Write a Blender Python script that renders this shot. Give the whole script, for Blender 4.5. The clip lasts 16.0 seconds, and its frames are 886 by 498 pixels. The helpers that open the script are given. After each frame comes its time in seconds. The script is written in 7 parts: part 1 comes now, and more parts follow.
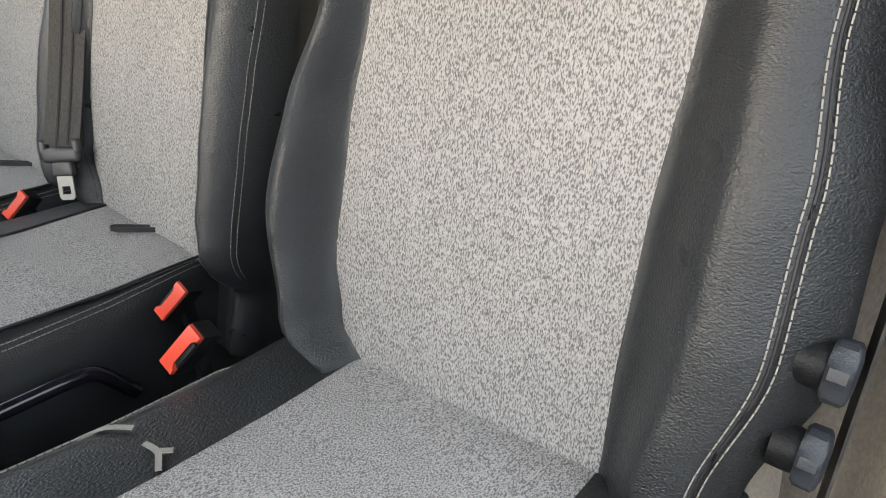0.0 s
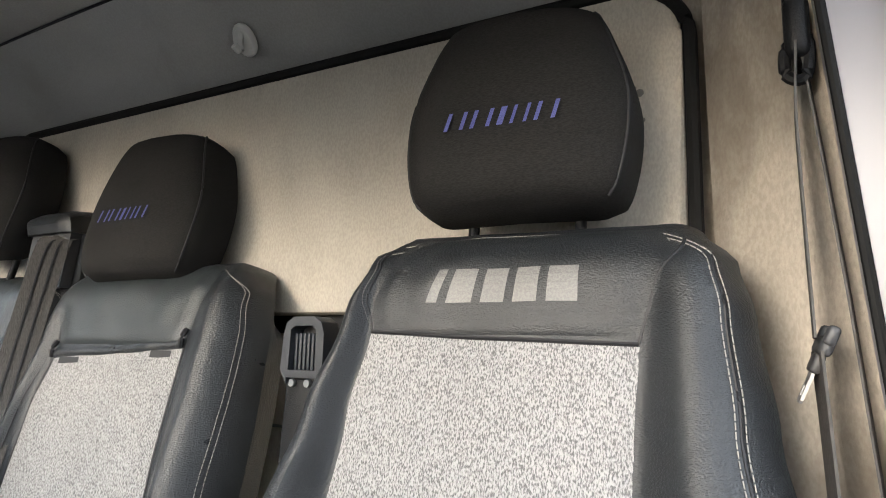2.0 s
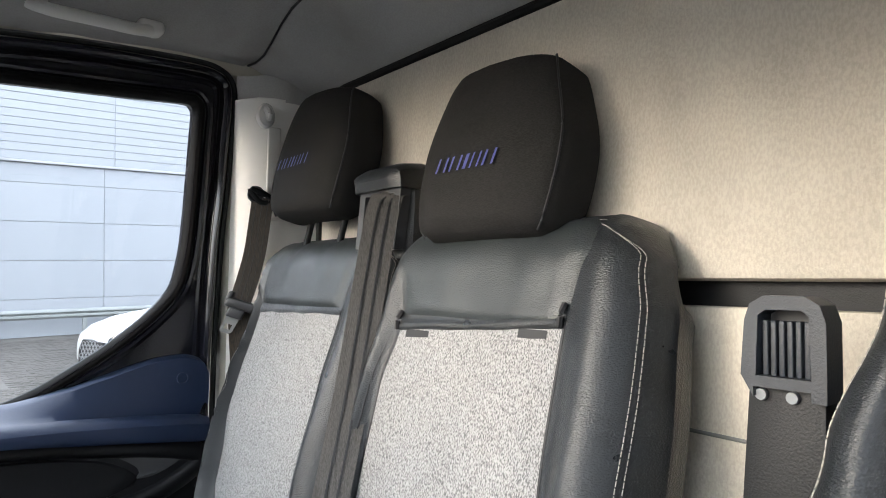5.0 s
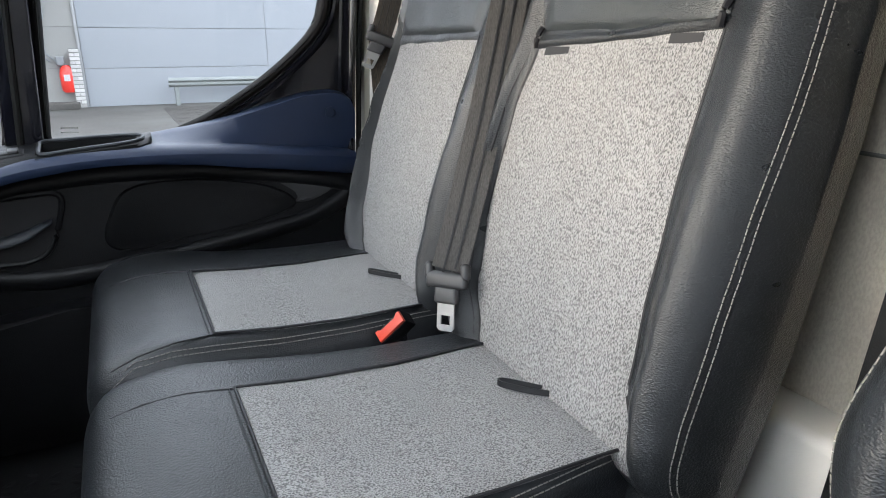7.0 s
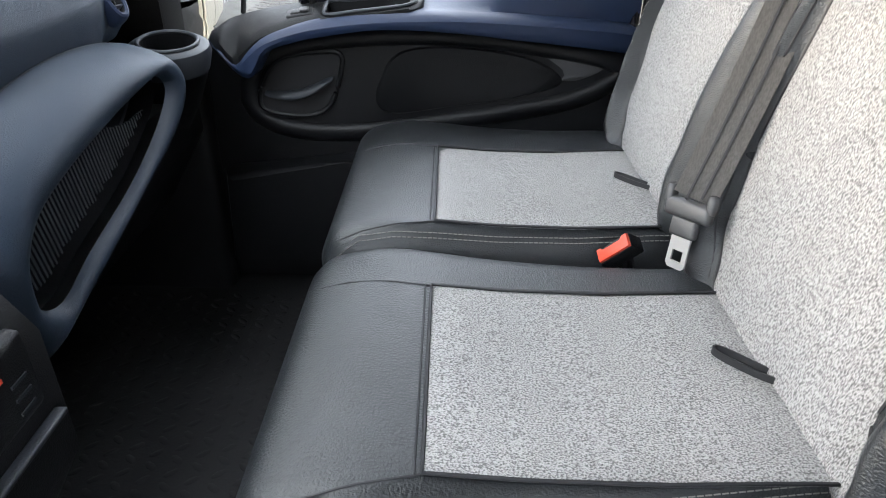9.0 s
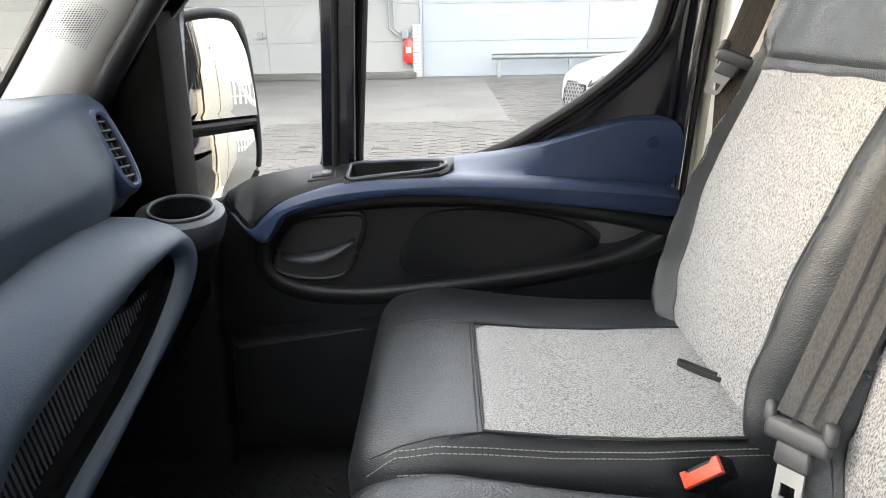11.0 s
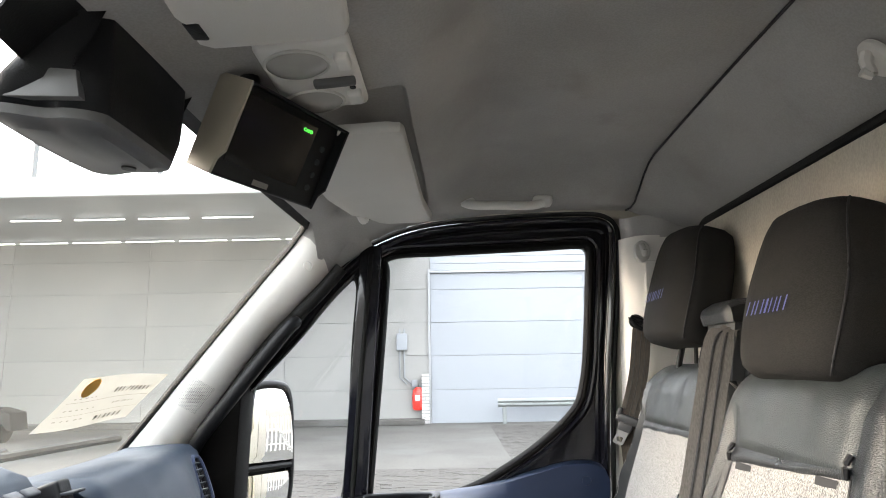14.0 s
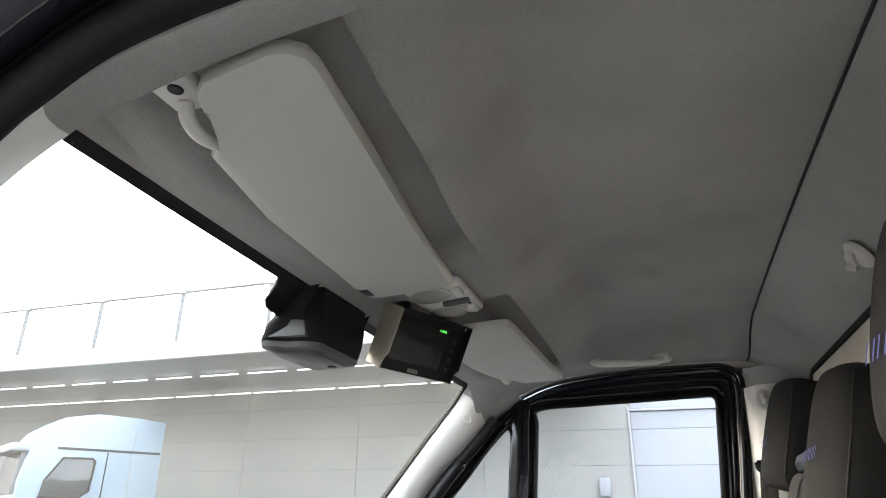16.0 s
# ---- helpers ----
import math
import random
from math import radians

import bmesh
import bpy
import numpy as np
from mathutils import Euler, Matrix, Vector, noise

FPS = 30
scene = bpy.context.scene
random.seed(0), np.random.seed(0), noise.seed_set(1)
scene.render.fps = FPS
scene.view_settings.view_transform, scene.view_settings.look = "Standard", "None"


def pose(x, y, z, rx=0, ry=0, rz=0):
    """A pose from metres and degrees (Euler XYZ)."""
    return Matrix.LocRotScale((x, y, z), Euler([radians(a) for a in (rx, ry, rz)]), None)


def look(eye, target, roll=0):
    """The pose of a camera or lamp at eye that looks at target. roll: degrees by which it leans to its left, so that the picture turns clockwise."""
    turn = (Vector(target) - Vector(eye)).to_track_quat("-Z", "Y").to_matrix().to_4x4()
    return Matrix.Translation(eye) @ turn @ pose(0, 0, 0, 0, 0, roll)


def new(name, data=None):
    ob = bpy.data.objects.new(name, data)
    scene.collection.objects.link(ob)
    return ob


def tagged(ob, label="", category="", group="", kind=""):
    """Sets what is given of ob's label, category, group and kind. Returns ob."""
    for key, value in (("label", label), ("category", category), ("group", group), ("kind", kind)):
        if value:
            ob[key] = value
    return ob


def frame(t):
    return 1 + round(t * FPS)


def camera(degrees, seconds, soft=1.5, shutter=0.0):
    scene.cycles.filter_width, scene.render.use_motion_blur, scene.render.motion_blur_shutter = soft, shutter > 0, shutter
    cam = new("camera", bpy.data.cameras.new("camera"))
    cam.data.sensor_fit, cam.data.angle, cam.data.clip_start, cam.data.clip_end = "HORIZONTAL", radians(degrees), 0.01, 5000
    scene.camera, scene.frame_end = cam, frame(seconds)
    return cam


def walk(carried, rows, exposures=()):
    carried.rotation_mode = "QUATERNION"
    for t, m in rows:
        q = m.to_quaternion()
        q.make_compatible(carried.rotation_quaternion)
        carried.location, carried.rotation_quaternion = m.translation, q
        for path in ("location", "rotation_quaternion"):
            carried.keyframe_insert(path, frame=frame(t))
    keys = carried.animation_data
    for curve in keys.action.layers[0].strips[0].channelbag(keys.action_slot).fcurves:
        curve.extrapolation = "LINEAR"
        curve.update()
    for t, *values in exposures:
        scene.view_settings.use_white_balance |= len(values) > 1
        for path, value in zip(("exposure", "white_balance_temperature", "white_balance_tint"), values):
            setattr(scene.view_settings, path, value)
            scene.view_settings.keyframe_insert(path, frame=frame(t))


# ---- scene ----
cam = camera(68.4, 16.0, soft=1.0)
PATH = [
    (0, (-0.07, 0.048, 1.566), (1.326, 1.196, 0.709), 1.2),
    (0.5, (-0.088, 0.078, 1.582), (1.456, 1.175, 0.94), 1.3),
    (1, (-0.125, 0.086, 1.589), (1.522, 1.165, 1.235), 1.2),
    (1.5, (-0.159, 0.082, 1.588), (1.556, 1.11, 1.573), 1.4),
    (2, (-0.183, 0.071, 1.585), (1.541, 1.038, 1.891), 1.2),
    (2.5, (-0.174, 0.075, 1.591), (1.515, 1.022, 2.094), 1.3),
    (3, (-0.158, 0.084, 1.613), (1.448, 1.164, 2.119), 1.0),
    (3.5, (-0.121, 0.143, 1.639), (1.293, 1.472, 2.126), 1.2),
    (3.7, (-0.103, 0.171, 1.649), (1.237, 1.575, 2.128), 1.3),
    (5.8, (-0.12, 0.391, 1.591), (1.113, 1.956, 1.416), 2.1),
    (6, (-0.121, 0.391, 1.582), (1.093, 1.962, 1.341), 2.1),
    (6.5, (-0.116, 0.377, 1.561), (0.995, 1.991, 1.16), 2.1),
    (7, (-0.085, 0.35, 1.551), (0.777, 2.063, 0.981), 1.6),
    (7.5, (-0.025, 0.32, 1.549), (0.429, 2.139, 0.854), 1.7),
    (8, (0.026, 0.315, 1.555), (0.108, 2.097, 0.651), 0.9),
    (8.2, (0.035, 0.321, 1.56), (0.047, 2.076, 0.6), 0.5),
    (10.3, (-0.047, 0.57, 1.611), (-0.056, 2.308, 0.622), 1.1),
    (10.5, (-0.05, 0.571, 1.615), (-0.055, 2.359, 0.719), 1.0),
    (11, (-0.049, 0.556, 1.627), (-0.043, 2.441, 0.958), 1.0),
    (11.5, (-0.049, 0.501, 1.644), (-0.032, 2.45, 1.198), 1.0),
    (12, (-0.05, 0.428, 1.669), (-0.02, 2.415, 1.451), 1.0),
    (12.5, (-0.048, 0.359, 1.687), (-0.018, 2.359, 1.662), 1.1),
    (13, (-0.04, 0.271, 1.693), (-0.018, 2.268, 1.811), 1.1),
    (13.5, (-0.037, 0.188, 1.691), (-0.029, 2.172, 1.945), 1.1),
    (14, (-0.003, 0.085, 1.687), (-0.041, 2.054, 2.04), 1.0),
    (14.5, (0.029, -0.004, 1.679), (-0.106, 1.94, 2.13), 1.1),
    (15, (0.063, -0.079, 1.68), (-0.172, 1.818, 2.269), 1.4),
    (15.5, (0.114, -0.18, 1.675), (-0.27, 1.648, 2.389), 1.7),
    (16, (0.188, -0.259, 1.672), (-0.416, 1.499, 2.408), 2.3),
]
EXPOSURE = [(0.0, 0.93, 6600, 10), (1.0, 1.04, 6500, 10), (2.0, 1.26, 6350, 10), (3.0, 1.55, 6150, 10), (3.7, 1.6, 6050, 10), (6.0, 1.3, 6350, 10), (7.2, 1.22, 6250, 10), (8.2, 1.55, 6150, 10),
            (10.5, 2.08, 6950, 10), (11.0, 2.06, 6910, 10), (11.5, 1.93, 6880, 10), (12.0, 1.74, 6860, 10), (13.5, 1.66, 6800, 10), (14.0, 1.86, 6700, 10), (14.5, 1.95, 6620, 10), (15.0, 2.0, 6560, 10), (15.5, 1.98, 6520, 10), (16.0, 1.78, 6450, 10)]
walk(cam, [(t, look(eye, target, roll)) for t, eye, target, roll in PATH], EXPOSURE)

# ---- world, sun, exposure ----
world = bpy.data.worlds.new("overcast")
scene.world = world
world.use_nodes = True
wn, wl = world.node_tree.nodes, world.node_tree.links
sky = wn.new("ShaderNodeTexSky")
sky.sky_type = "NISHITA"
sky.sun_disc = False
sky.sun_elevation, sky.sun_rotation = radians(15), radians(-77)
sky.dust_density, sky.air_density = 4.0, 1.0
veil = wn.new("ShaderNodeMix")
veil.data_type = "RGBA"
veil.inputs[0].default_value = 0.75
veil.inputs[7].default_value = (9.0, 9.6, 10.4, 1)
wl.new(sky.outputs[0], veil.inputs[6])
wl.new(veil.outputs[2], wn["Background"].inputs["Color"])
wn["Background"].inputs["Strength"].default_value = 0.30
sun = new("sun", bpy.data.lights.new("sun", "SUN"))
sun.data.energy, sun.data.angle, sun.data.color = 1.0, radians(24), (1.0, 0.955, 0.90)
sun.matrix_world = look((-9, 2.0, 2.5), (0, 0, 0))


# ---- materials ----
def material(name, color, rough=0.6, metal=0.0, grain=None, bump=0.0, bump_scale=300.0, mottle=0.0, mottle_scale=6.0,
             second=None, spec=0.5, stretch=(1, 1, 1), wear=None, vary=0.0, crease=None, fine=2.0, span=(0.38, 0.62)):
    """color with fine grain towards second, large mottling, and a fine bump."""
    m = bpy.data.materials.new(name)
    m.use_nodes = True
    n, l = m.node_tree.nodes, m.node_tree.links
    b = n["Principled BSDF"]
    b.inputs["Roughness"].default_value, b.inputs["Metallic"].default_value = rough, metal
    b.inputs["Specular IOR Level"].default_value = spec
    co = n.new("ShaderNodeTexCoord")
    mp = n.new("ShaderNodeMapping")
    mp.inputs["Scale"].default_value = stretch
    l.new(co.outputs["Object"], mp.inputs["Vector"])

    def tex(scale, detail=3.0):
        t = n.new("ShaderNodeTexNoise")
        t.inputs["Scale"].default_value, t.inputs["Detail"].default_value = scale, detail
        l.new(mp.outputs[0], t.inputs["Vector"])
        return t.outputs[0]

    def mix(fac, a, c, lo=0.4, hi=0.6, amount=1.0, blend="MIX"):
        r = n.new("ShaderNodeMapRange")
        r.inputs[1].default_value, r.inputs[2].default_value, r.inputs[4].default_value = lo, hi, amount
        l.new(fac, r.inputs[0])
        x = n.new("ShaderNodeMix")
        x.data_type, x.blend_type = "RGBA", blend
        l.new(r.outputs[0], x.inputs[0])
        for k, v in ((6, a), (7, c)):
            if isinstance(v, tuple):
                x.inputs[k].default_value = (*v, 1)
            else:
                l.new(v, x.inputs[k])
        return x.outputs[2]

    out = tuple(color)
    if grain and second:
        out = mix(tex(grain, fine), out, tuple(second), *span)
    if mottle:
        out = mix(tex(mottle_scale, 5.0), out, (1 - mottle,) * 3, 0.4, 0.75, 1.0, "MULTIPLY")
    if wear:
        out = mix(tex(wear[1], 6.0), out, tuple(wear[0]), wear[2], wear[2] + 0.12, wear[3])
    if vary:
        info = n.new("ShaderNodeObjectInfo")
        out = mix(info.outputs["Random"], out, (1 - vary,) * 3, 0.0, 1.0, 1.0, "MULTIPLY")
    if isinstance(out, tuple):
        b.inputs["Base Color"].default_value = (*out, 1)
    else:
        l.new(out, b.inputs["Base Color"])
    if bump:
        h = n.new("ShaderNodeBump")
        h.inputs["Strength"].default_value, h.inputs["Distance"].default_value = bump, 0.002
        l.new(tex(bump_scale, min(4.0, fine * 2)), h.inputs["Height"])
        if crease:
            g = n.new("ShaderNodeBump")
            g.inputs["Strength"].default_value, g.inputs["Distance"].default_value = crease[1], 0.006
            fold = n.new("ShaderNodeTexNoise")
            fold.inputs["Scale"].default_value, fold.inputs["Detail"].default_value, fold.inputs["Distortion"].default_value = crease[0], 5.0, 0.8
            l.new(mp.outputs[0], fold.inputs["Vector"])
            l.new(fold.outputs[0], g.inputs["Height"])
            l.new(g.outputs[0], h.inputs["Normal"])
        l.new(h.outputs[0], b.inputs["Normal"])
        rr = n.new("ShaderNodeMapRange")
        rr.inputs[3].default_value, rr.inputs[4].default_value = max(0.05, rough - 0.08), min(1, rough + 0.1)
        l.new(tex(mottle_scale * 3), rr.inputs[0])
        l.new(rr.outputs[0], b.inputs["Roughness"])
    return m


def glass(name, tint=(1, 1, 1), rough=0.0, mixin=0.98, film=0.0):
    m = bpy.data.materials.new(name)
    m.use_nodes = True
    n, l = m.node_tree.nodes, m.node_tree.links
    n.remove(n["Principled BSDF"])
    t, g, x = n.new("ShaderNodeBsdfTransparent"), n.new("ShaderNodeBsdfGlossy"), n.new("ShaderNodeMixShader")
    t.inputs[0].default_value = (*tint, 1)
    g.inputs["Roughness"].default_value = rough
    x.inputs[0].default_value = 1 - mixin
    l.new(t.outputs[0], x.inputs[1])
    l.new(g.outputs[0], x.inputs[2])
    if film:
        d, y = n.new("ShaderNodeBsdfTranslucent"), n.new("ShaderNodeMixShader")
        d.inputs[0].default_value = (0.9, 0.86, 0.76, 1)
        dust = n.new("ShaderNodeTexNoise")
        dust.inputs["Scale"].default_value, dust.inputs["Detail"].default_value, dust.inputs["Distortion"].default_value = 13.0, 9.0, 0.8
        co = n.new("ShaderNodeTexCoord")
        l.new(co.outputs["Object"], dust.inputs["Vector"])
        r = n.new("ShaderNodeMapRange")
        r.inputs[1].default_value, r.inputs[2].default_value = 0.42, 0.78
        r.inputs[3].default_value, r.inputs[4].default_value = film * 0.8, film * 1.5
        l.new(dust.outputs[0], r.inputs[0])
        l.new(r.outputs[0], y.inputs[0])
        l.new(x.outputs[0], y.inputs[1])
        l.new(d.outputs[0], y.inputs[2])
        x = y
    l.new(x.outputs[0], n["Material Output"].inputs[0])
    return m


def glow(name, color, strength):
    m = bpy.data.materials.new(name)
    m.use_nodes = True
    b = m.node_tree.nodes["Principled BSDF"]
    b.inputs["Base Color"].default_value = (*color, 1)
    b.inputs["Emission Color"].default_value, b.inputs["Emission Strength"].default_value = (*color, 1), strength
    return m


VINYL = material("vinyl_black", (0.0185, 0.0205, 0.0225), 0.31, bump=0.6, bump_scale=430, mottle=0.35, mottle_scale=9, crease=(15, 0.16), spec=0.6, stretch=(1, 1, 1.5))
# lighter vinyl copy for the bench tops, with windscreen light in its colour
VINYL_TOP_LIT = material("vinyl_top_lit", (0.033, 0.038, 0.040), 0.34, bump=0.5, bump_scale=430, mottle=0.25, mottle_scale=7, crease=(17, 0.12), stretch=(1, 1, 1.6), spec=0.6)
VINYL_GREY = material("vinyl_grey", (0.021, 0.0235, 0.026), 0.30, bump=0.6, bump_scale=430, mottle=0.3, mottle_scale=7, crease=(17, 0.16), spec=0.6, stretch=(1, 1, 1.6))
FABRIC = material("fabric_grey", (0.405, 0.398, 0.392), 0.95, grain=800, second=(0.15, 0.147, 0.147), bump=1.0, bump_scale=800,
                  mottle=0.10, mottle_scale=7, spec=0.15, stretch=(0.66, 1.0, 0.42), fine=1.2, span=(0.42, 0.64))
CLOTH_DARK = material("headrest_cloth", (0.0125, 0.0118, 0.0112), 0.85, grain=700, second=(0.023, 0.022, 0.021), bump=0.4,
                      bump_scale=800, mottle=0.2, spec=0.25, stretch=(1, 0.35, 1.6))
PIPING = material("piping", (0.012, 0.012, 0.014), 0.6)
THREAD = material("thread", (0.25, 0.238, 0.215), 0.8)
THREAD_BLUE = material("thread_blue", (0.05, 0.06, 0.22), 0.55, grain=900, second=(0.09, 0.1, 0.3))
SILVER_PRINT = material("silver_print", (0.21, 0.205, 0.19), 0.5, grain=500, second=(0.17, 0.165, 0.16), bump=0.2, bump_scale=500)
HEADLINER = material("headliner_felt", (0.42, 0.41, 0.395), 1.0, grain=320, second=(0.385, 0.375, 0.36), bump=0.3, bump_scale=420,
                     mottle=0.26, mottle_scale=3.2, spec=0.1, wear=((0.30, 0.285, 0.265), 7, 0.60, 0.5))
CARPET = material("rear_wall_felt", (0.62, 0.57, 0.485), 1.0, grain=240, second=(0.54, 0.49, 0.415), bump=0.4, bump_scale=330,
                  mottle=0.3, mottle_scale=3, spec=0.1, stretch=(1, 1.6, 0.8), wear=((0.30, 0.26, 0.21), 5, 0.60, 0.35))
PILLAR_FELT = material("pillar_felt", (0.53, 0.48, 0.405), 1.0, grain=240, second=(0.45, 0.40, 0.335), bump=0.4, bump_scale=330,
                       mottle=0.35, mottle_scale=4, spec=0.1, stretch=(1, 1, 0.6), wear=((0.17, 0.145, 0.12), 6, 0.52, 0.7))
TRIM_CREAM = material("cream_trim", (0.79, 0.765, 0.72), 0.55, bump=0.15, bump_scale=500, mottle=0.08)
VISOR = material("visor_vinyl", (0.55, 0.54, 0.51), 0.6, bump=0.25, bump_scale=500, mottle=0.06)
PLASTIC = material("black_plastic", (0.009, 0.0094, 0.0105), 0.44, bump=0.25, bump_scale=550, mottle=0.25, spec=0.20)
MOULDING = material("door_moulding", (0.009, 0.0094, 0.0108), 0.40, bump=0.3, bump_scale=550, mottle=0.2, spec=0.30)
PLASTIC_SOFT = material("charcoal_plastic", (0.025, 0.029, 0.036), 0.5, bump=0.25, bump_scale=550, mottle=0.2)
PLASTIC_BLUE = material("blue_plastic", (0.016, 0.029, 0.069), 0.50, bump=0.2, bump_scale=600, mottle=0.15)
DASH_BLUE = material("dash_blue_plastic", (0.0165, 0.0275, 0.0455), 0.50, bump=0.3, bump_scale=600, mottle=0.12, spec=0.3)
MIRROR_SHELL = material("mirror_shell", (0.006, 0.006, 0.007), 0.4, bump=0.2, bump_scale=400, mottle=0.2, spec=0.22)
GLOSS_BLACK = material("gloss_black_paint", (0.008, 0.008, 0.012), 0.12, mottle=0.2)
BODY_PAINT = material("cream_body_paint", (0.42, 0.39, 0.32), 0.3, mottle=0.05)
SEAL = material("seal_rubber", (0.0045, 0.004, 0.0037), 0.8, bump=0.2, bump_scale=300, spec=0.10)
RUBBER = material("rubber", (0.010, 0.0098, 0.0095), 0.7, bump=0.2, bump_scale=300, spec=0.25)
FLOOR_MAT = material("floor_mat", (0.009, 0.009, 0.010), 0.7, bump=0.4, bump_scale=200, mottle=0.3)
WEBBING_BROWN = material("worn_webbing", (0.085, 0.066, 0.048), 0.75, grain=500, second=(0.05, 0.042, 0.033), bump=0.3, bump_scale=700, mottle=0.3, mottle_scale=30, stretch=(1, 1, 0.2))
WEBBING = material("belt_webbing", (0.05, 0.046, 0.042), 0.7, grain=600, second=(0.075, 0.07, 0.065), bump=0.3, bump_scale=700, stretch=(1, 1, 0.15))
BELT_PLASTIC = material("belt_plastic", (0.05, 0.05, 0.052), 0.45, bump=0.1)
RED = material("red_plastic", (0.75, 0.075, 0.04), 0.4, mottle=0.1)
STEEL = material("steel", (0.32, 0.32, 0.315), 0.4, 0.5)
MIRROR = material("mirror_glass", (0.58, 0.59, 0.59), 0.01, 1.0)
LENS = material("lamp_lens", (0.36, 0.35, 0.33), 0.25, mottle=0.1, mottle_scale=40)
LAMP_PLASTIC = material("lamp_plastic", (0.66, 0.645, 0.615), 0.4, mottle=0.06)
SCREEN = material("screen_glass", (0.012, 0.011, 0.011), 0.12)
COVER_GREY = material("cover_grey", (0.10, 0.10, 0.10), 0.5, bump=0.1, bump_scale=600, mottle=0.1)
# beige that holds the light caught by the monitor hood's near side
HOOD_LIT = material("hood_side_lit", (0.34, 0.305, 0.24), 0.35, bump=0.1)
GREEN = glow("green_light", (0.1, 1.0, 0.1), 0.6)
GLASS = glass("window_glass")
WINDSCREEN = glass("windscreen_glass", (0.97, 0.97, 0.94), 0.02, 0.99, 0.03)
PAPER = material("paper", (0.40, 0.395, 0.375), 0.8, mottle=0.08, mottle_scale=20)
pn, pk_ = PAPER.node_tree.nodes, PAPER.node_tree.links
thin, sheer = pn.new("ShaderNodeMixShader"), pn.new("ShaderNodeBsdfTranslucent")
sheer.inputs[0].default_value = (0.36, 0.345, 0.30, 1)
thin.inputs[0].default_value = 0.3
pk_.new(pn["Principled BSDF"].outputs[0], thin.inputs[1])
pk_.new(sheer.outputs[0], thin.inputs[2])
pk_.new(thin.outputs[0], pn["Material Output"].inputs[0])
INK = material("ink", (0.2, 0.19, 0.17), 0.8)
ORANGE = material("orange_print", (0.8, 0.4, 0.06), 0.7)
PANEL = material("wall_panel_grey", (0.235, 0.232, 0.222), 0.6, mottle=0.08, mottle_scale=0.4, vary=0.05)
PANEL_DOOR = material("garage_door_panel", (0.235, 0.25, 0.27), 0.5, mottle=0.05, mottle_scale=0.5, vary=0.04)
JOINT = material("joint_dark", (0.17, 0.17, 0.165), 0.8)
CONCRETE = material("concrete", (0.090, 0.085, 0.076), 0.9, grain=25, second=(0.064, 0.061, 0.056), mottle=0.35, mottle_scale=0.7, wear=((0.1, 0.1, 0.095), 0.5, 0.55, 0.5))
PAVING = material("paving", (0.095, 0.088, 0.078), 0.9, grain=22, second=(0.06, 0.056, 0.05), mottle=0.3, mottle_scale=1.0, vary=0.35)
RAIL_GREY = material("weathered_rail", (0.10, 0.105, 0.11), 0.6, mottle=0.2, mottle_scale=2)
RAIL_PALE = material("pale_galvanised", (0.20, 0.215, 0.21), 0.55, 0.1, mottle=0.2, mottle_scale=3)
CANOPY = material("canopy_metal", (0.235, 0.25, 0.265), 0.6, mottle=0.2, mottle_scale=0.6)
FASCIA = material("fascia_metal", (0.27, 0.275, 0.28), 0.5, mottle=0.08, mottle_scale=1)
GALV = material("galvanised", (0.2, 0.21, 0.22), 0.6, 0.2, mottle=0.15)
TUBE = glow("tube_light", (1, 1, 1), 1.3)
WHITE_PAINT = material("white_paint", (0.44, 0.45, 0.46), 0.25, mottle=0.03)
FLANGE_PAINT = material("lilac_white_paint", (0.34, 0.34, 0.37), 0.35, mottle=0.05)
BLUE_WHITE = material("pale_blue_paint", (0.17, 0.225, 0.28), 0.3, mottle=0.04)
DARK_GLASS = material("dark_glass", (0.02, 0.025, 0.03), 0.08)
BRICK = material("brick_white", (0.5, 0.49, 0.47), 0.85, vary=0.3)
EXTRED = material("extinguisher_red", (0.65, 0.03, 0.02), 0.35)


# ---- mesh helpers ----
class Mesh:
    def __init__(self):
        self.v, self.f = [], []

    def add(self, verts, faces):
        k = len(self.v)
        self.v += [tuple(p) for p in verts]
        self.f += [tuple(i + k for i in f) for f in faces]
        return self


def part(name, m, mat, parent=None, label="", smooth=True):
    """One mesh object, under a thing or a part."""
    me = bpy.data.meshes.new(name)
    me.from_pydata(m.v, [], m.f)
    b = bmesh.new()
    b.from_mesh(me)
    bmesh.ops.recalc_face_normals(b, faces=b.faces)
    b.to_mesh(me)
    b.free()
    me.materials.append(mat)
    if smooth:
        me.shade_smooth()
        me.set_sharp_from_angle(angle=radians(38))
    ob = new(name, me)
    if parent:
        ob.parent = parent
        if parent.type == "EMPTY":
            ob.matrix_parent_inverse = Matrix.Translation(-parent.location)
        if label:
            ob["label"] = label
    return ob


def thing(name, label, category, group="", kind="", at=(0, 0, 0)):
    ob = new(name)
    ob.location = at
    ob.empty_display_size = 0.05
    return tagged(ob, label, category, group, kind)


def grid(m, fn, nu, nv):
    pts = [fn(i / nu, j / nv) for j in range(nv + 1) for i in range(nu + 1)]
    return m.add(pts, [(j * (nu + 1) + i, j * (nu + 1) + i + 1, (j + 1) * (nu + 1) + i + 1, (j + 1) * (nu + 1) + i)
                       for j in range(nv) for i in range(nu)])


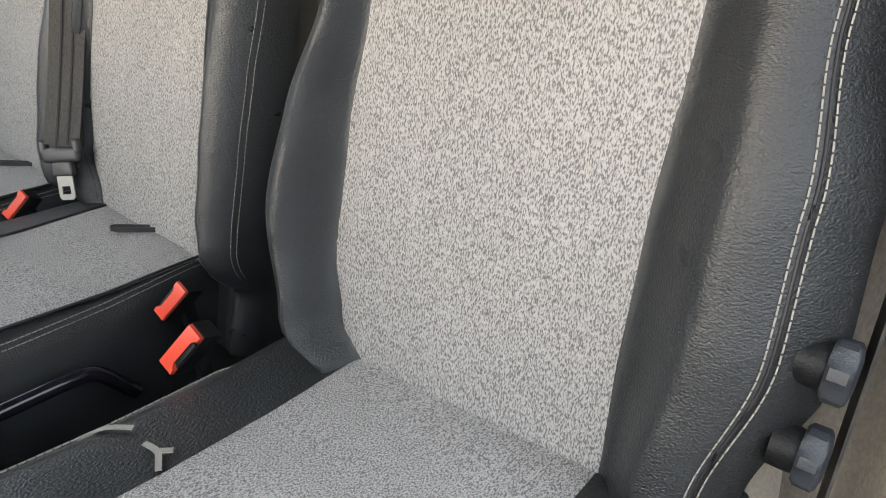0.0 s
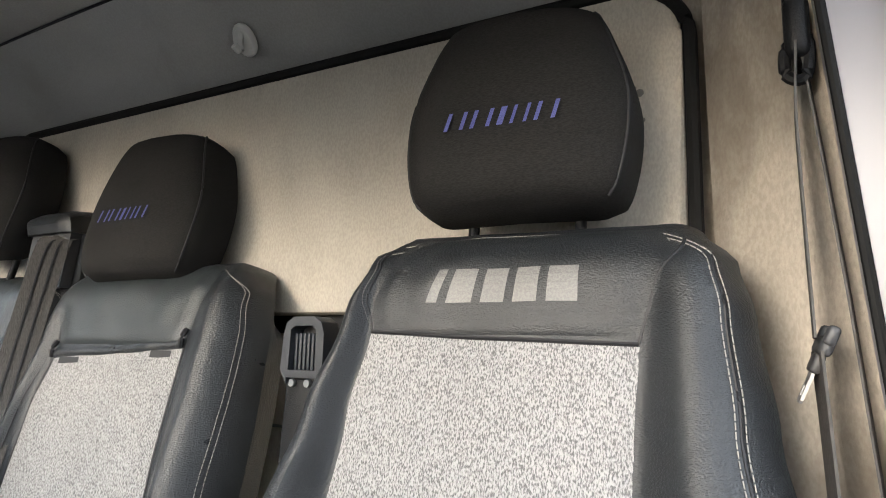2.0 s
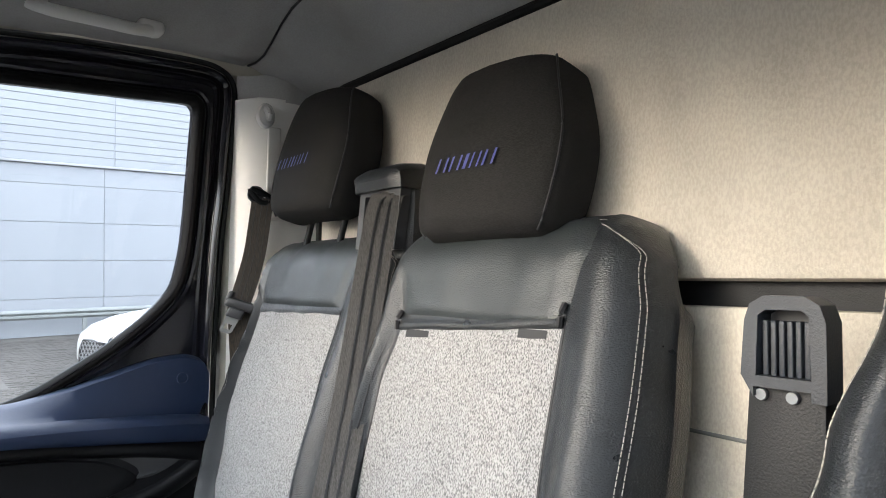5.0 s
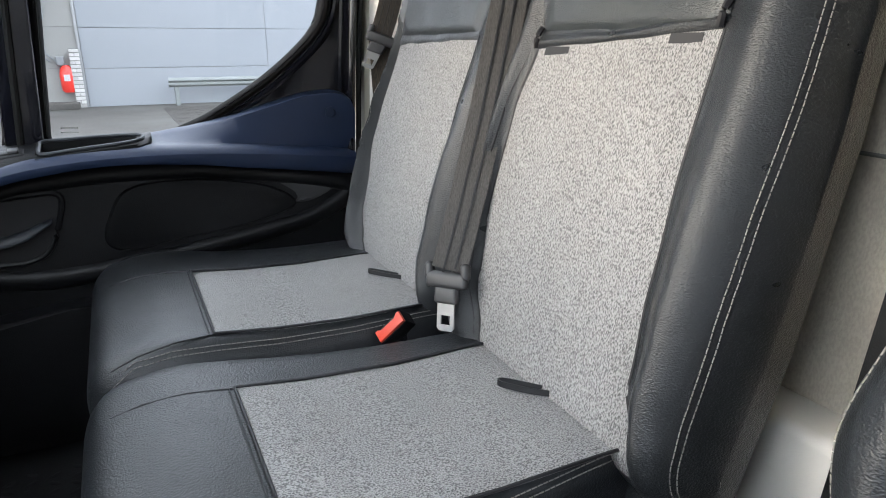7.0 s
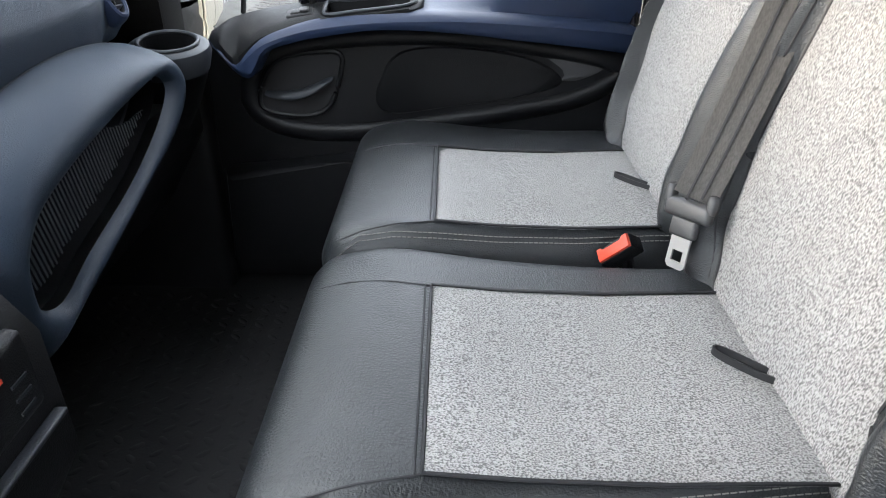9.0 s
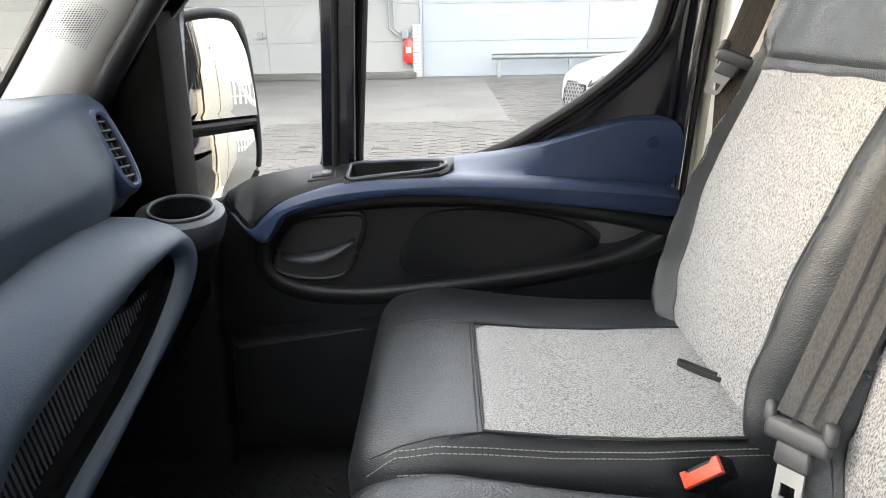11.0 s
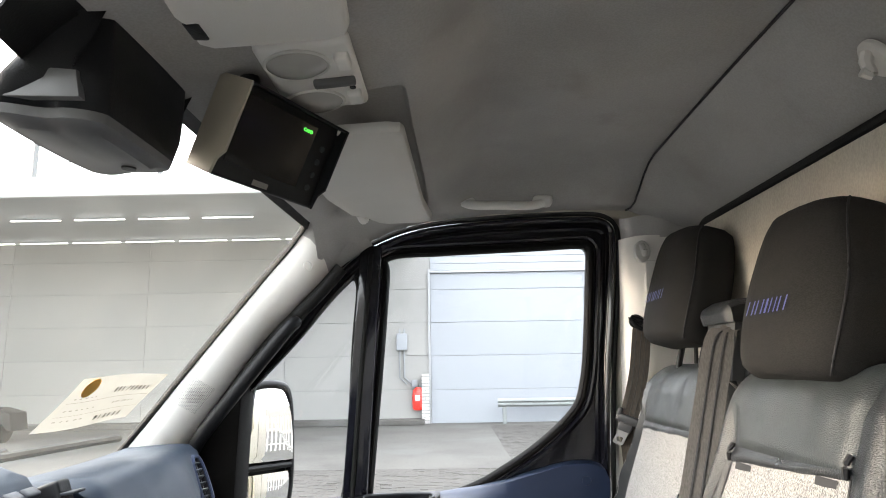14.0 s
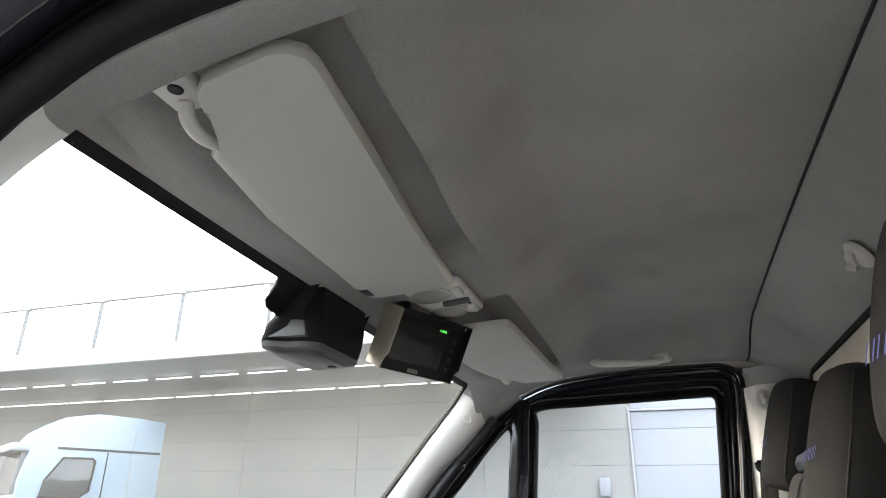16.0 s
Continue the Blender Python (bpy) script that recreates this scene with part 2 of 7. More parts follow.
def loft(m, rings, closed=True, caps=True):
    n = len(rings[0])
    f = []
    for j in range(len(rings) - 1):
        for i in range(n if closed else n - 1):
            f.append((j * n + i, j * n + (i + 1) % n, (j + 1) * n + (i + 1) % n, (j + 1) * n + i))
    if caps:
        f += [tuple(range(n))[::-1], tuple((len(rings) - 1) * n + i for i in range(n))]
    return m.add([p for r in rings for p in r], f)


def box(m, c, s, bevel=0.0, turn=None):
    """A box at c of size s with rounded edges, turned by a matrix about its centre."""
    b = bmesh.new()
    bmesh.ops.create_cube(b, size=1.0)
    for v in b.verts:
        v.co = Vector((v.co[0] * s[0], v.co[1] * s[1], v.co[2] * s[2]))
    if bevel:
        bmesh.ops.bevel(b, geom=b.edges[:], offset=min(bevel, min(s) * 0.49), segments=3, profile=0.5, affect="EDGES")
    b.verts.index_update()
    w = (Matrix.Translation(c) @ turn.to_4x4()) if turn else Matrix.Translation(c)
    m.add([w @ v.co for v in b.verts], [[v.index for v in f.verts] for f in b.faces])
    b.free()
    return m


def prism(m, poly, place, a, b, bevel=0.0):
    """A polygon (s, t) drawn from depth a to b; place(s, t, d) gives the point."""
    bm = bmesh.new()
    vs = [bm.verts.new((s, t, 0)) for s, t in poly]
    ws = [bm.verts.new((s, t, 1)) for s, t in poly]
    n = len(poly)
    bm.faces.new(vs[::-1]), bm.faces.new(ws)
    for i in range(n):
        bm.faces.new((vs[i], vs[(i + 1) % n], ws[(i + 1) % n], ws[i]))
    for v in bm.verts:
        v.co[2] = a + (b - a) * v.co[2]
    if bevel:
        ed = [e for e in bm.edges if abs(e.verts[0].co[2] - e.verts[1].co[2]) < 1e-9]
        bmesh.ops.bevel(bm, geom=ed, offset=bevel, segments=2, profile=0.5, affect="EDGES")
    bm.verts.index_update()
    m.add([place(*v.co) for v in bm.verts], [[v.index for v in f.verts] for f in bm.faces])
    bm.free()
    return m


def tube(m, pts, r, seg=8, closed=False, flat=1.0):
    pts = [Vector(p) for p in pts]
    n = len(pts)
    rings = []
    for i, p in enumerate(pts):
        a, c = (pts[i - 1], pts[(i + 1) % n]) if closed else (pts[max(0, i - 1)], pts[min(n - 1, i + 1)])
        d = (c - a).normalized()
        up = Vector((0, 0, 1)) if abs(d[2]) < 0.95 else Vector((1, 0, 0))
        s = d.cross(up).normalized()
        u = s.cross(d)
        rr = r[i] if isinstance(r, (list, tuple)) else r
        rings.append([p + s * (rr * math.cos(k * math.tau / seg)) + u * (rr * flat * math.sin(k * math.tau / seg)) for k in range(seg)])
    if closed:
        rings.append(rings[0])
    return loft(m, rings, True, not closed)


def strip(m, pts, across, width, thick=0.0015):
    """A flat band along pts; across gives its sideways direction at each point."""
    rings = []
    for i, p in enumerate(pts):
        p = Vector(p)
        d = (Vector(pts[min(i + 1, len(pts) - 1)]) - Vector(pts[max(i - 1, 0)])).normalized()
        s = Vector(across[i] if isinstance(across, list) else across)
        s = (s - d * s.dot(d)).normalized() * (width / 2)
        u = s.normalized().cross(d) * (thick / 2)
        rings.append([p - s - u, p + s - u, p + s + u, p - s + u])
    return loft(m, rings)


def disc(m, c, axis, r, depth, seg=24, inner=0.0):
    axis = Vector(axis).normalized()
    up = Vector((0, 0, 1)) if abs(axis[2]) < 0.9 else Vector((1, 0, 0))
    s = axis.cross(up).normalized()
    u = s.cross(axis)
    c = Vector(c)

    def ring(rad, d):
        return [c + axis * d + s * (rad * math.cos(k * math.tau / seg)) + u * (rad * math.sin(k * math.tau / seg)) for k in range(seg)]
    if inner:
        return loft(m, [ring(inner, 0), ring(r * 0.97, 0), ring(r, depth * 0.3), ring(r, depth), ring(inner, depth), ring(inner, 0)], True, False)
    return loft(m, [ring(r, 0), ring(r, depth * 0.7), ring(r * 0.93, depth)])


def smooth_path(pts, n):
    """n points along a Catmull-Rom curve through pts."""
    pts = [Vector(p) for p in pts]
    q = [pts[0] * 2 - pts[1]] + pts + [pts[-1] * 2 - pts[-2]]
    out = []
    for k in range(n):
        t = k / (n - 1) * (len(pts) - 1)
        i = min(int(t), len(pts) - 2)
        t -= i
        a, b, c, d = q[i:i + 4]
        out.append(0.5 * ((2 * b) + (c - a) * t + (2 * a - 5 * b + 4 * c - d) * t * t + (3 * b - a - 3 * c + d) * t ** 3))
    return out


def smooth_loop(pts, n):
    """n points along a closed Catmull-Rom curve."""
    pts = [Vector(p) for p in pts]
    k = len(pts)
    out = []
    for j in range(n):
        t = j / n * k
        i = int(t)
        t -= i
        a, b, c, d = (pts[(i + e) % k] for e in (-1, 0, 1, 2))
        out.append(0.5 * ((2 * b) + (c - a) * t + (2 * a - 5 * b + 4 * c - d) * t * t + (3 * b - a - 3 * c + d) * t ** 3))
    return out


def stitches(m, pts, normal, length=0.0045, gap=0.0011, width=0.0006):
    """Small thread dashes along a line of points; normal(i) or a vector gives the side on which they lie."""
    pts = [Vector(p) for p in pts]
    dist, lens = 0.0, []
    for a, b in zip(pts, pts[1:]):
        lens.append(dist)
        dist += (b - a).length
    lens.append(dist)
    s = 0.0
    k = 0
    while s + length < dist:
        ends = []
        for x in (s, s + length):
            while k < len(pts) - 2 and lens[k + 1] < x:
                k += 1
            f = (x - lens[k]) / max(1e-9, lens[k + 1] - lens[k])
            ends.append(pts[k].lerp(pts[k + 1], f))
        a, b = ends
        d = (b - a).normalized()
        nn = Vector(normal)
        w = d.cross(nn).normalized() * width / 2
        h = nn.normalized() * width * 0.5
        q = [a - w - h, a + w - h, b + w - h, b - w - h]
        q += [p + 2 * h for p in q]
        m.add(q, [(0, 1, 2, 3), (4, 7, 6, 5), (0, 4, 5, 1), (1, 5, 6, 2), (2, 6, 7, 3), (3, 7, 4, 0)])
        s += length + gap
    return m


def sstep(a, b, x):
    t = min(1, max(0, (x - a) / (b - a)))
    return t * t * (3 - 2 * t)


# ---- seats ----
def table(rows, v):
    """A value between the rows (v, value), smoothly."""
    if v <= rows[0][0]:
        return rows[0][1]
    for (v0, w0), (v1, w1) in zip(rows, rows[1:]):
        if v <= v1:
            return w0 + (w1 - w0) * sstep(v0, v1, v)
    return rows[-1][1]


class Back:
    """A seat back: yc its middle, base its bottom front line, half-widths of its two sides by height, edges of the
    fabric insert by height, recline in degrees. u runs from -1 at the driver's side to 1 at the passenger door's."""

    def __init__(self, x, yc, z, length, recline, near, far, near_edge, far_edge, thick, bolster, fall, turn=0.0):
        self.o = Vector((x, yc, z))
        self.L, self.T, self.B, self.fall = length, thick, bolster, fall
        a = radians(recline)
        rot = Matrix.Rotation(radians(turn), 3, "Z")
        self.up, self.n = rot @ Vector((math.sin(a), 0, math.cos(a))), rot @ Vector((-math.cos(a), 0, math.sin(a)))
        self.side = rot @ Vector((0, 1, 0))
        self.near, self.far, self.near_edge, self.far_edge = near, far, near_edge, far_edge

    def half(self, v, u=-1):
        return table(self.far if u > 0 else self.near, v)

    def edge(self, v, u=-1):
        return table(self.far_edge if u > 0 else self.near_edge, v)

    def u(self, s, v):
        return s / self.half(v, s)

    def depth(self, u, v):
        h, e = self.half(v, u), self.edge(v, u)
        q = max(0.0, (abs(u) * h - e) / max(0.02, h - e))
        d = self.B * sstep(0, 0.45, q) * (1.12 - 0.72 * sstep(0.3, 0.85, v)) * (1 - 0.9 * sstep(0.80, 0.99, v)) * (0.15 + 0.85 * sstep(-0.02, 0.11, v))
        d -= self.fall * max(0, (q - 0.4) / 0.6) ** 2.5 * (1 - 0.35 * sstep(0.75, 1.0, v))
        d -= 0.042 * max(0, (v - 0.86) / 0.14) ** 2.2
        d -= 0.028 * min(1.0, max(0, (0.06 - v) / 0.06)) ** 2
        k = q * (1 - q) * 4 if q < 1 else 0
        d += 0.0008 * k * math.sin(31 * v + 9 * u) * math.sin(13 * v + 2.0) + 0.0003 * max(0, (q - 0.6) / 0.4) * math.sin(88 * v + 3 * math.sin(17 * v))
        if q == 0:
            d += 0.0018 * math.sin(13 * v + 4 * u) * math.sin(5 * u + 1.3) * (1 - min(1, abs(u) * h / e) ** 4)
        d += 0.0011 * sstep(0.78, 0.86, v) * sstep(1.0, 0.94, v) * math.sin(14 * u + 17 * v) * math.sin(6 * u - 22 * v)
        return d

    def at(self, u, v, off=0.0):
        return self.o + self.up * (v * self.L) + self.side * (u * self.half(v, u)) + self.n * (self.depth(u, v) + off)

    def body(self):
        rings = []
        for j in range(49):
            v = -0.16 + 1.16 * j / 48
            t = self.T * (1 - 0.2 * sstep(0.78, 1, v) ** 2)
            drop = 0.055 * sstep(0.8, 1, v)
            slim = 1 - 0.16 * sstep(0.8, 1, v)
            r = [self.at(-1 + 2 * i / 96, v) for i in range(97)]
            b = self.o + self.up * (v * self.L)
            for q, k in ((1.0, 0.55), (0.985, 0.9), (0.93, 1.0), (0.5, 1.02), (-0.5, 1.02), (-0.93, 1.0), (-0.985, 0.9), (-1.0, 0.55)):
                w = self.half(v, q)
                r.append(b + self.side * (q * w * (slim if k > 0.6 else 1)) - self.n * (k * t) - self.up * (drop * (k if abs(q) > 0.9 else 1.0)))
            rings.append(r)
        return loft(Mesh(), rings)

    def patch(self, left, right, v0, v1, off=0.004, nu=14, nv=26, top=None):
        """A panel between left(v) and right(v), sewn down along its edges."""
        def fn(i, j):
            a, b = left(v0 + (v1 - v0) * j), right(v0 + (v1 - v0) * j)
            u = a + (b - a) * i
            hi = top(i) if top else v1
            v = v0 + (hi - v0) * j
            e = min(i, 1 - i, j * 1.5, (1 - j) * 1.5)
            return self.at(u, v, (0.0013 if off < 0.002 else 0.0028) + off * sstep(0, 0.09, e))
        return grid(Mesh(), fn, nu, nv)

    def line(self, pts, n=40, off=0.001):
        return [self.at(p[0], p[1], off) for p in smooth_path([(u, v, 0) for u, v in pts], n)]


def headrest_point(c, up, n, side, w, h, t, a, v):
    k = max((1 - abs(v) ** 4.0) ** (1 / 4.0) if abs(v) < 1 else 0.0, 0.30)
    ww = w * (1.0 - 0.22 * sstep(-0.1, 1.0, v) - 0.05 * sstep(-0.2, -1.0, v)) * (0.72 + 0.28 * k)
    tt = t * (0.45 + 0.55 * k)
    ca, sa = math.cos(a), math.sin(a)
    x, y = math.copysign(abs(ca) ** 0.5, ca), math.copysign(abs(sa) ** 0.5, sa)
    return c + side * (x * ww) + n * (y * tt - 0.014 * x * x) + up * (v * h)


def headrest_mesh(c, up, n, side, w, h, t):
    """A rounded block, wider in the middle and tapering to the top."""
    rings = [[headrest_point(c, up, n, side, w, h, t, i * math.tau / 40, -1 + 2 * j / 22) for i in range(40)] for j in range(23)]
    return loft(Mesh(), rings)


def emblem(parent, place, width, height, mat, slant, label, shares, solid=False):
    """Plain slanted blocks in a row, standing for a word mark."""
    total = sum(shares) + 0.35 * (len(shares) - 1)
    x = -width / 2
    for i, share in enumerate(shares):
        x1 = x + share / total * width
        bars = [(x, x1)] if solid or share < 0.5 else [(x, x + (x1 - x) * 0.20), (x + (x1 - x) * 0.80, x1)]
        for p, q in bars:
            m = Mesh()
            grid(m, lambda a, b: place(p + (q - p) * a + (b - 0.5) * height * slant, (b - 0.5) * height, 0.0014), 6, 4)
            part("emblem", m, mat, parent, label if i == 0 else "", smooth=False)
        x = x1 + 0.35 / total * width


def headrest(parent, c, up, n, side, w, h, t, posts, mark=0.106, shift=0.0):
    ob = part("headrest", headrest_mesh(c, up, n, side, w, h, t), CLOTH_DARK, parent, "black ribbed cloth headrest with blue embroidery")
    for s in (-1, 1):
        base = c + side * (s * w * 0.48) - up * h - n * 0.040
        part("post", tube(Mesh(), [base - up * posts, base + up * 0.03], 0.006, 10), PLASTIC, ob, "black steel headrest post")
        part("post_sleeve", box(Mesh(), base - up * (posts * 1.05), (0.024, 0.034, 0.010), 0.004), PLASTIC, ob)
    for s in (-1, 1):
        pts = [headrest_point(c, up, n, side, w, h, t, math.pi / 2 - s * 1.12, -0.97 + 1.94 * k / 24) for k in range(25)]
        part("seam", tube(Mesh(), pts, 0.0016, 6), PIPING, ob)
    emblem(ob, lambda a, b, d: c + side * (shift - a) + n * (t + d - 0.0006) + up * (b - h * 0.26), mark, 0.019, THREAD_BLUE, 0.25,
           "blue embroidered mark", (1.0, 1.0, 0.3, 0.8, 1.0))
    return ob


def cushion_mesh(y0, y1, x_front, x_rear, z, round_y=0.03, drop=0.2):
    """A seat cushion with a rolled front and soft side edges."""
    prof = [(x_rear, 0.0), (0.28, 0.0), (0.18, -0.004), (0.08, -0.002), (0.0, 0.004), (-0.05, 0.006), (-0.09, 0.0),
            (x_front + 0.022, -0.014), (x_front + 0.004, -0.04), (x_front, -0.075), (x_front + 0.012, -drop * 0.8), (x_front + 0.04, -drop),
            (x_rear, -drop)]
    pts = smooth_path([(a, b, 0) for a, b in prof[:-1]], 44)
    ring_n = 30
    rings = []
    for j in range(ring_n + 1):
        s = j / ring_n
        y = y0 + (y1 - y0) * s
        e = min(y - y0, y1 - y)
        k = 1 - max(0, 1 - e / round_y) ** 2.2
        dz = -0.028 * (1 - k)
        c_ = max(0, 1 - e / 0.05)
        dx = 0.05 * (1 - math.sqrt(1 - c_ * c_))
        r = [(p[0] + dx * sstep(0.0, -0.09, p[0]), y, z + p[1] + dz * (1 if p[1] > -0.12 else 0)) for p in pts]
        r.append((x_rear, y, z - drop))
        rings.append(r)
    return loft(Mesh(), rings)


def cushion_z(x, y, y0, y1, z, round_y=0.03):
    prof = [(-0.09, 0.0), (-0.05, 0.006), (0.0, 0.004), (0.08, -0.002), (0.18, -0.004), (0.28, 0.0), (0.5, 0.0)]
    b = 0.0
    for (a0, b0), (a1, b1) in zip(prof, prof[1:]):
        if a0 <= x <= a1:
            b = b0 + (b1 - b0) * (x - a0) / (a1 - a0)
    e = min(y - y0, y1 - y)
    k = 1 - max(0, 1 - e / round_y) ** 2.2
    return z + b - 0.028 * (1 - k)


def seat_pad(y0, y1, ia, ib, x0, x1, z):
    def fn(i, j):
        y, x = ia + (ib - ia) * i, x0 + (x1 - x0) * j
        e = min(i, 1 - i, j, 1 - j)
        return (x, y, cushion_z(x, y, y0, y1, z) + 0.0008 + 0.004 * sstep(0, 0.08, e) + 0.0015 * math.sin(9 * x + 3 * y))
    return grid(Mesh(), fn, 14, 18)


CUSH = 1.2
bench = thing("bench_seat", "black vinyl double passenger bench with grey fabric inserts", "seat", at=(0.1, 1.12, 0.8))


def splay(m, y0, y1, near, far):
    """Draws the two long sides of a cushion in towards the rear."""
    out = []
    for x, y, z in m.v:
        k = max(0, x + 0.11)
        f = (y - y0) / (y1 - y0)
        out.append((x, y + k * (near * max(0, 1 - 3 * f) - far * max(0, 3 * f - 2)), z))
    m.v = out
    return m


halves = ((0.700, 1.113, 0.749, 1.004, 0.115, 0.10), (1.120, 1.585, 1.156, 1.424, 0.04, 0.08))
for k, (y0, y1, ia, ib, near, far) in enumerate(halves):
    c = part("cushion", splay(cushion_mesh(y0, y1, -0.150, 0.36, CUSH), y0, y1, near, far), VINYL, bench)
    part("seat_insert", seat_pad(y0, y1, ia, ib, 0.0, 0.31, CUSH), FABRIC, c, "grey speckled fabric insert")
    edge = [(x, y, cushion_z(x, y, y0, y1, CUSH) + 0.002) for x, y in
            [(0.31 - 0.31 * i / 12, ia) for i in range(13)] + [(0.0, ia + (ib - ia) * i / 10) for i in range(1, 11)] + [(0.31 * i / 12, ib) for i in range(1, 13)]]
    part("piping", tube(Mesh(), edge, 0.0018, 6), PIPING, c)
    for off in (0.009, 0.0135):
        line = Mesh()
        line.v = [(x, y0 + off + 0.10 * max(0, -0.085 - x), cushion_z(max(x, -0.09), y0 + off, y0, y1, CUSH) + 0.001 - 0.9 * max(0, -0.095 - x)) for x in [-0.125 + 0.46 * i / 44 for i in range(45)]]
        part("stitching", stitches(Mesh(), splay(line, y0, y1, near, far).v, (0, -0.3, 1), 0.0050, 0.0014, 0.0009), THREAD, c, "pale double stitching")
    far_line = Mesh()
    far_line.v = [(x, y1 - 0.008, cushion_z(x, y1 - 0.008, y0, y1, CUSH) + 0.001) for x in [-0.09 + 0.42 * i / 40 for i in range(41)]]
    part("stitching", stitches(Mesh(), splay(far_line, y0, y1, near, far).v, (0, 0.3, 1), 0.0052, 0.0012, 0.0010), THREAD, c)
    for ya, yb in ((ia - 0.03, ia), (ib + 0.012, ib)):
        seam = [(-0.12 + 0.12 * i / 8, ya + (yb - ya) * i / 8, cushion_z(max(-0.09, -0.12 + 0.12 * i / 8), yb, y0, y1, CUSH) + 0.0005 - 0.35 * max(0, 0.03 - 0.12 * i / 8)) for i in range(9)]
        part("seam", tube(Mesh(), seam, 0.0011, 6), PIPING, c)
    lx, ly = 0.268, (0.884, 1.296)[k]
    flat = [(0.040, 0.001, 0.002), (0.022, 0.007, 0.004), (0.004, 0.013, 0.006), (-0.005, 0.011, 0.007), (-0.006, 0.004, 0.007), (0.004, -0.003, 0.006), (0.022, -0.009, 0.004), (0.040, -0.010, 0.002)]
    loop_pts = [(lx + p, ly - p * 0.45 + q, CUSH + r + 0.003) for p, q, r in flat]
    part("strap_loop", strip(Mesh(), smooth_path(loop_pts, 30), (0.1, 0.2, 1), 0.0065, 0.0020), PIPING, c, "black fabric loop")
    part("piping", tube(Mesh(), [(-0.006, ia - 0.002 + (ib - ia + 0.004) * i / 10, cushion_z(-0.006, ia + (ib - ia) * i / 10, y0, y1, CUSH) + 0.001) for i in range(11)], 0.0010, 6), PIPING, c)

BACKS = (
    dict(yc=0.880, near=((0, 0.200), (0.3, 0.206), (0.6, 0.203), (0.8, 0.196), (0.9, 0.184), (0.96, 0.166), (1.0, 0.138)),
         far=((0, 0.220), (0.3, 0.232), (0.9, 0.236), (1.0, 0.226)),
         near_edge=((0.03, 0.150), (0.10, 0.137), (0.17, 0.119), (0.35, 0.109), (0.55, 0.103), (0.8, 0.104)),
         far_edge=((0.03, 0.115), (0.08, 0.140), (0.2, 0.174), (0.39, 0.192), (0.6, 0.190), (0.76, 0.170)),
         top=(0.772, 0.738), head=(0.405, 0.930, 1.786), stitch=0.80),
    dict(yc=1.338, near=((0, 0.205), (0.3, 0.218), (0.9, 0.214), (1.0, 0.190)),
         far=((0, 0.188), (0.13, 0.202), (0.3, 0.203), (0.5, 0.192), (0.75, 0.178), (0.86, 0.190), (0.93, 0.192), (0.98, 0.172), (1.0, 0.150)),
         near_edge=((0.03, 0.165), (0.07, 0.150), (0.18, 0.112), (0.35, 0.102), (0.55, 0.112), (0.76, 0.128)),
         far_edge=((0.03, 0.075), (0.09, 0.130), (0.2, 0.165), (0.48, 0.185), (0.75, 0.158)),
         top=(0.760, 0.746), head=(0.398, 1.374, 1.846), stitch=0.86),
)
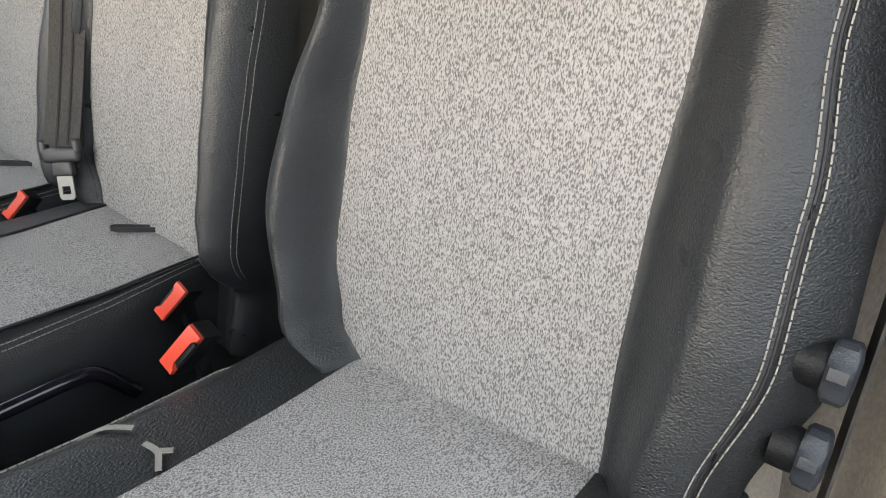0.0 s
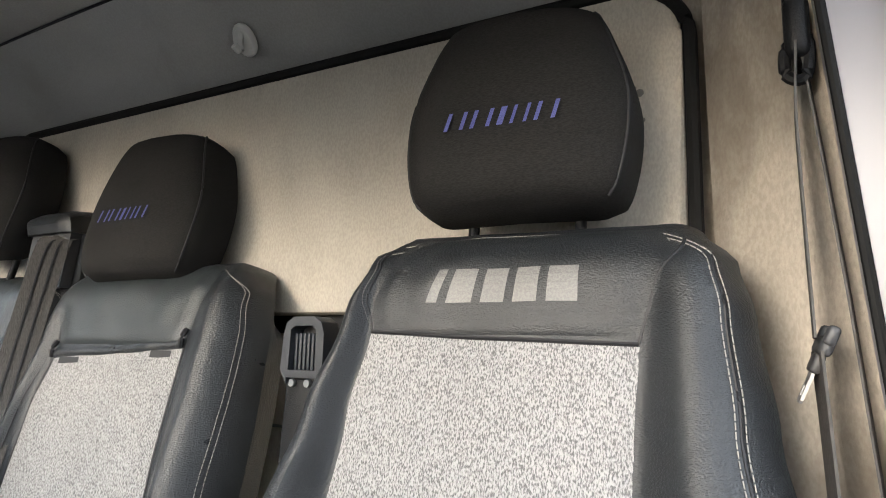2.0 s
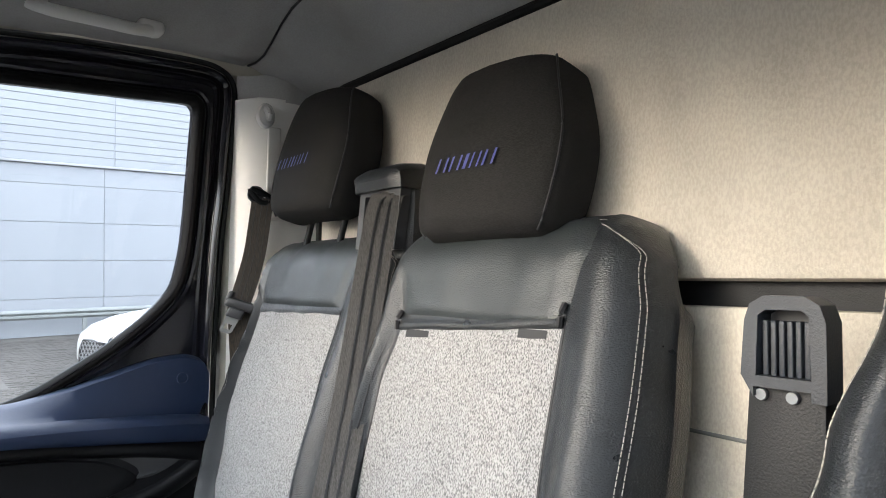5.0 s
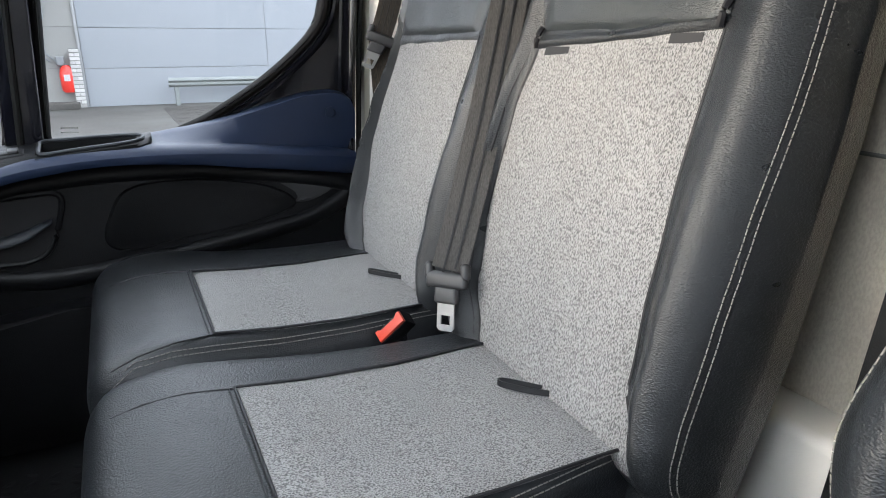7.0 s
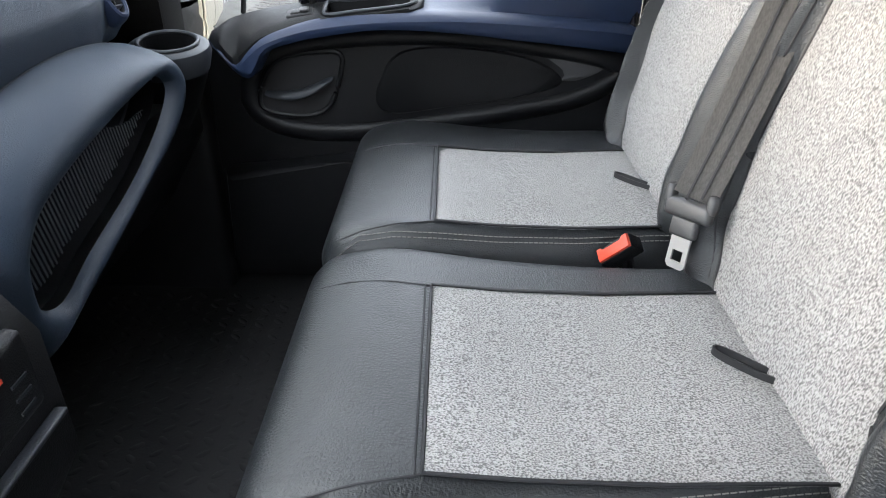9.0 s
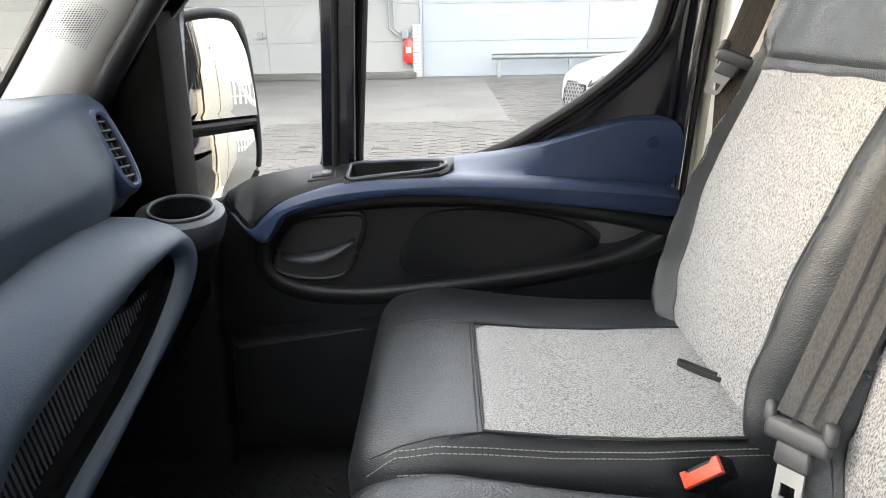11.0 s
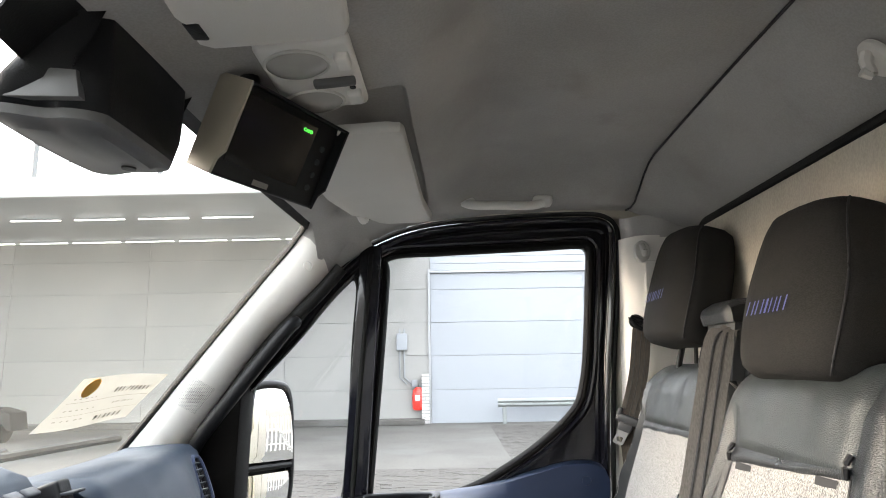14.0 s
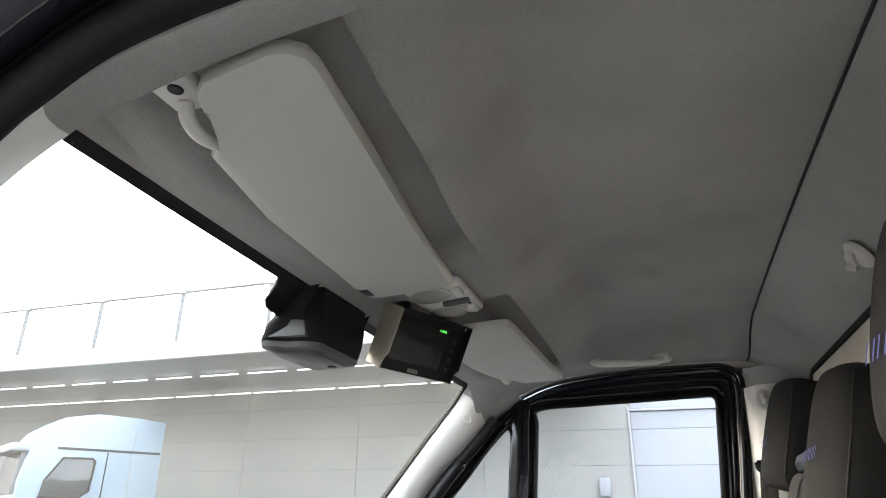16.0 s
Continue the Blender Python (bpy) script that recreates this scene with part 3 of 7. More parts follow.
for k, d in enumerate(BACKS):
    bk = Back(0.300, d["yc"], 1.165, 0.56, 13.5, d["near"], d["far"], d["near_edge"], d["far_edge"], 0.095, 0.026, 0.077)
    lo, hi = lambda v: -bk.edge(v, -1) / bk.half(v, -1), lambda v: bk.edge(v, 1) / bk.half(v, 1)
    rim = lambda i, rise=0.0: d["top"][0] + (d["top"][1] - d["top"][0]) * i + rise
    b = part("backrest", bk.body(), VINYL, bench)
    st = lambda v, q=0.0: -(bk.edge(v, -1) + (bk.half(v, -1) - bk.edge(v, -1)) * (d["stitch"] + q)) / bk.half(v, -1)
    fs = lambda v, q=0.0: (bk.edge(v, 1) + (bk.half(v, 1) - bk.edge(v, 1)) * (0.82 + q)) / bk.half(v, 1)
    part("front_cover", bk.patch(st, fs, -0.15, 0.985, 0.0014, 96, 60), VINYL_GREY, b, "blue-grey vinyl front cover")
    part("back_insert", bk.patch(lo, hi, 0.03, 0.765, 0.0035, 24, 36, top=rim), FABRIC, b, "grey speckled fabric insert")
    part("top_panel", bk.patch(lambda v: lo(min(v, 0.76)) - 0.16 * sstep(0.76, 0.97, v), lambda v: hi(min(v, 0.76)) + 0.20 * sstep(0.76, 0.97, v), 0.766, 0.992, 0.005, 40, 26), VINYL_TOP_LIT, b, "smooth grey vinyl top panel, windscreen light in its tone")
    for fn, s in ((lo, -1), (hi, 1)):
        top = rim(0.0 if s < 0 else 1.0)
        part("piping", tube(Mesh(), [bk.at(fn(0.03 + (top - 0.03) * i / 36), 0.03 + (top - 0.03) * i / 36, 0.0012) for i in range(37)], 0.0026, 6), PIPING, b)
        if k == 0:
            part("pipe_edge", tube(Mesh(), [bk.at(fn(0.05 + (top - 0.05) * i / 36) + s * 0.045, 0.05 + (top - 0.05) * i / 36, 0.0012) for i in range(37)], 0.0014, 6), PIPING, b)
        e = fn(0.76)
        part("seam", tube(Mesh(), bk.line([(e, top + 0.02), (e + s * 0.06, 0.86), (e + s * 0.15, 0.965)], 16, 0.0016), 0.0016, 6), PIPING, b)
    hem = Mesh()
    grid(hem, lambda i, j: bk.at(lo(0.75) + (hi(0.75) - lo(0.75)) * i, rim(i, -0.012 + 0.030 * j + 0.004 * math.sin(9 * i) * j), 0.0030 + (0.0040 if k == 0 else 0.0014) * math.sin(math.pi * min(1, j * 1.3)) + 0.0005 * math.sin(21 * i)), 40, 6)
    part("hem", hem, VINYL_GREY, b, "turned vinyl hem")
    if k == 0:
        for p in (0.16, 0.86):
            tab = grid(Mesh(), lambda i, j: bk.at(lo(0.75) + (hi(0.75) - lo(0.75)) * (p - 0.08 + 0.16 * i), rim(p, -0.030 + 0.018 * j), 0.0052), 4, 2)
            part("hem_tab", tab, PIPING, b, "black elastic tab")
        for fn, i in ((lo, 0.0), (hi, 1.0)):
            knot = bk.at(fn(0.75), rim(i, 0.012), 0.006)
            part("loop_knot", tube(Mesh(), smooth_path([knot + bk.up * 0.012, knot + bk.n * 0.004, knot - bk.up * 0.012 + bk.side * 0.003], 8), 0.0034, 6), PIPING, b, "black knotted cord loop")
    for q in (0.0, 0.036):
        side_line = [bk.at(st(v, q), v, 0.0018) for v in [0.04 + 0.86 * i / 80 for i in range(81)]] + [bk.at(st(0.9 + 0.075 * i / 14, q) * (1 - 0.35 * (i / 14) ** 2), 0.9 + (0.075 - q * 0.10) * i / 14 + 0.01 * (i / 14) ** 2, 0.0018) for i in range(1, 15)]
        part("stitching", stitches(Mesh(), side_line, bk.n, 0.0050, 0.0014, 0.0008), THREAD, b, "pale double stitching")
    if k == 1:
        part("stitching", stitches(Mesh(), [bk.at(fs(v), v, 0.0018) for v in [0.05 + 0.86 * i / 60 for i in range(61)]], bk.n, 0.0050, 0.0014, 0.0008), THREAD, b)
    part("stitching", stitches(Mesh(), bk.line([(-0.75, 0.985), (0, 0.99), (0.75, 0.985)], 30, 0.002), (0, 0, 1)), THREAD, b)
    hx, hy, hz_ = d["head"]
    headrest(bench, Vector((hx + 0.050, hy, hz_)), bk.up, bk.n, bk.side, 0.126, 0.112, 0.052, 0.06, 0.104)
for y in (0.78, 1.45):
    part("bench_leg", box(Mesh(), (0.1, y, 0.9), (0.4, 0.05, 0.24), 0.01), PLASTIC, bench)
part("tip_handle", tube(Mesh(), smooth_path([(-0.015, 0.69, 1.10), (-0.008, 0.680, 1.14), (0.012, 0.676, 1.153), (0.04, 0.675, 1.156), (0.11, 0.675, 1.157), (0.132, 0.677, 1.15), (0.15, 0.680, 1.128), (0.17, 0.69, 1.10)], 30), 0.0085, 10), GLOSS_BLACK, bench, "black tubular folding handle")

DRV = 0.335
seat = thing("driver_seat", "black vinyl driver seat with worn grey fabric insert", "seat", at=(0.1, 0.335, 0.8))
db = Back(0.285, DRV, 1.16, 0.56, 10.0,
          ((0, 0.205), (0.12, 0.238), (0.33, 0.270), (0.49, 0.266), (0.67, 0.248), (0.83, 0.236), (0.92, 0.224), (1.0, 0.194)),
          ((-0.08, 0.090), (0, 0.100), (0.06, 0.144), (0.13, 0.190), (0.33, 0.220), (0.47, 0.208), (0.66, 0.180), (0.84, 0.150), (0.93, 0.128), (1.0, 0.096)),
          ((0.08, 0.142), (0.25, 0.138), (0.45, 0.138), (0.65, 0.143), (0.80, 0.147)),
          ((0.06, 0.098), (0.13, 0.130), (0.25, 0.144), (0.45, 0.140), (0.65, 0.127), (0.80, 0.112)),
          0.11, 0.046, 0.045, turn=4.0)
b = part("backrest", db.body(), VINYL, seat)
dl, dr_ = lambda v: -db.edge(v, -1) / db.half(v, -1), lambda v: db.edge(v, 1) / db.half(v, 1)
DRIM = lambda i, rise=0.0: 0.780 + 0.016 * i + rise
SEAM = lambda v: -(db.edge(v, -1) + (db.half(v, -1) - db.edge(v, -1)) * 0.73) / db.half(v, -1)
FARS = lambda v: (db.edge(v, 1) + (db.half(v, 1) - db.edge(v, 1)) * 0.90) / db.half(v, 1)
part("front_cover", db.patch(SEAM, FARS, -0.15, 0.985, 0.0014, 96, 60), VINYL_GREY, b, "grey vinyl front cover, creased")
part("back_insert", db.patch(dl, dr_, 0.03, 0.785, 0.0035, 24, 36, top=DRIM), FABRIC, b, "grey speckled fabric insert, slightly soiled")
part("top_panel", db.patch(lambda v: dl(min(v, 0.78)) - 0.20 * sstep(0.76, 1.0, v), lambda v: dr_(min(v, 0.78)) + 0.10 * sstep(0.76, 1.0, v), 0.796, 0.985, 0.0035, 40, 22), VINYL_GREY, b, "grey vinyl panel with pale raised mark")
for fn in (dl, dr_):
    part("piping", tube(Mesh(), [db.at(fn(0.03 + 0.755 * i / 40), 0.03 + 0.755 * i / 40, 0.001) for i in range(41)], 0.0020, 6), PIPING, b)
part("piping", tube(Mesh(), [db.at(dl(0.78) + (dr_(0.78) - dl(0.78)) * i / 24, DRIM(i / 24, 0.004), 0.003) for i in range(25)], 0.0020, 6), PIPING, b)
part("seam", tube(Mesh(), db.line([(dl(0.78), 0.784), (-0.70, 0.88), (-0.86, 0.955)], 16, 0.002), 0.0017, 6), PIPING, b)
part("seam", tube(Mesh(), db.line([(dr_(0.78), 0.80), (0.82, 0.87), (0.93, 0.955)], 16, 0.002), 0.0014, 6), PIPING, b)
part("stitching", stitches(Mesh(), db.line([(dr_(0.78) + 0.02, 0.80), (0.84, 0.87), (0.95, 0.955)], 16, 0.0024), db.n), THREAD, b)
for off in (-0.018, 0.010):
    vs_ = [0.03 + 0.88 * i / 90 for i in range(91)]
    line = [db.at(SEAM(v) + off, v, 0.0018) for v in vs_] + [db.at((SEAM(0.91) + off) * (1 - 0.16 * (i / 12) ** 1.6), 0.91 + (0.065 - off * 0.3) * i / 12, 0.0018) for i in range(1, 13)]
    part("stitching", stitches(Mesh(), line, db.n, 0.0055, 0.0013, 0.0010), THREAD, b, "pale double stitching")
part("seam", tube(Mesh(), [db.at(SEAM(v) - 0.004, v, 0.001) for v in [0.03 + 0.9 * i / 60 for i in range(61)]], 0.0013, 6), PIPING, b)
part("stitching", stitches(Mesh(), [db.at(FARS(v), v, 0.0018) for v in [0.06 + 0.86 * i / 70 for i in range(71)]], db.side, 0.0052, 0.0012, 0.0010), THREAD, b)
for v in (0.965, 0.982):
    part("stitching", stitches(Mesh(), db.line([(-0.80, v - 0.012), (-0.5, v), (0, v + 0.004), (0.5, v), (0.93, v - 0.012)], 50, 0.002), (0, 0, 1), 0.0052, 0.0012, 0.0010), THREAD, b)
emblem(b, lambda x, y, d: db.at(db.u(-x - 0.024, 0.88), 0.880 + y / db.L, 0.0052 + d), 0.142, 0.034, SILVER_PRINT, 0.12, "pale grey raised mark", (0.4, 1.0, 0.9, 0.9, 1.1), True)
headrest(seat, Vector((0.417, 0.320, 1.823)), db.up, db.n, db.side, 0.120, 0.104, 0.054, 0.05, 0.112)
cy0, cy1 = 0.085, 0.548
c = part("cushion", cushion_mesh(cy0, cy1, -0.14, 0.36, CUSH), VINYL, seat)
part("seat_insert", seat_pad(cy0, cy1, 0.195, 0.442, 0.02, 0.31, CUSH), FABRIC, c, "grey speckled fabric insert")
for y, s, offs in ((cy0, 1, (0.010, 0.02)), (cy1, -1, (0.007, 0.0125))):
    for off in offs:
        line = [(x, y + s * (off + 0.5 * max(0, x - 0.19) ** 1.0 * (s < 0)), cushion_z(x, y + s * off, cy0, cy1, CUSH) + 0.0030) for x in [-0.085 + 0.37 * i / 40 for i in range(41)]]
        part("stitching", stitches(Mesh(), line, (0, 0, 1), 0.0052, 0.0012, 0.0012), THREAD, c)
part("seat_flap", loft(Mesh(), [[(0.30 + 0.1 * k, 0.545 + 0.02 * k, 1.06), (0.30 + 0.1 * k, 0.57 + 0.015 * k, 1.06), (0.305 + 0.085 * k, 0.567 + 0.015 * k, 1.15 - 0.02 * k), (0.325 + 0.05 * k, 0.560, 1.20 - 0.07 * k), (0.325 + 0.05 * k, 0.545, 1.20 - 0.07 * k)] for k in (0, 0.25, 0.5, 0.75, 1.0)]), VINYL_GREY, seat, "grey-blue vinyl flap behind the cushion")
for pts in (((0.060, 0.538), (0.072, 0.536), (0.080, 0.522), (0.093, 0.506)), ((0.090, 0.482), (0.092, 0.466), (0.086, 0.453), (0.082, 0.446)), ((0.092, 0.466), (0.101, 0.458))):
    line = [(p, q, cushion_z(p, q, cy0, cy1, CUSH) + 0.003) for p, q in pts]
    part("torn_thread", strip(Mesh(), smooth_path(line, 10), (1, 0.4, 0), 0.005, 0.0012), THREAD, c, "pale torn cover backing")
part("seat_base", box(Mesh(), (0.1, DRV, 0.9), (0.42, 0.4, 0.24), 0.02), PLASTIC, seat)

# ---- cab structure ----
MID = 0.84          # the cab's middle line


def flip(y):
    return 1.66 - y


FLOOR_Z = 0.80
slab = part("floor", box(Mesh(), (-0.2, MID, FLOOR_Z - 0.03), (1.9, 1.75, 0.06), 0.0), FLOOR_MAT)
knobs = Mesh()
for i in range(22):
    for j in range(44):
        cx_, cy_ = -0.68 + 0.036 * i, 0.45 + 0.026 * j + 0.013 * (i % 2)
        a_ = 0.7 if (i + j) % 2 else -0.7
        ring = [(cx_ + 0.013 * math.cos(q) * math.cos(a_) - 0.006 * math.sin(q) * math.sin(a_), cy_ + 0.013 * math.cos(q) * math.sin(a_) + 0.006 * math.sin(q) * math.cos(a_)) for q in [k * math.tau / 8 for k in range(8)]]
        loft(knobs, [[(p, q, FLOOR_Z) for p, q in ring], [(cx_ + (p - cx_) * 0.8, cy_ + (q - cy_) * 0.8, FLOOR_Z + 0.0010) for p, q in ring]])
tagged(part("mat_relief", knobs, FLOOR_MAT, slab, "raised oval studs"), kind="stuff")
tagged(slab, "black ribbed rubber cab floor mat", "floor", kind="structure")


def visor_bay(y):
    """1 where the headliner is recessed for a sun visor."""
    return max(sstep(0.085, 0.105, y) * sstep(0.665, 0.645, y), sstep(0.892, 0.912, y) * sstep(1.47, 1.45, y))


def lip_x(y):
    """The edge behind the visor recess."""
    return -0.057 - 0.026 * sstep(0.25, 0.62, y) + 0.008 * sstep(0.95, 1.4, y)


ROOF_EDGE = ((-0.335, 1.873), (-0.313, 1.896), (-0.254, 1.952), (-0.21, 1.979), (-0.169, 1.998), (-0.12, 2.013), (-0.071, 2.025), (0.0, 2.035), (0.101, 2.046), (0.287, 2.058), (0.4, 2.058))


def roof_z(x, y):
    e = abs(y - MID)
    lip = lip_x(y)
    z = 2.14 - 0.085 * sstep(0.55, 0.80, e) * (1 - 0.75 * sstep(0.06, -0.10, x) * sstep(MID, 0.5, y)) - 0.02 * (e / 0.8) ** 2
    z -= 0.090 * sstep(lip + 0.13, lip - 0.005, x) * (1 - 0.55 * sstep(0.55, 0.75, e)) + 0.018 * sstep(-0.07, -0.2, x)
    z += 0.030 * sstep(lip, lip - 0.012, x) * visor_bay(y) * sstep(-0.30, -0.25, x)
    z -= 0.16 * max(0, -0.16 - x)
    t = sstep(1.47, 1.635, y)
    return z + (table(ROOF_EDGE, x) + 0.010 - z) * t if t else z


def roof(i, j):
    y = 0.025 + 1.615 * j
    lip = lip_x(y)
    x = -0.335 + (lip + 0.335) * (1 - (1 - i / 0.4) ** 2) if i < 0.4 else lip + (0.4 - lip) * ((i - 0.4) / 0.6) ** 1.6
    return (x, y, roof_z(x, y))


m = grid(Mesh(), roof, 150, 120)
grid(m, lambda i, j: (-0.335 + 0.735 * i, 0.04 + 1.6 * j, 2.2), 4, 4)
tagged(part("ceiling", m, HEADLINER), "grey felt headliner, slightly soiled", "headliner", kind="structure")


def header(i, j):
    y = 0.06 + 1.56 * j
    top = roof_z(0.4, y) - 0.003
    return (0.402 + 0.142 * i, y, top + (min(2.004, top - 0.02) - top) * i ** 1.1)


m = grid(Mesh(), header, 12, 40)
grid(m, lambda i, j: (0.402 + 0.25 * i, 0.0 + 1.68 * j, 2.2), 2, 2)
tagged(part("ceiling_rear", m, HEADLINER), "grey felt header above the rear wall", "headliner", kind="structure")
tube_pts = [(0.401, 0.06 + 1.56 * k / 40, roof_z(0.4, 0.06 + 1.56 * k / 40) - 0.003) for k in range(41)]
tagged(part("trim_seam", tube(Mesh(), tube_pts, 0.0025, 6), PIPING), "black seam line across the headliner", "seam", kind="structure")


def wall_x(z):
    return 0.524 + 0.03 * (z - 1.62)


def rr(y0, y1, z0, z1, r, n=8):
    """A rounded rectangle in y and z, rounded at the top alone."""
    pts = [(y0, z0), (y1, z0)]
    pts += [(y1 - r + r * math.cos(a), z1 - r + r * math.sin(a)) for a in [k * math.pi / 2 / n for k in range(n + 1)]]
    pts += [(y0 + r - r * math.sin(a), z1 - r + r * math.cos(a)) for a in [k * math.pi / 2 / n for k in range(n + 1)]]
    return pts


rear = thing("wall_rear", "beige felt rear cab wall with dark stains", "wall", kind="structure")
part("upper_panel", prism(Mesh(), rr(0.174, 1.500, 1.630, 1.990, 0.055), lambda s, t, d: (wall_x(t) + d, s, t), -0.012, 0.04, 0.01), CARPET, rear)
part("lower_panel", prism(Mesh(), [(0.02, 0.80), (1.66, 0.80), (1.66, 1.604), (0.02, 1.604)], lambda s, t, d: (wall_x(t) + d, s, t), 0.0, 0.04, 0.004), CARPET, rear)
part("backing", box(Mesh(), (0.68, MID, 1.5), (0.06, 1.75, 1.42)), PLASTIC, rear)
part("shadow_gap", prism(Mesh(), [(0.02, 1.60), (1.66, 1.60), (1.66, 1.64), (0.02, 1.64)], lambda s, t, d: (wall_x(t) + d, s, t), 0.018, 0.05), PLASTIC, rear)
part("fold", tube(Mesh(), [(wall_x(1.476) - 0.0005, y, 1.476 + 0.002 * math.sin(9 * y)) for y in [0.03 + 1.6 * k / 30 for k in range(31)]], 0.0022, 6), JOINT, rear)
for q, z, r in ((0.227, 1.876, 0.004), (0.220, 1.870, 0.005), (0.223, 1.862, 0.003), (0.222, 1.850, 0.0045), (0.223, 1.842, 0.006), (0.217, 1.838, 0.003), (0.222, 1.830, 0.004), (0.224, 1.81, 0.003), (0.222, 1.794, 0.004)):
    part("mould_spot", disc(Mesh(), (wall_x(z) - 0.0125, q, z), (-1, 0, 0.15), r, 0.0008, 9), INK, rear)
part("corner_lining", box(Mesh(), (0.558, 0.10, 1.62), (0.012, 0.24, 0.84)), PILLAR_FELT, rear)
part("lower_box", box(Mesh(), (0.485, 0.69, 1.02), (0.07, 0.19, 0.42), 0.012), TRIM_CREAM, rear, "cream plastic box low on the wall")
loop = [(wall_x(t) - 0.008, s, t) for s, t in rr(0.166, 1.508, 1.30, 2.000, 0.075, 14)[1:]] + [(wall_x(1.3) - 0.008, 0.166, 1.3)]
part("seal", tube(Mesh(), loop, 0.0078, 8), RUBBER, rear, "thick black rubber seal around the wall panel")


# ---- pillars, doors, windscreen ----
def fill(m, outer, holes, place, a, b):
    """A plate with holes: outlines (s, t), from depth a to b."""
    bm = bmesh.new()
    edges = []
    for lo in [outer] + holes:
        vs = [bm.verts.new((s, t, a)) for s, t in lo]
        edges += [bm.edges.new((vs[i], vs[(i + 1) % len(vs)])) for i in range(len(vs))]
    made = bmesh.ops.triangle_fill(bm, edges=edges, use_beauty=True)
    faces = [f for f in made["geom"] if isinstance(f, bmesh.types.BMFace)]
    ext = bmesh.ops.extrude_face_region(bm, geom=faces)
    for v in ext["geom"]:
        if isinstance(v, bmesh.types.BMVert):
            v.co[2] = b
    bm.verts.index_update()
    m.add([place(*v.co) for v in bm.verts], [[v.index for v in f.verts] for f in bm.faces])
    bm.free()
    return m


WIN = [(-0.179, 1.947), (-0.05, 1.960), (0.08, 1.969), (0.20, 1.977), (0.295, 1.984), (0.314, 1.979), (0.319, 1.962), (0.317, 1.92), (0.315, 1.877), (0.311, 1.79), (0.306, 1.708), (0.299, 1.655), (0.284, 1.600),
       (0.241, 1.549), (0.171, 1.490), (0.099, 1.442), (0.053, 1.415), (-0.012, 1.388), (-0.075, 1.370), (-0.198, 1.358), (-0.206, 1.380), (-0.203, 1.45), (-0.190, 1.70), (-0.182, 1.90)]
QUARTER = [(-0.283, 1.889), (-0.272, 1.893), (-0.262, 1.886), (-0.257, 1.856), (-0.262, 1.75), (-0.279, 1.345), (-0.39, 1.335), (-0.44, 1.300), (-0.51, 1.285), (-0.514, 1.45), (-0.508, 1.615), (-0.485, 1.655), (-0.405, 1.763), (-0.33, 1.855)]
WIN = [(p[0], p[1]) for p in smooth_loop([(a, b, 0) for a, b in WIN], 138)]
QUARTER = [(p[0], p[1]) for p in smooth_loop([(a, b, 0) for a, b in QUARTER], 84)]
FRAME = [(-0.63, 1.535), (-0.52, 1.650), (-0.419, 1.765), (-0.36, 1.842), (-0.313, 1.896), (-0.254, 1.952), (-0.169, 1.998), (-0.071, 2.025), (0.101, 2.046), (0.23, 2.054), (0.315, 2.057), (0.352, 2.052), (0.375, 2.036),
         (0.384, 2.004), (0.381, 1.93), (0.375, 1.82), (0.366, 1.708), (0.360, 1.58), (0.357, 1.467)]
FRAME = [(-0.63, 1.26)] + [(p[0], p[1]) for p in smooth_path([(a, b, 0) for a, b in FRAME], 73)] + [(0.356, 1.30)]


def grown(loop, d, closed=True):
    """An outline moved outwards by d (inwards below zero)."""
    n = len(loop)
    area = sum(a[0] * b[1] - b[0] * a[1] for a, b in zip(loop, loop[1:] + loop[:1]))
    sign = 1 if area > 0 else -1
    out = []
    for k, p in enumerate(loop):
        a, b = (loop[k - 1], loop[(k + 1) % n]) if closed else (loop[max(0, k - 1)], loop[min(n - 1, k + 1)])
        t = Vector((b[0] - a[0], b[1] - a[1])).normalized()
        out.append((p[0] + t[1] * d * sign, p[1] - t[0] * d * sign))
    return out


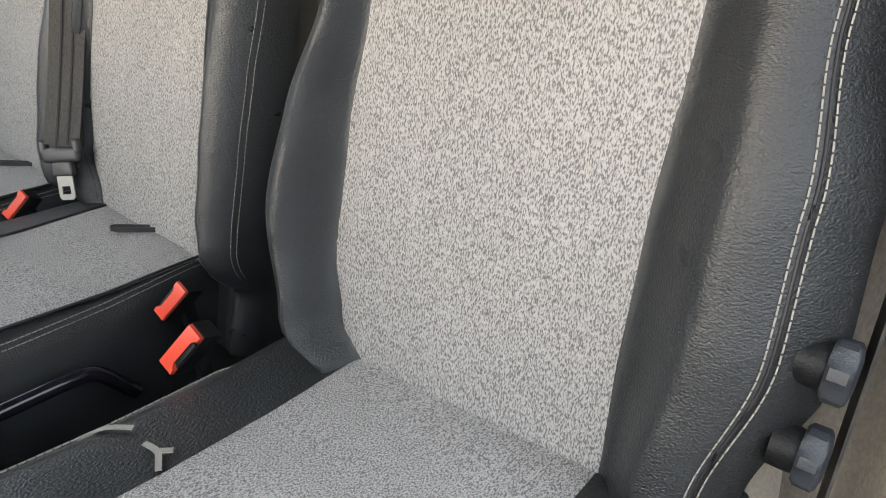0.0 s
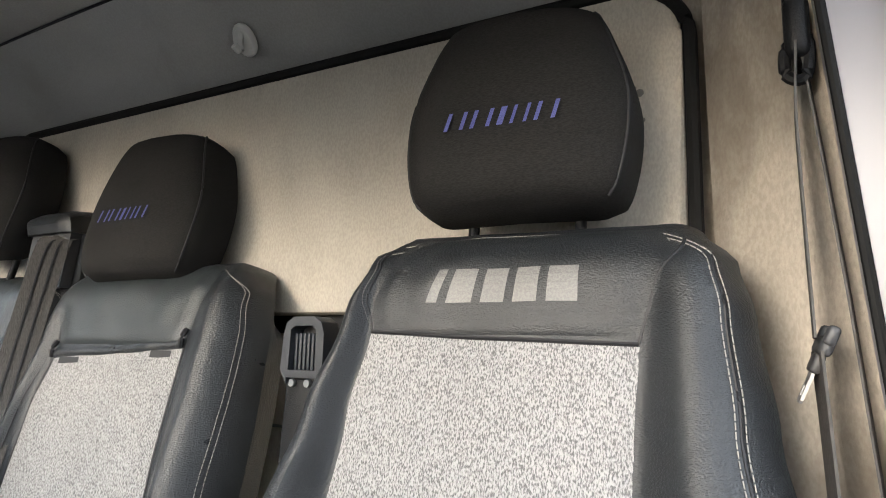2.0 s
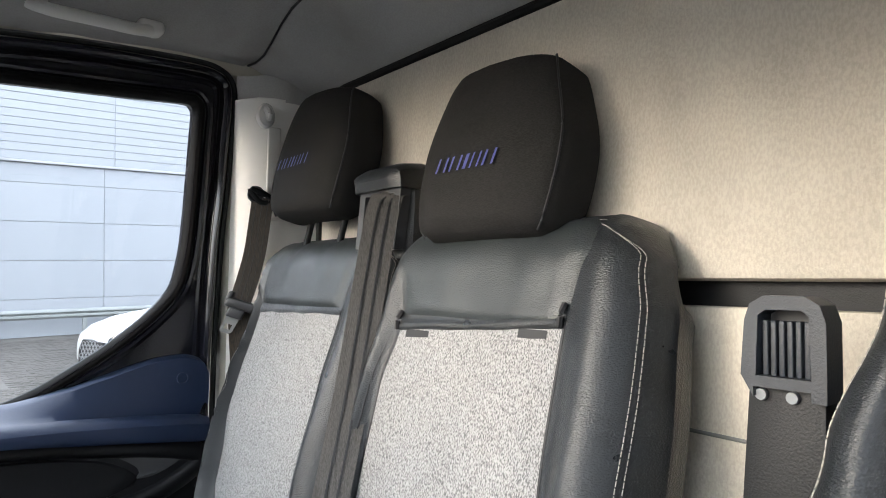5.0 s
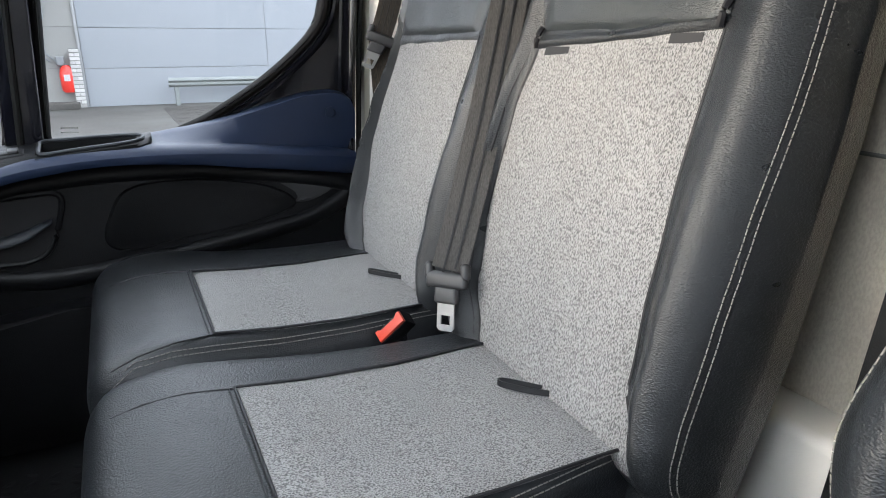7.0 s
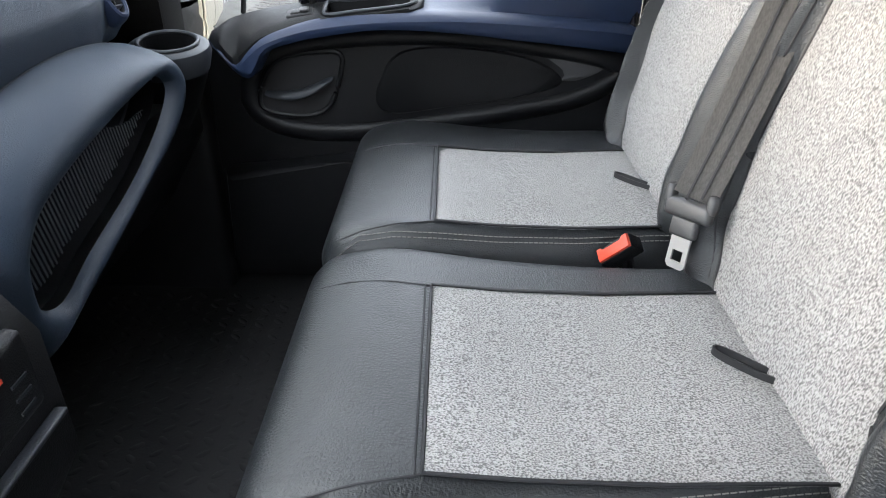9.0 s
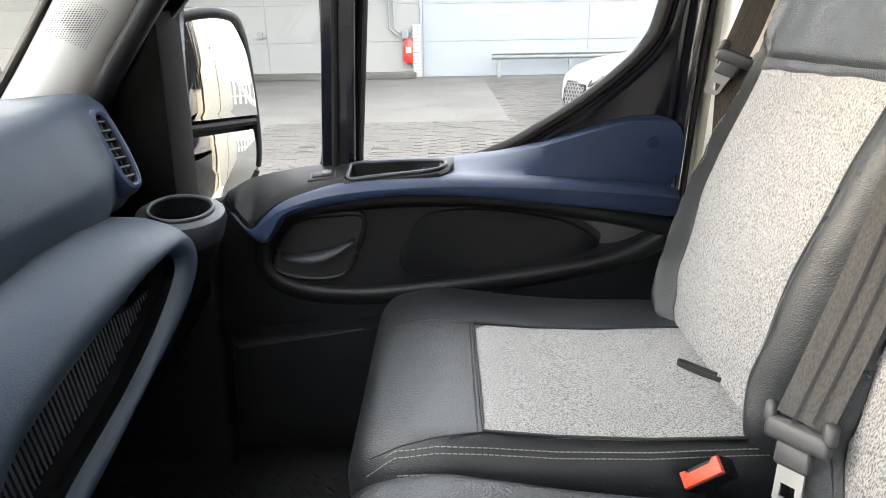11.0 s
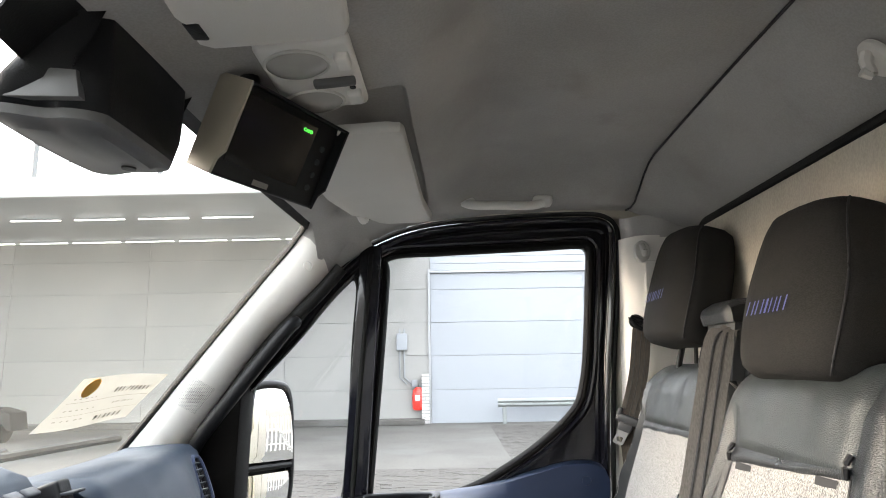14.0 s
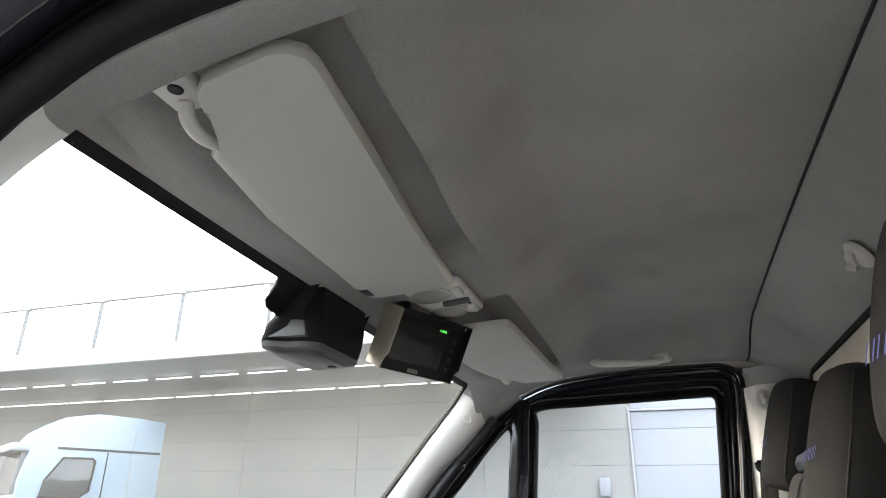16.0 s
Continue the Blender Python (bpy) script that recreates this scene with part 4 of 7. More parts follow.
def door_frame(side):
    y = (lambda v: v) if side > 0 else flip
    d = thing("door_passenger", "passenger door with gloss black window frame", "door", kind="structure", at=(0, y(1.7), 0.85))
    pl = lambda s, t, dep: (s, y(dep), t)
    fr = part("window_frame", fill(Mesh(), FRAME, [WIN, QUARTER], pl, 1.664, 1.72), GLOSS_BLACK, d, "gloss black painted window frame")
    edge = FRAME[1:]
    for name, mat, loop, closed, prof in (
            ("frame_ridge", GLOSS_BLACK, edge, False, ((-0.001, 1.70), (-0.002, 1.655), (-0.005, 1.648), (-0.011, 1.646), (-0.017, 1.650), (-0.021, 1.658), (-0.023, 1.667))),
            ("frame_step", GLOSS_BLACK, edge, False, ((-0.023, 1.668), (-0.026, 1.661), (-0.031, 1.659), (-0.036, 1.662), (-0.038, 1.668))),
            ("window_seal", SEAL, WIN, True, ((-0.004, 1.692), (-0.003, 1.672), (0.001, 1.664), (0.006, 1.661), (0.011, 1.662), (0.013, 1.668))),
            ("window_bead", GLOSS_BLACK, WIN, True, ((0.013, 1.666), (0.016, 1.659), (0.021, 1.657), (0.027, 1.659), (0.030, 1.667))),
            ("window_seal", SEAL, QUARTER, True, ((-0.004, 1.692), (-0.003, 1.672), (0.001, 1.664), (0.006, 1.661), (0.010, 1.663), (0.012, 1.668)))):
        strips = [[pl(s, t, dep) for s, t in grown(loop, off, closed)] for off, dep in prof]
        part(name, loft(Mesh(), strips, closed, False), mat, fr)
    part("door_seal", tube(Mesh(), [pl(s, t, 1.655) for s, t in grown(edge, 0.005, False)], 0.006, 8), RUBBER, d, "black rubber door seal")
    bar = [(-0.222, 1.95), (-0.236, 1.66), (-0.246, 1.36)]
    part("divider_bar", prism(Mesh(), [(-0.250, 1.97), (-0.196, 1.975), (-0.212, 1.36), (-0.270, 1.36)], pl, 1.645, 1.70, 0.006), GLOSS_BLACK, fr)
    part("divider_groove", tube(Mesh(), [(s, y(1.645), t) for s, t in bar], 0.006, 8), RUBBER, fr)
    for name, lo in (("pane", WIN), ("quarter_pane", QUARTER)):
        g = part(name, fill(Mesh(), lo, [], pl, 1.690, 1.694), GLASS, d)
        g.visible_shadow = False
    for x0 in (-0.315, -0.185):
        for k in range(14):
            part("glass_print", box(Mesh(), (x0 + 0.0042 * (k % 7), y(1.688), 1.402 - 0.008 * (k // 7)), (0.0022, 0.0006, 0.0035 if k < 7 else 0.002)), INK, d, "small unreadable glass markings" if k == 0 else "")
    return d


door = door_frame(1)
# lower door panel
part("panel", prism(Mesh(), [(-0.50, 0.79), (-0.50, 1.285), (-0.44, 1.295), (-0.40, 1.335), (0.362, 1.34), (0.362, 0.79)], lambda s, t, d: (s, d, t), 1.655, 1.72, 0.008), PLASTIC, door, "black plastic door panel")



def curve(rows, x, j):
    """Column j of rows at x, smoothly between the rows."""
    n = len(rows)
    k = max(0, min(n - 2, sum(1 for q in rows if q[0] <= x) - 1))
    a, b = rows[k], rows[k + 1]
    h = b[0] - a[0]
    slope = lambda i: (rows[min(n - 1, i + 1)][j] - rows[max(0, i - 1)][j]) / (rows[min(n - 1, i + 1)][0] - rows[max(0, i - 1)][0])
    f = max(0.0, min(1.0, (x - a[0]) / h))
    return (2 * f ** 3 - 3 * f * f + 1) * a[j] + (f ** 3 - 2 * f * f + f) * h * slope(k) + (3 * f * f - 2 * f ** 3) * b[j] + (f ** 3 - f * f) * h * slope(k + 1)


STN = [  # x, z at the window, z of the inner crest, z of the lower edge, y of the inner face
    (-0.440, 1.325, 1.318, 1.310, 1.630),
    (-0.415, 1.338, 1.308, 1.292, 1.602),
    (-0.380, 1.350, 1.288, 1.264, 1.582),
    (-0.352, 1.360, 1.310, 1.262, 1.572),
    (-0.325, 1.366, 1.330, 1.303, 1.568),
    (-0.270, 1.374, 1.350, 1.325, 1.566),
    (-0.212, 1.381, 1.362, 1.337, 1.566),
    (-0.130, 1.386, 1.371, 1.348, 1.566),
    (-0.050, 1.390, 1.374, 1.348, 1.570),
    (0.010, 1.400, 1.374, 1.344, 1.574),
    (0.060, 1.411, 1.372, 1.339, 1.580),
    (0.110, 1.424, 1.369, 1.332, 1.588),
    (0.170, 1.442, 1.364, 1.325, 1.598),
    (0.240, 1.463, 1.358, 1.316, 1.610),
    (0.300, 1.470, 1.352, 1.308, 1.620),
    (0.328, 1.464, 1.348, 1.303, 1.626),
    (0.342, 1.454, 1.346, 1.303, 1.628),
    (0.350, 1.435, 1.345, 1.302, 1.630),
]
rings = []
for k in range(81):
    x = -0.440 + 0.790 * k / 80
    zw, zc, zl, yi = (curve(STN, x, j) for j in (1, 2, 3, 4))
    dip = 0.032 if -0.22 < x < -0.1 else 0.0
    zm = zc + 0.35 * (zw - zc)
    rings.append([(x, 1.685, zw), (x, 1.660, zw + 0.002), (x, 1.648, zw - 0.002), (x, 1.642, zw - 0.004 - dip), (x, (yi + 1.645) / 2 + 0.006, zm - dip), (x, yi + 0.028, zc + 0.005 - dip), (x, yi + 0.022, zc + 0.004),
                  (x, yi + 0.008, zc - 0.001), (x, yi, zc - 0.010), (x, yi, zl + 0.008), (x, yi + 0.006, zl), (x, 1.67, zl - 0.004), (x, 1.70, zl)])
arm = part("armrest", loft(Mesh(), rings), PLASTIC_BLUE, door, "blue plastic door armrest ledge")
part("round_plug", disc(Mesh(), (0.296, 1.6385, 1.428), (0, -1, 0), 0.0115, 0.004, 24, 0.0095), PLASTIC_BLUE, arm)
SWP = ((-0.436, 1.625, 1.324, 1.312), (-0.412, 1.602, 1.340, 1.312), (-0.398, 1.592, 1.347, 1.300), (-0.382, 1.586, 1.352, 1.289), (-0.364, 1.583, 1.357, 1.301), (-0.338, 1.582, 1.363, 1.322), (-0.309, 1.582, 1.369, 1.335),
       (-0.276, 1.582, 1.374, 1.346), (-0.222, 1.582, 1.380, 1.356), (-0.206, 1.582, 1.382, 1.358), (-0.13, 1.582, 1.386, 1.368), (-0.066, 1.588, 1.389, 1.376), (-0.052, 1.600, 1.390, 1.379), (-0.042, 1.618, 1.392, 1.384))


def swp_top(x, y):
    """Height of the switch panel's upper side."""
    ya, zw, zc = (curve(SWP, x, j) for j in (1, 2, 3))
    g = max(0, min(1, (1.656 - y) / (1.656 - ya)))
    return zw + 0.004 + (zc + 0.0065 - zw - 0.004) * g + 0.018 * g * (1 - g)


def swp_strip(m, qs, lo=None, hi=None):
    out = []
    for k in range(6 * (len(qs) - 1) + 1):
        x = qs[k // 6][0] + (qs[min(len(qs) - 1, k // 6 + 1)][0] - qs[k // 6][0]) * (k % 6) / 6
        ya = curve(SWP, x, 1)
        a, b = (ya if lo is None else lo), (1.656 if hi is None else hi)
        ys = [b + (a - b) * j / 8 for j in range(9)]
        out.append([(x, y, swp_top(x, y) - (0.003 if lo is None and j == 8 else 0)) for j, y in enumerate(ys)] + [(x, ya if lo is None else a, swp_top(x, a) - 0.016), (x, b, swp_top(x, b) - 0.016)])
    return loft(m, out)


pm_ = swp_strip(Mesh(), SWP[:9])
swp_strip(pm_, SWP[8:12], None, 1.594)
swp_strip(pm_, SWP[8:12], 1.637, None)
swp_strip(pm_, SWP[11:])
part("switch_panel", pm_, PLASTIC, arm, "black window switch panel")
part("switch_well", box(Mesh(), (-0.262, 1.612, swp_top(-0.262, 1.612) - 0.0035), (0.048, 0.024, 0.010), 0.003, Matrix.Rotation(radians(-8), 3, "Y") @ Matrix.Rotation(radians(18), 3, "X")), PIPING, arm)
part("window_switch", box(Mesh(), (-0.262, 1.612, swp_top(-0.262, 1.612) - 0.001), (0.034, 0.016, 0.010), 0.003, Matrix.Rotation(radians(-8), 3, "Y") @ Matrix.Rotation(radians(18), 3, "X")), PLASTIC, arm)
part("switch_rocker", box(Mesh(), (-0.254, 1.611, swp_top(-0.254, 1.611) + 0.004), (0.016, 0.014, 0.006), 0.002, Matrix.Rotation(radians(-8), 3, "Y") @ Matrix.Rotation(radians(18), 3, "X")), BELT_PLASTIC, arm)
tl = [Vector((p[0], p[1], swp_top(p[0], p[1]) + 0.0012)) for p in smooth_loop([(-0.213, 1.592, 0), (-0.17, 1.591, 0), (-0.11, 1.592, 0), (-0.072, 1.597, 0), (-0.056, 1.612, 0), (-0.068, 1.630, 0), (-0.12, 1.639, 0), (-0.17, 1.639, 0), (-0.213, 1.638, 0), (-0.217, 1.615, 0)], 60)]
part("tray_rim", tube(Mesh(), tl, 0.0036, 8, True), PLASTIC_SOFT, arm)
cen = sum(tl, Vector()) / len(tl)
part("tray", loft(Mesh(), [tl, [cen + (p - cen) * 0.97 - Vector((0, 0, 0.012)) for p in tl], [cen + (p - cen) * 0.90 - Vector((0, 0, 0.027)) for p in tl]], True, False), PLASTIC, arm, "black tray in the armrest")
part("tray_floor", loft(Mesh(), [[cen + (p - cen) * 0.90 - Vector((0, 0, 0.026)) for p in tl], [cen + (p - cen) * 0.2 - Vector((0, 0, 0.0275)) for p in tl]]), PLASTIC, arm)
# raised rim, pocket and handle
PLY = 1.655
ridge = smooth_loop([(-0.385, PLY, 1.20), (-0.355, PLY, 1.275), (-0.27, PLY, 1.308), (-0.14, PLY, 1.325), (0.02, PLY, 1.327), (0.17, PLY, 1.312), (0.295, PLY, 1.291), (0.340, PLY, 1.274), (0.335, PLY, 1.252),
                     (0.25, PLY, 1.208), (0.10, PLY, 1.175), (-0.05, PLY, 1.150), (-0.22, PLY, 1.132), (-0.34, PLY, 1.148)], 96)
def inset(loop, d):
    """A loop in x and z drawn in by d."""
    n = len(loop)
    out = []
    for k, p in enumerate(loop):
        t = (loop[(k + 1) % n] - loop[k - 1]).normalized()
        nrm = Vector((-t[2], 0, t[0]))
        out.append(p + nrm * d)
    return out


area = sum(a[0] * b[2] - b[0] * a[2] for a, b in zip(ridge, ridge[1:] + ridge[:1]))
turn_ = 1 if area > 0 else -1
part("panel_moulding", loft(Mesh(), [[Vector((p[0], y_, p[2])) for p in inset(ridge, d_ * turn_)] for d_, y_ in ((-0.020, 1.657), (-0.016, 1.651), (-0.008, 1.644), (0.0, 1.640), (0.008, 1.639), (0.014, 1.641), (0.019, 1.646), (0.022, 1.653))], True, False), MOULDING, door, "charcoal moulded rim around the door pocket")
rc = sum(ridge, Vector()) / len(ridge)
part("panel_field", fill(Mesh(), [(rc[0] + (p[0] - rc[0]) * 0.96, rc[2] + (p[2] - rc[2]) * 0.93) for p in ridge], [], lambda s, t, d: (s, d, t), 1.6500, 1.656), MOULDING, door)
pk = smooth_loop([(-0.135, PLY, 1.195), (-0.128, PLY, 1.24), (-0.09, PLY, 1.294), (0.016, PLY, 1.306), (0.16, PLY, 1.287), (0.222, PLY, 1.243), (0.14, PLY, 1.212), (0.0, PLY, 1.190), (-0.10, PLY, 1.176)], 60)
pc = sum(pk, Vector()) / len(pk)
part("pocket_panel", loft(Mesh(), [[p + Vector((0, 0.01, 0)) for p in pk], [p - Vector((0, 0.006, 0)) for p in pk], [pc + (p - pc) * 0.96 - Vector((0, 0.010, 0)) for p in pk]]), PLASTIC, door, "black insert panel")
gp = smooth_path([(0.190, 0, 1.288), (0.24, 0, 1.286), (0.300, 0, 1.283), (0.306, 0, 1.278), (0.285, 0, 1.262), (0.250, 0, 1.248), (0.222, 0, 1.247), (0.226, 0, 1.256), (0.222, 0, 1.266), (0.205, 0, 1.279), (0.190, 0, 1.288)], 41)[:-1]
part("grip_pad", prism(Mesh(), [(p[0], p[2]) for p in gp], lambda s, t, d: (s, d, t), 1.6455, 1.656, 0.002), BELT_PLASTIC, door, "grey grip pad")
hl = smooth_loop([(-0.358, 1.652, 1.185), (-0.352, 1.652, 1.235), (-0.318, 1.652, 1.278), (-0.25, 1.652, 1.292), (-0.202, 1.652, 1.290), (-0.204, 1.652, 1.250), (-0.232, 1.652, 1.185), (-0.29, 1.652, 1.170)], 48)
part("handle_rim", tube(Mesh(), [p - Vector((0, 0.006, 0)) for p in hl], 0.0055, 8, True), MOULDING, door)
hcn = sum(hl, Vector()) / len(hl)
rec = part("handle_recess", loft(Mesh(), [[p - Vector((0, 0.008, 0)) for p in hl], [hcn + (p - hcn) * 0.95 - Vector((0, 0.003, 0)) for p in hl]], True, True), PIPING, door, "black handle recess")
lv = []
for p in smooth_path([(-0.348, 1.644, 1.216), (-0.33, 1.636, 1.215), (-0.29, 1.629, 1.217), (-0.255, 1.630, 1.227), (-0.230, 1.636, 1.240), (-0.216, 1.643, 1.246)], 22):
    h = 0.0035 + 0.0055 * math.sin(math.pi * min(1, max(0, (p[0] + 0.352) / 0.138))) ** 0.8
    lv.append([p + Vector((0, -0.006 + 0.010 * math.sin(a) * 0.5, 0)) + Vector((0, 0.006 * math.cos(a), h * math.sin(a))) for a in [k * math.tau / 12 for k in range(12)]])
part("lever", loft(Mesh(), lv), PLASTIC_SOFT, rec, "satin grey door lever")
part("lock_button", disc(Mesh(), (-0.300, 1.650, 1.248), (0, -1, 0), 0.008, 0.004, 16, 0.005), PLASTIC_SOFT, rec)
part("lower_pocket", prism(Mesh(), [(-0.45, 0.86), (-0.44, 1.06), (-0.2, 1.09), (0.1, 1.08), (0.30, 1.05), (0.33, 0.86)], lambda s, t, d: (s, d, t), 1.60, 1.68, 0.015), PLASTIC, door)


def side_wall(side):
    """Door aperture, roof rail, body sill and B-pillar on one side of the cab."""
    y = (lambda v: v) if side > 0 else flip
    name = "wall_right" if side > 0 else "wall_left"
    w = thing(name, "cream painted door aperture and felt-lined pillar", "cab side", kind="structure", at=(0.45, y(1.68), 0.8))
    if side > 0:
        part("pillar_trim", prism(Mesh(), [(0.386, 1.665), (0.388, 1.645), (0.398, 1.622), (0.416, 1.592), (0.445, 1.578), (0.60, 1.572), (0.60, 1.72), (0.386, 1.72)], lambda s, t, d: (s, t, d), 0.80, 1.995, 0.0), TRIM_CREAM, w, "cream plastic pillar trim")
        part("painted_flange", prism(Mesh(), [(0.377, 1.662), (0.387, 1.655), (0.392, 1.74), (0.377, 1.74)], lambda s, t, d: (s, t, d), 0.82, 2.0), BODY_PAINT, w)
    else:
        lean = lambda z: 0.087 * (z - 1.7)
        zs = [0.80 + 1.25 * k / 24 for k in range(25)]
        part("pillar_trim", loft(Mesh(), [[(p, q + lean(z) * (1 if p < 0.5 else 0.4) + 0.004 * math.sin(6 * z + 20 * p), z) for p, q in
             ((0.412, 0.050), (0.414, 0.060), (0.425, 0.068), (0.45, 0.084), (0.485, 0.115), (0.512, 0.152), (0.530, 0.170), (0.62, 0.175), (0.62, -0.03), (0.412, -0.03))] for z in zs]), PILLAR_FELT, w, "beige felt pillar lining with dark soiling")
        part("painted_flange", loft(Mesh(), [[(0.392, 0.060 + lean(z), z), (0.412, 0.062 + lean(z), z), (0.412, -0.07, z), (0.38, -0.07, z), (0.384, 0.03 + lean(z), z)] for z in zs]), FLANGE_PAINT, w, "white painted aperture flange")
    body = [(0.9, 2.24), (-0.24, 2.24), (-0.36, 2.03), (-0.74, 1.57), (-0.74, 0.6), (0.9, 0.6)]
    gap = [(p, q if q > 1.301 else 0.82) for p, q in FRAME]
    if side < 0:
        part("body_side", fill(Mesh(), body, [gap], lambda p, q, d: (p, y(d), q), 1.645 if side < 0 else 1.725, 1.735 if side < 0 else 1.76), GLOSS_BLACK, w, "gloss black door aperture")
    if side < 0:
        part("aperture_seal", tube(Mesh(), [(p, y(1.648), q - 0.004) for p, q in FRAME[1:-1]], 0.015, 10), RUBBER, w, "black rubber aperture seal")
        part("flange_seal", tube(Mesh(), [(0.388, 0.058 + 0.087 * (z - 1.7), z) for z in (0.82, 1.2, 1.6, 2.0)], 0.004, 8), RUBBER, w)
    part("pillar_head", grid(grid(Mesh(), lambda i, j: (0.392 + 0.23 * i, y(1.655 - 0.08 * sstep(0, 0.35, i)), 1.99 + 0.06 * j), 12, 4), lambda i, j: (0.392 + 0.23 * i, y(1.72), 1.99 + 0.2 * j), 2, 2), HEADLINER, w)
    if side > 0:
        part("roof_rail", box(Mesh(), (0.235, y(1.70), 2.125), (1.03, 0.09, 0.15), 0.01), BODY_PAINT, w)
    part("sill", box(Mesh(), (-0.1, y(1.74), 0.72), (1.3, 0.12, 0.24), 0.02), BODY_PAINT, w)
    if side < 0:
        ra = smooth_path([(-0.42, 0.039, 1.66), (-0.30, 0.039, 1.825), (-0.232, 0.039, 1.894), (-0.206, 0.039, 1.914), (-0.156, 0.039, 1.944), (-0.095, 0.039, 1.962), (-0.042, 0.039, 1.972), (0.05, 0.039, 1.992), (0.16, 0.039, 2.022), (0.28, 0.039, 2.046), (0.38, 0.039, 2.05)], 81)
        rb = smooth_path([(-0.52, 0.106, 1.66), (-0.38, 0.106, 1.835), (-0.313, 0.104, 1.901), (-0.256, 0.104, 1.941), (-0.226, 0.104, 1.953), (-0.140, 0.104, 1.981), (-0.072, 0.104, 1.997), (0.02, 0.104, 2.012), (0.14, 0.104, 2.035), (0.27, 0.104, 2.055), (0.38, 0.104, 2.06)], 81)
        band = []
        for p, q in zip(ra, rb):
            band.append([p + Vector((0, -0.004, 0.012)), p, p.lerp(q, 0.12) - Vector((0, 0, 0.004)), p.lerp(q, 0.5) - Vector((0, 0, 0.005)), p.lerp(q, 0.90) - Vector((0, 0, 0.003)), q + Vector((0, 0, 0.002)), q + Vector((-0.01, 0.004, 0.03)), p + Vector((0, -0.004, 0.06))])
        part("rail_trim", loft(Mesh(), band[25:]), HEADLINER, w, "grey felt rail trim over the door")
        part("pillar_end", loft(Mesh(), [[p - Vector((0, 0, 0.0006)) for p in r_] for r_ in band[:26]]), TRIM_CREAM, w, "cream plastic pillar end")
        part("rail_seal", tube(Mesh(), [p + Vector((0, -0.012, 0.011)) for p in ra], 0.014, 10), RUBBER, w, "black rubber door seal")
        part("rail_ridge", tube(Mesh(), [p + Vector((0, -0.045, 0.030)) for p in ra], 0.019, 12), GLOSS_BLACK, w)
        part("rail_plate", loft(Mesh(), [[p + Vector((0, -0.02, 0.020)), p + Vector((0, -0.085, 0.035)), p + Vector((0, -0.085, 0.20)), p + Vector((0, -0.02, 0.20))] for p in ra]), GLOSS_BLACK, w)
    part("aperture_lip", tube(Mesh(), [(p, y(1.735), q) for p, q in FRAME[1:-1]], 0.012, 10), GLOSS_BLACK, w)
    hook = thing("coat_hook", "white plastic coat hook on the pillar", "hook", "coat hooks", at=(0.428, y(1.58), 1.955))
    hook_mesh(hook, (0.428, y(1.58), 1.955), (0, -side, 0))
    return w


def hook_mesh(ob, c, n):
    c, n = Vector(c), Vector(n)
    s = n.cross(Vector((0, 0, 1))).normalized()
    u = s.cross(n)
    base = [c + s * (0.019 * math.cos(a)) + u * (0.026 * math.sin(a)) for a in [k * math.tau / 20 for k in range(20)]]
    part("plate", loft(Mesh(), [base, [p + n * 0.006 for p in base], [c + (p - c) * 0.85 + n * 0.010 for p in base]]), LAMP_PLASTIC, ob)
    part("hook_arm", tube(Mesh(), smooth_path([c + n * 0.008 + u * 0.012, c + n * 0.018 + u * 0.004, c + n * 0.024 - u * 0.010, c + n * 0.030 + u * 0.000], 12), [0.008] * 4 + [0.007] * 4 + [0.006] * 4, 8), LAMP_PLASTIC, ob)


right = side_wall(1)
left = side_wall(-1)
hk = thing("coat_hook", "white plastic coat hook on the felt header", "hook", "coat hooks", at=(0.490, 0.804, 2.052))
hook_mesh(hk, (0.490, 0.804, 2.052), Vector((-0.76, 0, -0.65)).normalized())


